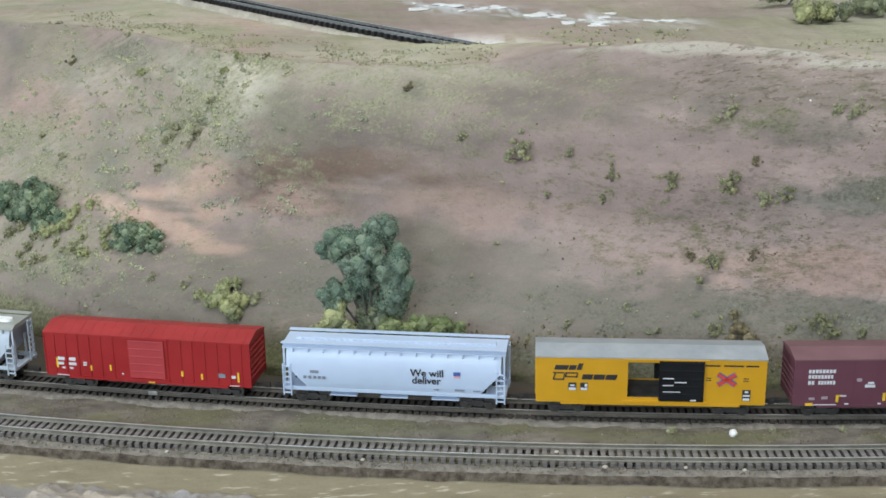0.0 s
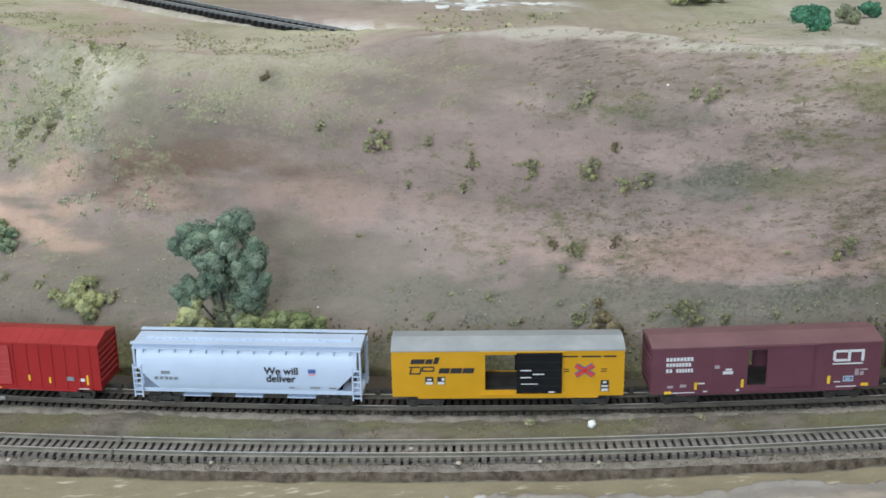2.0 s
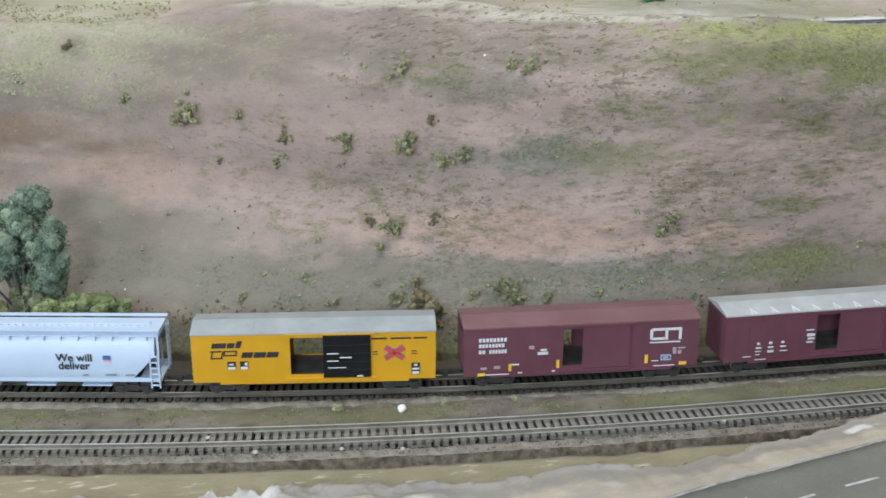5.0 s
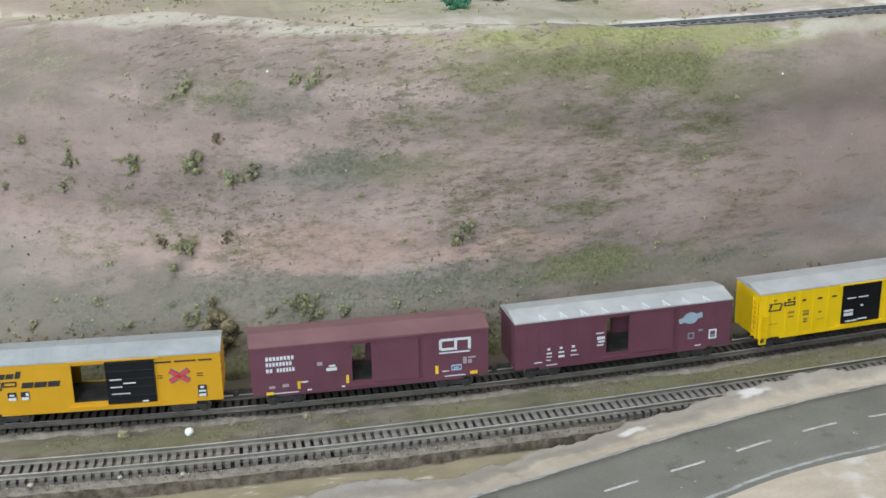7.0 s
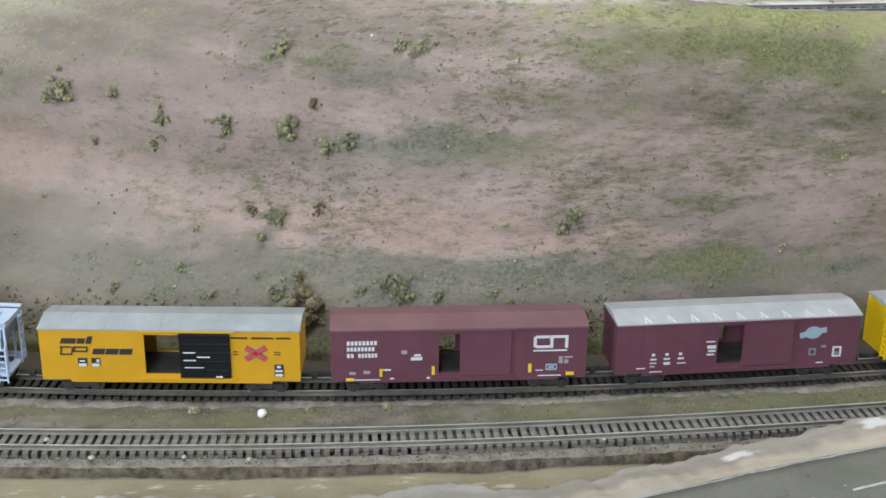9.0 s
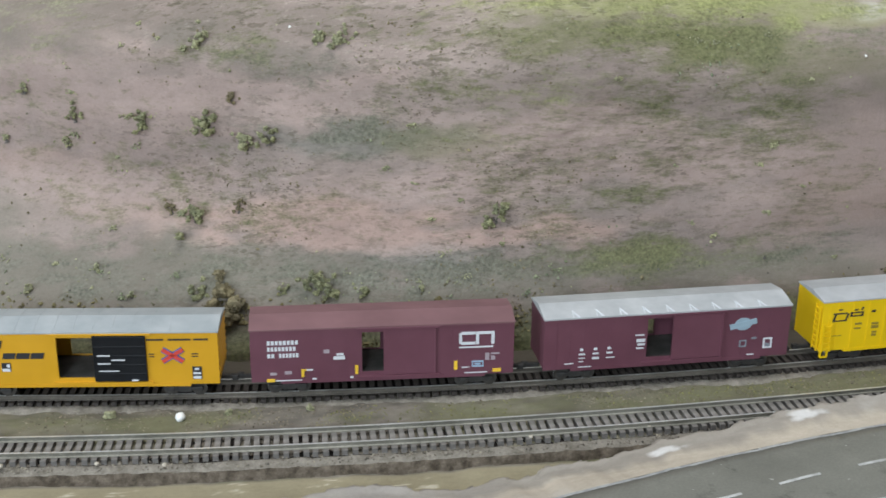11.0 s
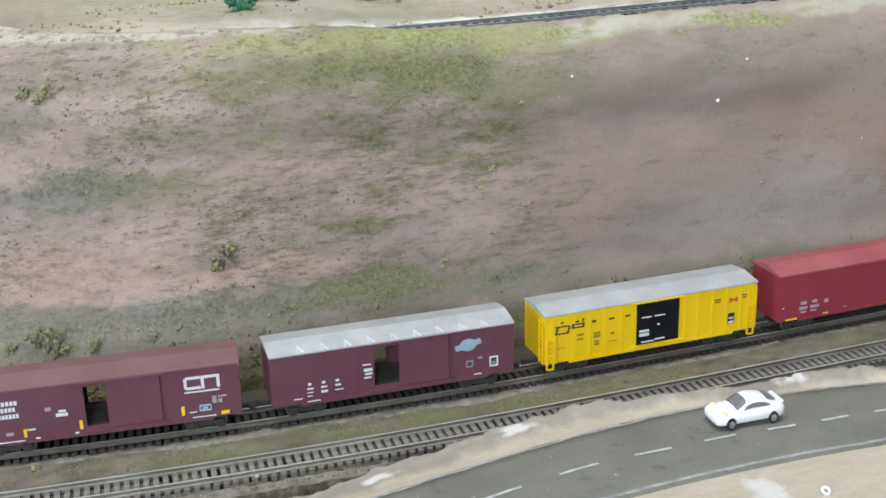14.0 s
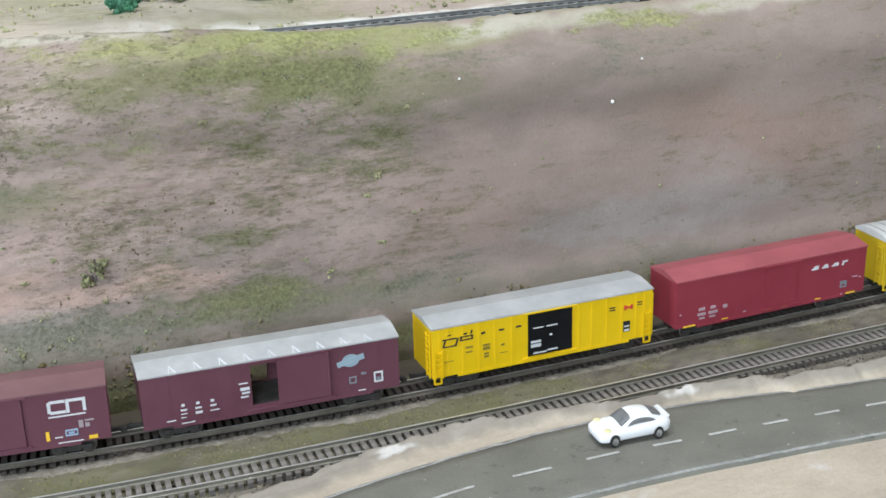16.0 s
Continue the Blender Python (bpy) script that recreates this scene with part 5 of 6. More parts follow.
add_box(bm, -0.0016, 0.0016, -0.0055, 0.0055, 0.003, 0.0046, 0.0002)
TRUCK_MESH = finish(bm, "truck", M_TRUCK)
bm = bmesh.new()
bmesh.ops.create_cone(bm, cap_ends=True, segments=20, radius1=0.0029, radius2=0.0029, depth=0.0004, matrix=Matrix.Translation((0, 0, 0.0006)))
bmesh.ops.create_cone(bm, cap_ends=True, segments=20, radius1=0.0026, radius2=0.0025, depth=0.001)
bmesh.ops.rotate(bm, verts=bm.verts, cent=(0, 0, 0), matrix=Matrix.Rotation(math.radians(90), 3, "X"))
WHEEL_MESH = finish(bm, "wheel", M_TREAD, False)
WHEEL_MESH.materials.append(M_WHEEL)
for p in WHEEL_MESH.polygons:
    p.material_index = 1 if abs(p.normal.y) > 0.8 else 0
bm = bmesh.new()
add_box(bm, 0.0, 0.0052, -0.0008, 0.0008, 0.0038, 0.0052, 0.0002)
add_box(bm, 0.0042, 0.0066, -0.0016, 0.0004, 0.0034, 0.0056, 0.0004)
COUPLER_MESH = finish(bm, "coupler", M_TRUCK)


def child(name, data, parent, m):
    ob = new(name, data)
    ob.parent = parent
    ob.matrix_local = m
    return ob


def running_gear(root, half):
    for s in (-1, 1):
        truck = child("truck", TRUCK_MESH, root, Matrix.Translation((s * (half - 0.0135), 0, 0)))
        for x in (-0.0052, 0.0052):
            for y in (-1, 1):
                child("wheel", WHEEL_MESH, truck, pose(x, y * 0.0047, 0.0026, 0, 0, 0 if y < 0 else 180))
        child("coupler", COUPLER_MESH, root, pose(s * (half - 0.001), 0, 0, 0, 0, 0 if s > 0 else 180))
    bm = bmesh.new()
    add_box(bm, -half + 0.002, half - 0.002, -0.0022, 0.0022, 0.0036, SILL + 0.0004, 0.0003)
    add_box(bm, -0.006, 0.004, -0.005, -0.002, 0.0028, SILL, 0.0006)
    add_box(bm, 0.006, 0.012, 0.001, 0.0045, 0.003, SILL, 0.0006)
    part("underframe", bm, M_TRUCK, root)


def ladder(name, root, x, y, z0, z1, w, mat, n, along="x"):
    """Rails and rungs standing a little off the wall."""
    bm = bmesh.new()
    t = 0.00028
    for s in (-1, 1):
        if along == "x":
            add_box(bm, x + s * w / 2 - t, x + s * w / 2 + t, y - t, y + t, z0, z1)
        else:
            add_box(bm, x - t, x + t, y + s * w / 2 - t, y + s * w / 2 + t, z0, z1)
    for i in range(n):
        z = z0 + (z1 - z0) * (i + 0.5) / n
        if along == "x":
            add_box(bm, x - w / 2, x + w / 2, y - t, y + t, z - t, z + t)
        else:
            add_box(bm, x - t, x + t, y - w / 2, y + w / 2, z - t, z + t)
    return part(name, bm, mat, root)


def marks(name, root, mat, half, rects, label="", depth=0.00009, slant=0.0, y=None):
    """Painted bars on the near side: (from, to) along the side 0 to 1, height 0 to 1 from sill to eave."""
    bm = bmesh.new()
    for a, b, c, d in rects:
        x0, x1 = (2 * a - 1) * half, (2 * b - 1) * half
        z0, z1 = SILL + c * (EAVE - SILL), SILL + d * (EAVE - SILL)
        vs = add_box(bm, x0, x1, (y or -W) - depth, (y or -W) + 0.0002, z0, z1)
        for v in vs:
            v.co.x += slant * (v.co.z - z0)
    return tagged(part(name, bm, mat, root, label), kind="stuff")


def loop_frame(a, b, c, d, t, ta=None):
    """Four bars round a rectangle."""
    ta = ta or t * 0.22
    return [(a, b, c, c + t), (a, b, d - t, d), (a, a + ta, c + t, d - t), (b - ta, b, c + t, d - t)]


def bar_row(a, b, c, d, n):
    """A line of n small upright bars with gaps."""
    w = (b - a) / n
    return [(a + k * w, a + (k + 0.72) * w, c, d) for k in range(n)]


def boxcar(x_left, label, paint_mat, roof_mat, length=0.097, ribs=(), door=(0.4, 0.6), door_mat=None, opening=None, roof_peak=0.0022, seams=12, seam_mat=None,
           barrel=False, ridged=True, end_ridges=7, rib_depth=0.0004, rib_width=0.0006, ends_ladder=True, rail_mat=None, proud=0.0006):
    half = length / 2
    root = thing("boxcar", on_track(main_y, x_left + half), label, "boxcar", "cars of the freight train")
    t = 0.0008
    at = lambda f: (2 * f - 1) * half
    spans = [(0.0, opening[0]), (opening[1], 1.0)] if opening else [(0.0, 1.0)]
    bm = bmesh.new()
    for y0, y1 in ((-W, -W + t), (W - t, W)):
        for a, b in spans:
            add_box(bm, at(a), at(b), y0, y1, SILL, EAVE)
        if opening:
            add_box(bm, at(opening[0]), at(opening[1]), y0, y1, SILL, SILL + 0.0026)
            add_box(bm, at(opening[0]), at(opening[1]), y0, y1, EAVE - 0.0018, EAVE)
    bmesh.ops.remove_doubles(bm, verts=bm.verts, dist=1e-6)
    part("body", bm, paint_mat, root)
    for s in (-1, 1):
        bm = bmesh.new()
        skin = [(half - 0.0002, SILL)]
        for k in range(end_ridges):
            z = SILL + 0.003 + k * 0.0027
            skin += [(half - 0.0002, z), (half + 0.0003, z + 0.0004), (half + 0.0003, z + 0.0011), (half - 0.0002, z + 0.0015)]
        skin += [(half - 0.0002, EAVE + 0.0002), (half - 0.001, EAVE + 0.0002), (half - 0.001, SILL)]
        add_prism(bm, skin, -W + t, W - t)
        for v in bm.verts:
            v.co = Vector((s * v.co.y, s * v.co.x, v.co.z))
        part("end_wall", bm, paint_mat, root)
    bm = bmesh.new()
    add_box(bm, -half + 0.001, half - 0.001, -W + t, W - t, SILL + 0.0008, SILL + 0.0022)
    part("floor", bm, M_INSIDE, root)
    # roof
    over, edge = 0.0004, EAVE + 0.0006
    if barrel:
        arc = [(-math.cos(u) * (W + over), edge + math.sin(u) * roof_peak) for u in np.linspace(0, math.pi, 11)]
    else:
        arc = [(-W - over, edge), (-W * 0.5, edge + roof_peak * 0.55), (0, edge + roof_peak), (W * 0.5, edge + roof_peak * 0.55), (W + over, edge)]
    bm = bmesh.new()
    add_prism(bm, [(-W - over, EAVE)] + arc + [(W + over, EAVE)], -half - 0.0003, half + 0.0003)
    part("roof", bm, roof_mat, root)
    for k in range(seams):
        x = -half + length * (k + 0.5) / seams
        bm = bmesh.new()
        lift = 0.00008
        add_prism(bm, [(y, z - 0.0002) for y, z in arc[::-1]] + [(y, z + lift) for y, z in arc], x - 0.0002, x + 0.0002)
        part("roof_seam", bm, seam_mat or roof_mat, root)
    # side sill and posts
    bm = bmesh.new()
    add_box(bm, -half * 0.78, half * 0.78, -W - 0.0002, W + 0.0002, SILL - 0.0009, SILL + 0.0003)
    part("side_sill", bm, paint_mat, root)
    for f in ribs:
        for s in (-1, 1):
            bm = bmesh.new()
            add_box(bm, at(f) - rib_width / 2, at(f) + rib_width / 2, s * W - rib_depth, s * W + rib_depth, SILL + 0.0002, EAVE - 0.0004)
            part("side_post", bm, paint_mat, root)
    # doors with cross ridges, and their runners
    for s in (-1, 1):
        bm = bmesh.new()
        skin = [(W - 0.0001, SILL + 0.0016), (W + proud, SILL + 0.0016)]
        for k in range(5 if ridged else 0):
            z = SILL + 0.0042 + k * 0.0036
            skin += [(W + proud, z), (W + proud + 0.00006, z + 0.0002), (W + proud + 0.00006, z + 0.0006), (W + proud, z + 0.0008)]
        skin += [(W + proud, EAVE - 0.0008), (W - 0.0001, EAVE - 0.0008)]
        add_prism(bm, [(s * y, z) for y, z in skin], at(door[0]), at(door[1]))
        part("door", bm, door_mat or paint_mat, root, "black ridged sliding door" if door_mat is M_BLACK else "sliding door")
        for z in (SILL + 0.0006, EAVE - 0.0006):
            bm = bmesh.new()
            lo = min(door[0], opening[0] if opening else 1) - 0.02
            add_box(bm, at(lo), at(min(0.98, door[1] + 0.02)), s * (W + 0.0004) - 0.0005, s * (W + 0.0004) + 0.0005, z, z + 0.0006)
            part("door_runner", bm, rail_mat or paint_mat, root)
    if ends_ladder:
        for s in (-1, 1):
            ladder("ladder", root, s * (half - 0.0026), -W - 0.0006, SILL, EAVE - 0.009, 0.0032, paint_mat, 5)
            ladder("ladder", root, s * (half + 0.0007), -W + 0.0028, SILL, EAVE - 0.002, 0.0034, paint_mat, 8, "y")
            bm = bmesh.new()
            x = s * (half - 0.0022)
            for q in (-0.0014, 0.0014):
                add_box(bm, x + q - 0.0003, x + q + 0.0003, -W - 0.0004, -W + 0.0004, SILL - 0.0026, SILL)
            add_box(bm, x - 0.0014, x + 0.0014, -W - 0.0004, -W + 0.0004, SILL - 0.0028, SILL - 0.0022)
            part("stirrup_step", bm, paint_mat, root)
    running_gear(root, half)
    return root, half


def text_on(root, words, x, z, size, mat, label):
    cu = bpy.data.curves.new("slogan", "FONT")
    cu.body, cu.size, cu.extrude, cu.offset = words, size, 0.00004, size * 0.018
    tmp = bpy.data.objects.new("slogan", cu)
    me = bpy.data.meshes.new_from_object(tmp)
    bpy.data.objects.remove(tmp)
    me.materials.append(mat)
    ob = child("lettering", me, root, pose(x, -W - 0.00008, z, 90))
    return tagged(ob, label)


def hopper(x_left, label, paint_mat, roof_mat, hatch_mat, length, brackets, hatch_round):
    """A covered hopper with bowed sides, sloping end sheets and discharge bays."""
    half = length / 2
    root = thing("covered_hopper", on_track(main_y, x_left + half), label, "hopper car", "cars of the freight train")
    prof = [(-0.0078, 0.0066), (-0.0088, 0.0085), (-0.0093, 0.0115), (-0.0095, 0.0150), (-0.0094, 0.0185), (-0.0090, 0.0220), (-0.0080, 0.0252), (-0.0066, 0.0272)]
    prof = [(y * W / 0.0097, z) for y, z in prof]
    prof = prof + [(-y, z) for y, z in prof[::-1]]
    bm = bmesh.new()
    n = len(prof)
    rings = []
    for f in (-1.0, -0.995, -0.94, -0.5, 0, 0.5, 0.94, 0.995, 1.0):
        ring = []
        for y, z in prof:
            inset = 0.0105 * np.clip((0.0185 - z) / 0.0115, 0, 1)
            x = f * (half - 0.003 - float(inset))
            k = 0.985 if abs(f) == 1.0 else 1.0
            ring.append(bm.verts.new((x, y * k, z)))
        rings.append(ring)
    for a, b in zip(rings, rings[1:]):
        for i in range(n):
            bm.faces.new((a[i], a[(i + 1) % n], b[(i + 1) % n], b[i]))
    bm.faces.new(rings[0])
    bm.faces.new(rings[-1][::-1])
    body = part("body", bm, paint_mat, root, shade_smooth=True)
    body.data.set_sharp_from_angle(angle=0.5)
    bm = bmesh.new()
    add_prism(bm, [(-0.0088, 0.0262), (-0.0088, 0.0268), (-0.0062, 0.0282), (0.0062, 0.0282), (0.0088, 0.0268), (0.0088, 0.0262)], -half + 0.0012, half - 0.0012)
    part("roof", bm, roof_mat, root)
    # hatch trough
    bm = bmesh.new()
    if hatch_round:
        pts = [(math.cos(u) * 0.0024 - (half - 0.0075), math.sin(u) * 0.0024) for u in np.linspace(math.pi / 2, 1.5 * math.pi, 8)]
        pts += [(-x, y) for x, y in pts[::-1]]
        low = [bm.verts.new((x, y - 0.0012, 0.028)) for x, y in pts]
        high = [bm.verts.new((x * 0.997, y * 0.85 - 0.0012, 0.0293)) for x, y in pts]
        bm.faces.new(high)
        for i in range(len(pts)):
            bm.faces.new((low[i], low[(i + 1) % len(pts)], high[(i + 1) % len(pts)], high[i]))
        part("hatch_cover", bm, hatch_mat, root, "long white rounded hatch cover")
        for f in (-0.5, 0.0, 0.5):
            bm = bmesh.new()
            add_box(bm, f * half - 0.0005, f * half + 0.0005, -0.0042, 0.0018, 0.028, 0.0296, 0.0002)
            part("hatch_clamp", bm, hatch_mat, root)
    else:
        add_box(bm, -half + 0.006, half - 0.006, -0.0018, 0.0018, 0.028, 0.0289, 0.0003)
        part("hatch_cover", bm, hatch_mat, root)
        for k in range(30):
            bm = bmesh.new()
            x = -half + 0.0085 + k * (length - 0.017) / 29
            add_box(bm, x - 0.0005, x + 0.0005, -0.0028, -0.0018, 0.028, 0.0288, 0.0001)
            part("hatch_latch", bm, hatch_mat, root)
    # running boards along both eaves, on brackets
    for s in (-1, 1):
        bm = bmesh.new()
        add_box(bm, -half + 0.0008, half - 0.0008, s * 0.0080 - 0.0012, s * 0.0080 + 0.0012, 0.0286, 0.0290)
        if s > 0 or not hatch_round:
            part("running_board", bm, roof_mat, root)
        else:
            bm.free()
        for k in range(brackets):
            bm = bmesh.new()
            x = -half + 0.006 + k * (length - 0.012) / (brackets - 1)
            add_prism(bm, [(s * 0.0079, 0.0238), (s * 0.0094, 0.0252), (s * 0.0094, 0.0264), (s * 0.0074, 0.0264)], x - 0.0003, x + 0.0003)
            part("roof_bracket", bm, roof_mat if hatch_round else paint_mat, root)
    # sills, end platforms, ladders, bays
    for s in (-1, 1):
        bm = bmesh.new()
        add_box(bm, -half + 0.001, half - 0.001, s * 0.0088 - 0.0006, s * 0.0088 + 0.0006, SILL, SILL + 0.0018, 0.0002)
        part("side_sill", bm, paint_mat, root)
        bm = bmesh.new()
        add_box(bm, s * (half - 0.0055) - 0.0045, s * (half - 0.0055) + 0.0045, -0.0085, 0.0085, SILL, SILL + 0.0012, 0.0002)
        part("end_platform", bm, paint_mat, root)
        bm = bmesh.new()
        for y in (-0.0082, 0.0082):
            add_box(bm, s * (half - 0.0018) - 0.0004, s * (half - 0.0018) + 0.0004, y - 0.0004, y + 0.0004, SILL, 0.027)
        for y in (-0.0045, 0.0045):
            add_box(bm, s * (half - 0.0035) - 0.0004, s * (half - 0.0035) + 0.0004, y - 0.0004, y + 0.0004, SILL, 0.02)
        part("end_post", bm, paint_mat, root)
        ladder("ladder", root, s * (half - 0.0032), -W + 0.0002, SILL - 0.0022, 0.0195, 0.0034, paint_mat, 6)
        ladder("ladder", root, s * (half - 0.0006), 0.005, SILL, 0.027, 0.0034, paint_mat, 8, "y")
        bm = bmesh.new()
        bmesh.ops.create_cone(bm, cap_ends=True, segments=12, radius1=0.0011, radius2=0.0011, depth=0.004, matrix=pose(s * (half - 0.006), 0.002, 0.0085, 0, 90, 0))
        part("brake_cylinder", bm, M_TRUCK, root)
    for f in (-0.45, 0.0, 0.45):
        bm = bmesh.new()
        x = f * half
        add_prism(bm, [(-0.0075, 0.0072), (-0.0022, 0.0030), (0.0022, 0.0030), (0.0075, 0.0072)], x - 0.0055, x + 0.0055)
        add_box(bm, x - 0.006, x + 0.006, -0.0078, 0.0078, 0.0042, 0.0048)
        part("discharge_bay", bm, paint_mat, root)
    running_gear(root, half)
    return root, half


P_NS, P_UP = paintwork("pale_grey_paint", (0.47, 0.535, 0.61), 0.45, 0.05), paintwork("light_blue_grey_paint", (0.5, 0.6, 0.76), 0.4, 0.04)
P_RED, P_YEL, P_MAR = paintwork("bright_red_paint", (0.33, 0.016, 0.018), 0.42, 0.08), paintwork("orange_yellow_paint", (0.6, 0.31, 0.012), 0.42, 0.05), paintwork("maroon_paint", (0.13, 0.046, 0.066), 0.5, 0.08)
P_LEM, P_OX, P_YEL2 = paintwork("lemon_yellow_paint", (0.80, 0.52, 0.006), 0.38, 0.04), paintwork("oxide_red_paint", (0.27, 0.034, 0.055), 0.48, 0.06), paintwork("golden_yellow_paint", (0.6, 0.42, 0.018), 0.42, 0.04)
P_SILVER = surface("silver_roof_paint", (0.42, 0.44, 0.455), (0.56, 0.575, 0.59), 60, 0.38, None, 0.00003, 600, metal=0.25)
P_BLUEROOF = surface("blue_grey_roof_paint", (0.33, 0.365, 0.385), (0.44, 0.47, 0.485), 60, 0.4, None, 0.00003, 600, metal=0.2)
P_ROOFGREY, P_ROOFWHITE = paintwork("tan_grey_roof", (0.33, 0.34, 0.31), 0.5, 0.08), surface("white_metal_roof", (0.55, 0.56, 0.56), (0.7, 0.71, 0.71), 60, 0.35, metal=0.15)
# red and oxide roofs take a paler tone than their car sides
P_HATCH, P_MROOF, P_RROOF, P_OXROOF = paintwork("white_hatch", (0.85, 0.86, 0.85), 0.4, 0.03), paintwork("dusty_maroon_roof", (0.18, 0.092, 0.1), 0.6, 0.1), paintwork("paler_red_roof", (0.36, 0.026, 0.026), 0.5, 0.1), paintwork("paler_oxide_roof", (0.34, 0.085, 0.1), 0.5, 0.1)

# grey covered hopper
root, half = hopper(-0.359, "pale grey covered hopper car with a white hatch", P_NS, P_ROOFGREY, P_HATCH, 0.101, 10, True)
marks("striped_logo", root, M_INK_G, half, [(0.05, 0.15, 0.665 + k * 0.02, 0.677 + k * 0.02) for k in range(6)], "row of thin dark stripes", 0.0002)
marks("black_logo", root, M_INK_K, half, [(0.152, 0.18, 0.66, 0.785), (0.188, 0.222, 0.735, 0.785), (0.188, 0.222, 0.66, 0.71)], "black slanted block logo", 0.0002, 0.25)
marks("grey_lettering", root, M_INK_G, half, [(0.15, 0.172, 0.57, 0.6), (0.155, 0.215, 0.46, 0.5), (0.39, 0.42, 0.2, 0.225), (0.45, 0.475, 0.2, 0.225), (0.72, 0.765, 0.2, 0.25), (0.785, 0.81, 0.12, 0.17)], "", 0.0002)

# red boxcar
P_RDOOR = paintwork("faded_red_paint", (0.4, 0.045, 0.05), 0.45, 0.08)
root, half = boxcar(-0.2485, "bright red boxcar with ribbed sides and closed doors", P_RED, P_RROOF, ribs=(0.0, 0.05, 0.105, 0.165, 0.222, 0.28, 0.34, 0.605, 0.67, 0.725, 0.785, 0.845, 0.905, 0.96, 1.0), door=(0.418, 0.59), door_mat=P_RDOOR, roof_peak=0.0024, seams=20, rib_depth=0.0003, rib_width=0.0005, ends_ladder=False)
marks("yellow_lettering", root, M_INK_Y, half, [(0.053, 0.062, 0.2, 0.42), (0.222, 0.23, 0.17, 0.29), (0.318, 0.327, 0.2, 0.33), (0.668, 0.677, 0.17, 0.3), (0.763, 0.772, 0.13, 0.26), (0.938, 0.947, 0.12, 0.34), (0.505, 0.535, -0.03, 0.0)], depth=0.0004)
marks("white_lettering", root, M_INK_W, half, [(0.062, 0.095, 0.38, 0.45), (0.118, 0.15, 0.38, 0.45), (0.062, 0.09, 0.27, 0.33), (0.115, 0.152, 0.27, 0.33), (0.08, 0.095, 0.18, 0.22), (0.118, 0.135, 0.18, 0.22), (0.187, 0.205, 0.33, 0.36), (0.187, 0.205, 0.28, 0.31), (0.47, 0.525, 0.4, 0.415), (0.375, 0.385, 0.13, 0.15), (0.42, 0.455, 0.1, 0.125), (0.05, 0.11, 0.02, 0.035), (0.91, 0.93, 0.2, 0.26), (0.9, 0.945, 0.02, 0.035)], depth=0.0004)
marks("grey_lettering", root, M_INK_G, half, [(0.845, 0.88, 0.2, 0.29)], depth=0.0003)

# light blue-grey covered hopper
root, half = hopper(-0.1425, "light blue-grey covered hopper car with black slogan", P_UP, P_UP, P_UP, 0.1005, 14, False)
text_on(root, "We will", 0.0078, 0.0163, 0.0046, M_INK_K, "black slogan lettering")
text_on(root, "deliver", 0.0085, 0.0128, 0.0046, M_INK_K, "black slogan lettering")
marks("shield_logo", root, M_INK_B, half, [(0.765, 0.795, 0.5, 0.58)], "small blue shield logo", 0.0002)
marks("shield_base", root, paintwork("pink_marking", (0.7, 0.35, 0.4)), half, [(0.767, 0.793, 0.45, 0.495)], "", 0.0002)
marks("grey_lettering", root, M_INK_G, half, [(0.135, 0.172, 0.43, 0.49), (0.105, 0.118, 0.3, 0.36), (0.128, 0.14, 0.3, 0.36), (0.15, 0.162, 0.3, 0.36), (0.17, 0.182, 0.3, 0.36), (0.19, 0.203, 0.3, 0.36), (0.68, 0.7, 0.155, 0.18), (0.77, 0.81, 0.155, 0.19), (0.85, 0.88, 0.155, 0.18)], "", 0.0002)

# orange-yellow boxcar with its door slid open
root, half = boxcar(-0.0332, "orange-yellow boxcar with an open doorway and black door", P_YEL, P_BLUEROOF, ribs=(), door=(0.537, 0.732), door_mat=M_BLACK, opening=(0.402, 0.60), roof_peak=0.0019, seams=14, ends_ladder=False, proud=0.0009)
marks("black_logo", root, M_INK_K, half, [(0.08, 0.138, 0.73, 0.83), (0.143, 0.172, 0.73, 0.83), (0.178, 0.198, 0.73, 0.87), (0.2, 0.245, 0.52, 0.63), (0.25, 0.298, 0.52, 0.63), (0.303, 0.35, 0.52, 0.63)] + loop_frame(0.075, 0.123, 0.5, 0.67, 0.025) + loop_frame(0.128, 0.182, 0.56, 0.67, 0.025), "black slanted block logo", 0.0003, 0.3)
marks("square_placard", root, M_INK_K, half, [(0.143, 0.178, 0.28, 0.44), (0.195, 0.228, 0.28, 0.44), (0.9, 0.935, 0.1, 0.34)], "small black placard", 0.0003)
marks("white_lettering", root, M_INK_W, half, [(0.145, 0.176, 0.28, 0.335), (0.151, 0.17, 0.37, 0.4), (0.197, 0.226, 0.28, 0.335), (0.215, 0.226, 0.36, 0.42), (0.903, 0.932, 0.11, 0.16), (0.903, 0.932, 0.2, 0.235), (0.91, 0.925, 0.28, 0.32)], depth=0.00045)
marks("white_lettering", root, M_INK_W, half, [(0.553, 0.6, 0.585, 0.6), (0.605, 0.655, 0.5, 0.515), (0.553, 0.6, 0.43, 0.445), (0.556, 0.63, 0.29, 0.3), (0.675, 0.7, 0.1, 0.12)], depth=0.0003, y=-W - 0.0013)
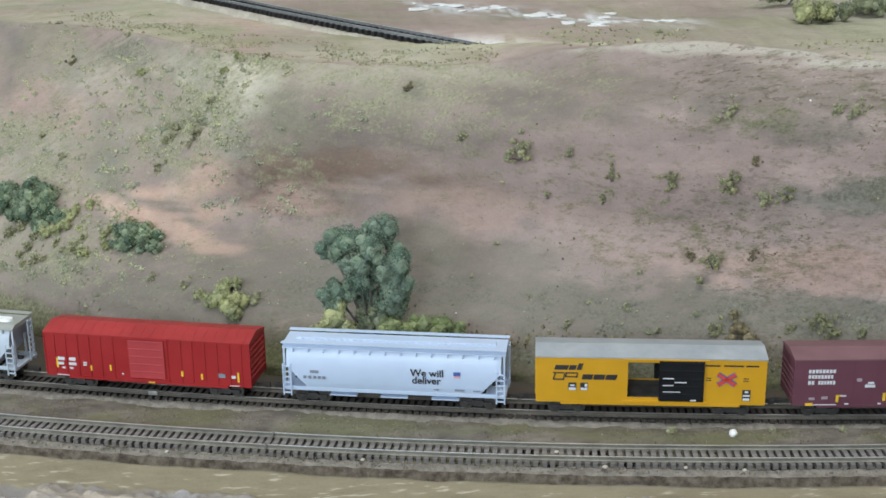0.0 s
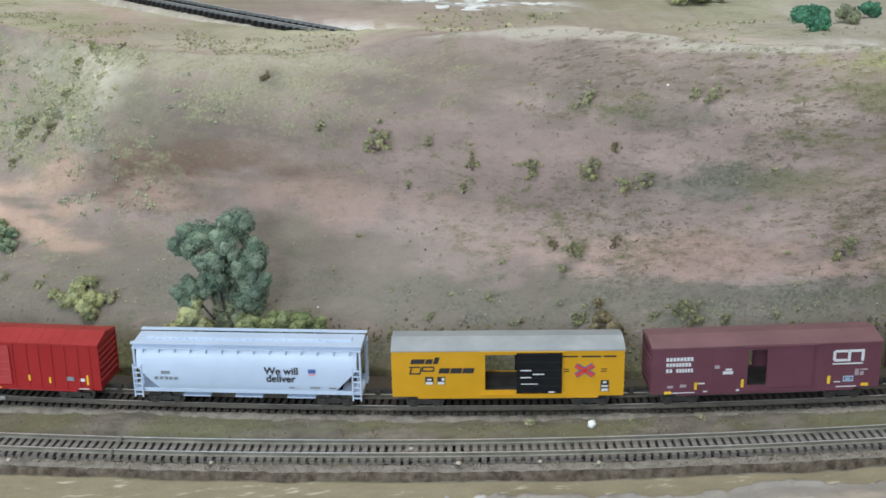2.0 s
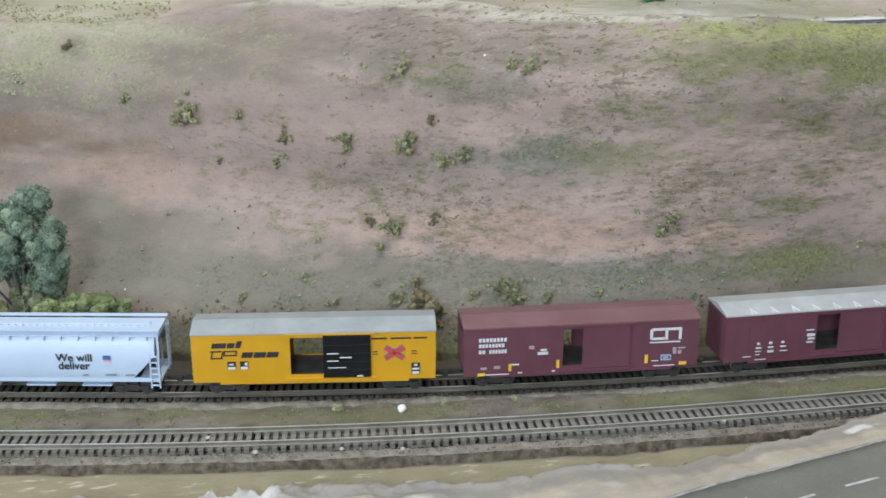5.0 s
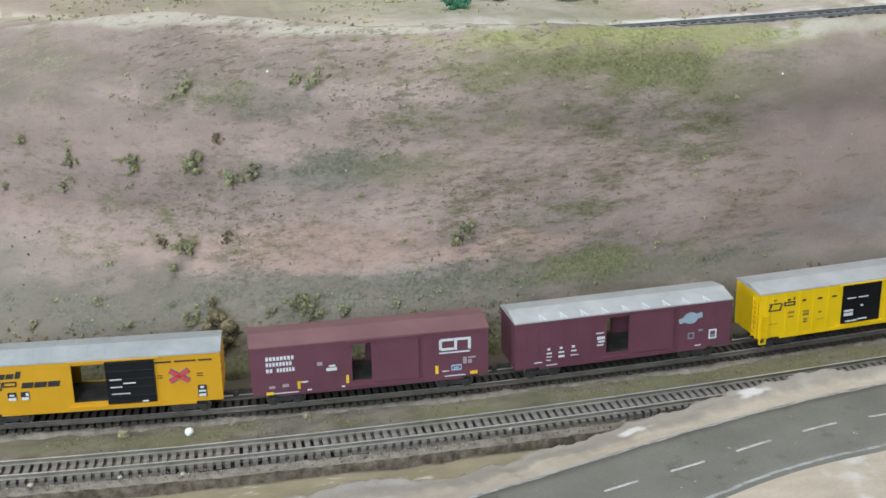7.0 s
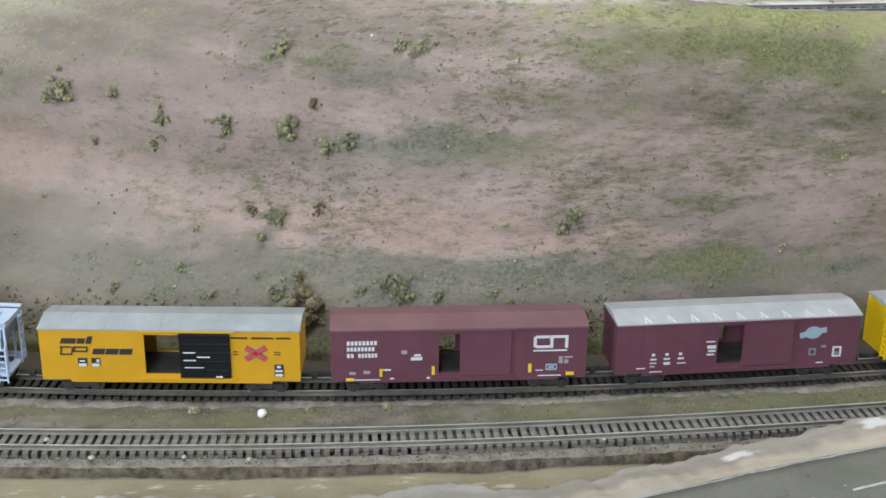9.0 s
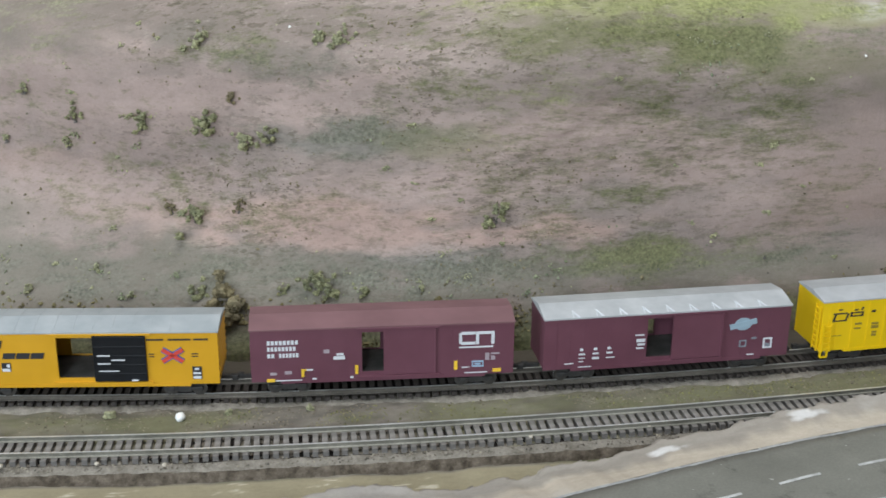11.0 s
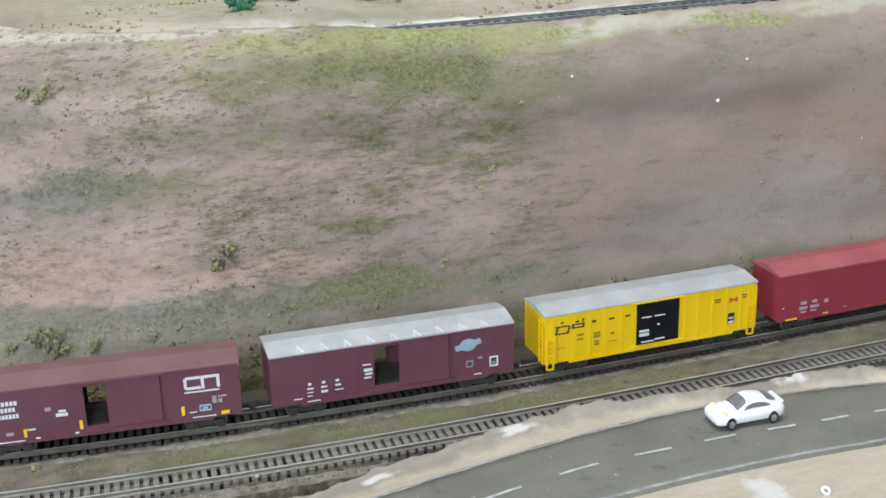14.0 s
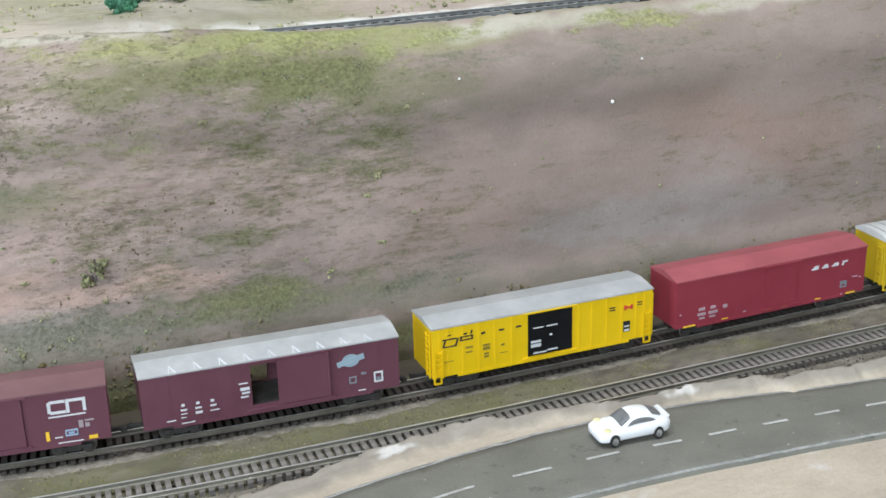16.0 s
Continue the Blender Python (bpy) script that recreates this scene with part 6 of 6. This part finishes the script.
marks("black_lettering", root, M_INK_K, half, [(0.735, 0.8, 0.855, 0.885), (0.815, 0.9, 0.855, 0.885), (0.91, 0.965, 0.855, 0.885), (0.742, 0.762, 0.585, 0.6), (0.742, 0.762, 0.535, 0.55), (0.9, 0.925, 0.585, 0.6), (0.9, 0.925, 0.535, 0.55)], depth=0.0003)
for nm, mat, d, o in (("blue_arrow", M_INK_B, 0.0003, 0.0), ("red_arrow", M_INK_R, 0.0005, 0.0)):
    for s in (-1, 1):
        bm = bmesh.new()
        w = 0.0011 if mat is M_INK_B else 0.0007
        add_box(bm, -0.0044, 0.0044, -d, 0.0001, -w, w)
        bar = part(nm, bm, mat, root, "crossed arrow bar of the logo")
        bar.matrix_local = pose((2 * 0.83 - 1) * half, -W, SILL + 0.565 * (EAVE - SILL), 0, s * 33, 0)

# maroon boxcar with a large white logo
root, half = boxcar(0.0735, "maroon boxcar with white logo and a narrow open doorway", P_MAR, P_MROOF, ribs=(0.26, 0.36, 0.76, 0.84), door=(0.5, 0.698), opening=(0.418, 0.502), roof_peak=0.0017, seams=0, ridged=False, end_ridges=5, ends_ladder=False, proud=0.0005, rib_depth=0.00007, rib_width=0.0004)
bm = bmesh.new()
add_box(bm, (2 * 0.694 - 1) * half, (2 * 0.7 - 1) * half, -W - 0.0009, -W, SILL + 0.001, EAVE - 0.001)
part("door_post", bm, P_MAR, root)
marks("white_logo", root, M_INK_W, half, [(0.796, 0.851, 0.8, 0.85), (0.788, 0.8, 0.625, 0.825), (0.796, 0.851, 0.6, 0.65), (0.853, 0.865, 0.6, 0.85), (0.912, 0.924, 0.6, 0.85), (0.865, 0.912, 0.8, 0.85), (0.788, 0.92, 0.535, 0.56)], "white angular ribbon logo over a thin line", 0.0003)
marks("white_lettering", root, M_INK_W, half, [*bar_row(0.062, 0.182, 0.725, 0.8, 8), *bar_row(0.062, 0.172, 0.605, 0.68, 8), *bar_row(0.062, 0.092, 0.475, 0.55, 2), *bar_row(0.106, 0.182, 0.475, 0.55, 6), (0.31, 0.354, 0.4, 0.46), (0.322, 0.348, 0.48, 0.52), (0.59, 0.607, 0.555, 0.6), (0.57, 0.628, 0.5, 0.51), (0.63, 0.662, 0.32, 0.37), (0.205, 0.232, 0.2, 0.225), (0.09, 0.19, 0.01, 0.025), (0.228, 0.245, 0.02, 0.045), (0.372, 0.385, 0.02, 0.05), (0.81, 0.9, 0.03, 0.045), (0.8, 0.828, 0.14, 0.155)], depth=0.0003)
marks("faded_lettering", root, paintwork("faded_white_lettering", (0.36, 0.3, 0.33)), half, [(0.273, 0.295, 0.53, 0.6), (0.07, 0.095, 0.13, 0.18), (0.125, 0.152, 0.14, 0.2), (0.89, 0.906, 0.28, 0.42), (0.912, 0.928, 0.28, 0.36), (0.912, 0.945, 0.39, 0.42)], depth=0.0002)
marks("yellow_lettering", root, M_INK_Y, half, [(0.1875, 0.199, 0.08, 0.23), (0.2, 0.207, 0.2, 0.23), (0.391, 0.403, 0.1, 0.27), (0.77, 0.783, 0.11, 0.28), (0.057, 0.088, 0.0, 0.055), (0.92, 0.952, 0.04, 0.1)], depth=0.00035)
marks("blue_placard", root, paintwork("pale_blue_placard", (0.3, 0.42, 0.55)), half, loop_frame(0.839, 0.884, 0.15, 0.27, 0.025, 0.004) + [(0.85, 0.872, 0.19, 0.225)], depth=0.0003)

# maroon boxcar with an open doorway
root, half = boxcar(0.181, "maroon boxcar with silver roof and an open doorway", P_MAR, P_SILVER, ribs=(0.05, 0.105, 0.16, 0.22, 0.28, 0.345, 0.8, 0.86, 0.92), door=(0.515, 0.715), opening=(0.413, 0.517), roof_peak=0.0019, seams=0, ridged=False, end_ridges=0, ends_ladder=False, rail_mat=P_MAR, proud=0.0007, rib_depth=0.00008, rib_width=0.0004)
for k in range(9):
    bm = bmesh.new()
    x, z = (2 * (0.125 + k * 0.0945) - 1) * half, EAVE + 0.0006
    apex = (x - 0.0007, -W * 0.6, z + 0.0009)
    for foot, w in ((x - 0.0012, 0.0002), (x + 0.0012, 0.00035)):
        pts = ((foot - w, -W - 0.0003, z), (foot + w, -W - 0.0003, z), (apex[0] + w * 0.7, apex[1], apex[2]), (apex[0] - w * 0.7, apex[1], apex[2]))
        lo, hi = [bm.verts.new(p) for p in pts], [bm.verts.new((p[0], p[1], p[2] + 0.00022)) for p in pts]
        bm.faces.new(hi)
        for a in range(4):
            bm.faces.new((lo[a], lo[(a + 1) % 4], hi[(a + 1) % 4], hi[a]))
    part("roof_mark", bm, M_INK_W, root, "white wedge painted on the roof edge")
bm = bmesh.new()
add_box(bm, (2 * 0.712 - 1) * half, (2 * 0.719 - 1) * half, -W - 0.0012, -W, SILL + 0.001, EAVE - 0.001)
part("door_post", bm, P_MAR, root)
M_INK_PALE = paintwork("pale_blue_marking", (0.3, 0.4, 0.47), 0.5)
bm = bmesh.new()
bmesh.ops.create_cone(bm, cap_ends=True, segments=28, radius1=1.0, radius2=1.0, depth=0.0003)
for v in bm.verts:
    v.co = Vector((v.co.x * 0.0034 + (2 * 0.805 - 1) * half, -W + v.co.z, SILL + 0.69 * (EAVE - SILL) + v.co.y * 0.0026))
part("round_logo", bm, M_INK_PALE, root, "pale blue round logo with a slanted bar")
bm = bmesh.new()
add_box(bm, -0.0054, 0.0054, -0.0003, 0.0001, -0.0011, 0.0011)
part("logo_bar", bm, M_INK_PALE, root).matrix_local = pose((2 * 0.805 - 1) * half, -W, SILL + 0.69 * (EAVE - SILL), 0, -12, 0)
marks("white_lettering", root, M_INK_W, half, [(0.145, 0.157, 0.355, 0.4), (0.2, 0.213, 0.355, 0.4), (0.255, 0.268, 0.355, 0.4), (0.14, 0.165, 0.27, 0.3), (0.195, 0.22, 0.27, 0.3), (0.252, 0.276, 0.27, 0.3), (0.14, 0.165, 0.2, 0.215), (0.195, 0.222, 0.17, 0.215), (0.25, 0.285, 0.18, 0.195), (0.14, 0.16, 0.13, 0.145), (0.085, 0.12, 0.1, 0.115), (0.14, 0.19, 0.02, 0.035), (0.365, 0.4, 0.59, 0.61), (0.37, 0.405, 0.46, 0.52), (0.375, 0.405, 0.39, 0.43), (0.37, 0.4, 0.32, 0.35), (0.6, 0.655, 0.56, 0.57), (0.62, 0.635, 0.48, 0.49), (0.83, 0.86, 0.05, 0.065), (0.53, 0.545, 0.36, 0.37), (0.53, 0.534, 0.29, 0.44)] + loop_frame(0.895, 0.932, 0.17, 0.38, 0.03), depth=0.0003)
marks("grey_lettering", root, M_INK_G, half, loop_frame(0.795, 0.825, 0.22, 0.36, 0.025) + [(0.845, 0.865, 0.37, 0.41), (0.905, 0.922, 0.2, 0.27)], depth=0.0003)

# lemon yellow boxcar with outside posts
root, half = boxcar(0.2910, "lemon yellow boxcar with outside posts and black door", P_LEM, P_SILVER, ribs=(0.035, 0.07, 0.135, 0.205, 0.275, 0.35, 0.655, 0.715, 0.785, 0.855, 0.925, 0.965), door=(0.42, 0.62), door_mat=M_BLACK, ridged=False, roof_peak=0.0014, seams=0, end_ridges=0, rib_depth=0.0002, rib_width=0.0009, proud=0.0004)
marks("black_logo", root, M_INK_K, half, [(0.066, 0.082, 0.83, 0.85), (0.135, 0.15, 0.8, 0.83), (0.165, 0.171, 0.8, 0.86), (0.212, 0.228, 0.74, 0.78), (0.29, 0.312, 0.74, 0.77), (0.365, 0.388, 0.74, 0.77)] + loop_frame(0.045, 0.105, 0.6, 0.77, 0.022, 0.006) + loop_frame(0.12, 0.175, 0.68, 0.77, 0.022, 0.006), "black outlined block logo", 0.0004, 0.35)
marks("brown_lettering", root, paintwork("brown_lettering", (0.26, 0.19, 0.03)), half, [(0.145, 0.175, 0.5, 0.54), (0.145, 0.172, 0.41, 0.44), (0.22, 0.25, 0.48, 0.52), (0.22, 0.25, 0.4, 0.46), (0.225, 0.245, 0.3, 0.34), (0.225, 0.245, 0.24, 0.28), (0.3, 0.315, 0.42, 0.46), (0.29, 0.33, 0.27, 0.28), (0.05, 0.09, 0.3, 0.31), (0.88, 0.89, 0.25, 0.35)], "", 0.0003)
marks("black_lettering", root, M_INK_K, half, [(0.795, 0.822, 0.75, 0.77), (0.795, 0.822, 0.7, 0.715), (0.925, 0.95, 0.77, 0.79), (0.925, 0.95, 0.72, 0.735), (0.862, 0.893, 0.2, 0.42)], depth=0.0003)
marks("red_arrow", root, M_INK_R, half, [(0.865, 0.875, 0.66, 0.76), (0.895, 0.905, 0.66, 0.76), (0.873, 0.897, 0.69, 0.73)], "small crossed logo", 0.0003)
marks("white_lettering", root, M_INK_W, half, [(0.865, 0.89, 0.21, 0.25), (0.865, 0.89, 0.3, 0.33)], depth=0.0004)
marks("white_lettering", root, M_INK_W, half, [(0.44, 0.485, 0.66, 0.675), (0.5, 0.55, 0.66, 0.675), (0.515, 0.525, 0.46, 0.49), (0.43, 0.475, 0.36, 0.4), (0.43, 0.475, 0.27, 0.33), (0.44, 0.5, 0.13, 0.15), (0.505, 0.55, 0.15, 0.17)], depth=0.0003, y=-W - 0.0009)

# oxide red boxcar
root, half = boxcar(0.3995, "plain oxide red boxcar with rounded roof edges", P_OX, P_OXROOF, ribs=(), door=(0.46, 0.62), roof_peak=0.0021, seams=0, ridged=False, end_ridges=0, barrel=False, ends_ladder=False, proud=0.0004)
marks("white_logo", root, M_INK_W, half, [(0.7, 0.735, 0.7, 0.73), (0.71, 0.735, 0.73, 0.78), (0.755, 0.79, 0.7, 0.73), (0.765, 0.785, 0.73, 0.78), (0.81, 0.845, 0.7, 0.73), (0.82, 0.845, 0.73, 0.77), (0.865, 0.875, 0.69, 0.78), (0.875, 0.895, 0.75, 0.78)], "row of white slanted blocks", 0.0003, 0.35)
marks("white_lettering", root, paintwork("dull_white_lettering", (0.42, 0.3, 0.34)), half, [(0.115, 0.145, 0.31, 0.37), (0.175, 0.2, 0.31, 0.37), (0.11, 0.15, 0.2, 0.26), (0.165, 0.21, 0.2, 0.26), (0.118, 0.145, 0.12, 0.16), (0.17, 0.2, 0.12, 0.16), (0.24, 0.26, 0.27, 0.34), (0.345, 0.36, 0.08, 0.1), (0.495, 0.54, 0.83, 0.92), (0.51, 0.53, 0.5, 0.56), (0.495, 0.505, 0.35, 0.37), (0.53, 0.545, 0.34, 0.37), (0.02, 0.028, 0.28, 0.31), (0.97, 0.978, 0.32, 0.35), (0.93, 0.96, 0.36, 0.38), (0.87, 0.88, 0.01, 0.03)], depth=0.0003)
marks("grey_lettering", root, M_INK_G, half, loop_frame(0.865, 0.9, 0.17, 0.32, 0.03) + [(0.87, 0.895, 0.24, 0.3)], depth=0.0003)
marks("yellow_lettering", root, M_INK_Y, half, [(0.04, 0.1, 0.0, 0.03), (0.235, 0.265, 0.01, 0.035), (0.46, 0.495, 0.01, 0.035), (0.55, 0.58, 0.01, 0.035), (0.73, 0.76, 0.01, 0.035), (0.9, 0.95, 0.0, 0.03)], depth=0.0003)

# golden yellow boxcar with a white ribbed roof
root, half = boxcar(0.5075, "golden yellow boxcar with white ribbed roof and black door", P_YEL2, P_ROOFWHITE, ribs=(), door=(0.40, 0.60), door_mat=M_BLACK, roof_peak=0.0026, seams=17, seam_mat=M_INK_G, end_ridges=0, barrel=True, proud=0.0004)
marks("black_logo", root, M_INK_G, half, [(0.075, 0.09, 0.84, 0.86), (0.14, 0.155, 0.8, 0.83), (0.19, 0.196, 0.8, 0.86), (0.235, 0.255, 0.72, 0.76), (0.295, 0.318, 0.72, 0.75), (0.36, 0.38, 0.72, 0.75)] + loop_frame(0.07, 0.125, 0.62, 0.77, 0.018, 0.005) + loop_frame(0.14, 0.195, 0.68, 0.77, 0.018, 0.005), "dark outlined block logo", 0.0003, 0.3)
marks("grey_lettering", root, M_INK_G, half, [(0.12, 0.145, 0.45, 0.5), (0.165, 0.19, 0.45, 0.5), (0.12, 0.145, 0.36, 0.4), (0.165, 0.187, 0.36, 0.4), (0.122, 0.138, 0.22, 0.26), (0.165, 0.18, 0.22, 0.26), (0.72, 0.75, 0.69, 0.73), (0.825, 0.85, 0.69, 0.73), (0.81, 0.835, 0.32, 0.37)], depth=0.0003)
marks("red_arrow", root, M_INK_R, half, [(0.775, 0.785, 0.63, 0.77), (0.8, 0.81, 0.63, 0.77), (0.783, 0.803, 0.68, 0.72)], "small crossed logo", 0.0003)
marks("white_lettering", root, M_INK_W, half, [(0.475, 0.51, 0.62, 0.635), (0.46, 0.53, 0.46, 0.48), (0.49, 0.505, 0.4, 0.44), (0.41, 0.455, 0.36, 0.4)], depth=0.0003, y=-W - 0.0008)

# ---- white toy coupe on the road ----
CAR = thing("toy_car", pose(0.3283, -0.0318, ROAD_Z + 0.0006, 0, 0, 177.5) @ Matrix.Diagonal((0.93, 1.06, 1.16, 1)), "white toy coupe parked on the model road", "car")
M_CARPAINT = paintwork("white_car_paint", (0.8, 0.81, 0.84), 0.25, 0.02)
M_GLASS = surface("grey_toy_glass", (0.12, 0.125, 0.13), (0.18, 0.185, 0.19), 200, 0.4)
L, HW = 0.0142, 0.0058
stations = ((-1.0, 0.62, 0.0024, 0.0040), (-0.97, 0.80, 0.0014, 0.0052), (-0.85, 0.95, 0.0011, 0.0060), (-0.55, 1.0, 0.0010, 0.0060), (-0.1, 0.98, 0.0010, 0.0056), (0.3, 0.97, 0.0010, 0.0053), (0.6, 0.98, 0.0010, 0.0052), (0.85, 0.96, 0.0011, 0.0049), (0.96, 0.86, 0.0013, 0.0044), (1.0, 0.66, 0.0019, 0.0037))


def loft(bm, rings):
    vs = [[bm.verts.new(p) for p in ring] for ring in rings]
    n = len(vs[0])
    for a, b in zip(vs, vs[1:]):
        for i in range(n):
            bm.faces.new((a[i], a[(i + 1) % n], b[(i + 1) % n], b[i]))
    bm.faces.new(vs[0])
    bm.faces.new(vs[-1][::-1])


def section(x, w, z0, z1, power=0.55, n=20):
    out = []
    for k in range(n):
        u = 6.2832 * k / n
        c, s = math.cos(u), math.sin(u)
        out.append((x, math.copysign(abs(c) ** power, c) * w, 0.5 * (z0 + z1) + math.copysign(abs(s) ** power, s) * 0.5 * (z1 - z0)))
    return out


bm = bmesh.new()
loft(bm, [section(f * L, w * HW, z0, z1) for f, w, z0, z1 in stations])
body = part("body", bm, M_CARPAINT, CAR, shade_smooth=True)
cab_w = lerp_nodes((-0.93, -0.7, -0.4, -0.1, 0.15, 0.35, 0.5), (0.60, 0.74, 0.80, 0.82, 0.82, 0.82, 0.80))
cab_z = lerp_nodes((-0.93, -0.7, -0.45, -0.2, 0.0, 0.14, 0.3, 0.5), (0.0056, 0.0068, 0.0080, 0.0085, 0.0085, 0.0080, 0.0068, 0.0051))


def cab_point(f, a, out=0.0):
    """The cabin's skin at f along the car and the angle a over the roof."""
    c, s = math.cos(a), math.sin(a)
    w, z = float(cab_w(f)) * HW + out, float(cab_z(f)) + out
    return (f * L, math.copysign(abs(c) ** 0.62, c) * w, 0.0038 + abs(s) ** 0.75 * (z - 0.0038))


def cab_patch(fs, spans, out):
    bm = bmesh.new()
    hi = [[bm.verts.new(cab_point(f, math.radians(a0 + (a1 - a0) * k / 12), out)) for k in range(13)] for f, (a0, a1) in zip(fs, spans)]
    for a, b in zip(hi, hi[1:]):
        for k in range(12):
            bm.faces.new((a[k], a[k + 1], b[k + 1], b[k]))
    rim = [e for e in bm.edges if e.is_boundary]
    low = bmesh.ops.extrude_edge_only(bm, edges=rim)["geom"]
    for v in low:
        if isinstance(v, bmesh.types.BMVert):
            v.co = Vector((v.co.x, v.co.y * 0.94, v.co.z - 0.0002))
    return bm


part("roof", cab_patch(np.linspace(-0.93, 0.5, 30), [(0, 180)] * 30, 0.0), M_CARPAINT, CAR, shade_smooth=True)
part("windscreen", cab_patch((0.13, 0.16, 0.22, 0.3, 0.38, 0.41), ((56, 124), (50, 130), (47, 133), (44, 136), (42, 138), (47, 133)), 0.00012), M_GLASS, CAR, "grey tinted glass", True)
part("rear_window", cab_patch((-0.76, -0.73, -0.65, -0.55, -0.49, -0.46), ((62, 118), (54, 126), (52, 128), (52, 128), (54, 126), (60, 120)), 0.00012), M_GLASS, CAR, "grey tinted glass", True)
for s in (-1, 1):
    spans = [(21, 23), (19, 31), (18, 36), (18, 38), (18, 38), (18, 36), (18, 30), (18, 21)]
    fs = (-0.56, -0.48, -0.38, -0.22, -0.05, 0.08, 0.17, 0.24)
    part("side_window", cab_patch(fs, spans if s > 0 else [(180 - a, 180 - b) for a, b in spans], 0.00012), M_GLASS, CAR, "grey tinted glass", True)
    bm = bmesh.new()
    bmesh.ops.create_uvsphere(bm, u_segments=12, v_segments=8, radius=0.0011)
    for v in bm.verts:
        v.co = Vector((v.co.x * 1.3 + 0.76 * L, v.co.y * 1.2 + s * HW * 0.66, v.co.z * 0.3 + 0.0049))
    part("headlight", bm, paintwork("yellow_headlight", (0.78, 0.76, 0.42), 0.3), CAR, "yellow headlight", True)
bm = bmesh.new()
add_box(bm, -0.98 * L, -0.88 * L, -HW * 0.68, HW * 0.68, 0.0057, 0.0061, 0.0002)
for s in (-1, 1):
    add_box(bm, -0.95 * L, -0.88 * L, s * HW * 0.6 - 0.0004, s * HW * 0.6 + 0.0004, 0.0050, 0.0059)
part("rear_spoiler", bm, M_CARPAINT, CAR)
M_TYRE, M_RIM = surface("black_tyre", (0.015, 0.015, 0.015), (0.03, 0.03, 0.03), 400, 0.7), surface("grey_rim", (0.2, 0.2, 0.2), (0.5, 0.5, 0.5), 900, 0.35, metal=0.6)
for f in (-0.6, 0.62):
    for s in (-1, 1):
        bm = bmesh.new()
        bmesh.ops.create_cone(bm, cap_ends=True, segments=20, radius1=0.0020, radius2=0.0020, depth=0.0022)
        bmesh.ops.bevel(bm, geom=[e for e in bm.edges if abs(e.verts[0].co.z - e.verts[1].co.z) < 1e-6], offset=0.0003, segments=2, affect="EDGES")
        tyre = part("wheel", bm, M_TYRE, CAR, "black tyre")
        tyre.matrix_local = pose(f * L, s * HW * 0.86, 0.0020, 90, 0, 0)
        bm = bmesh.new()
        bmesh.ops.create_cone(bm, cap_ends=True, segments=16, radius1=0.0012, radius2=0.0012, depth=0.0004, matrix=Matrix.Translation((0, 0, -s * 0.0010)))
        part("rim", bm, M_RIM, tyre)
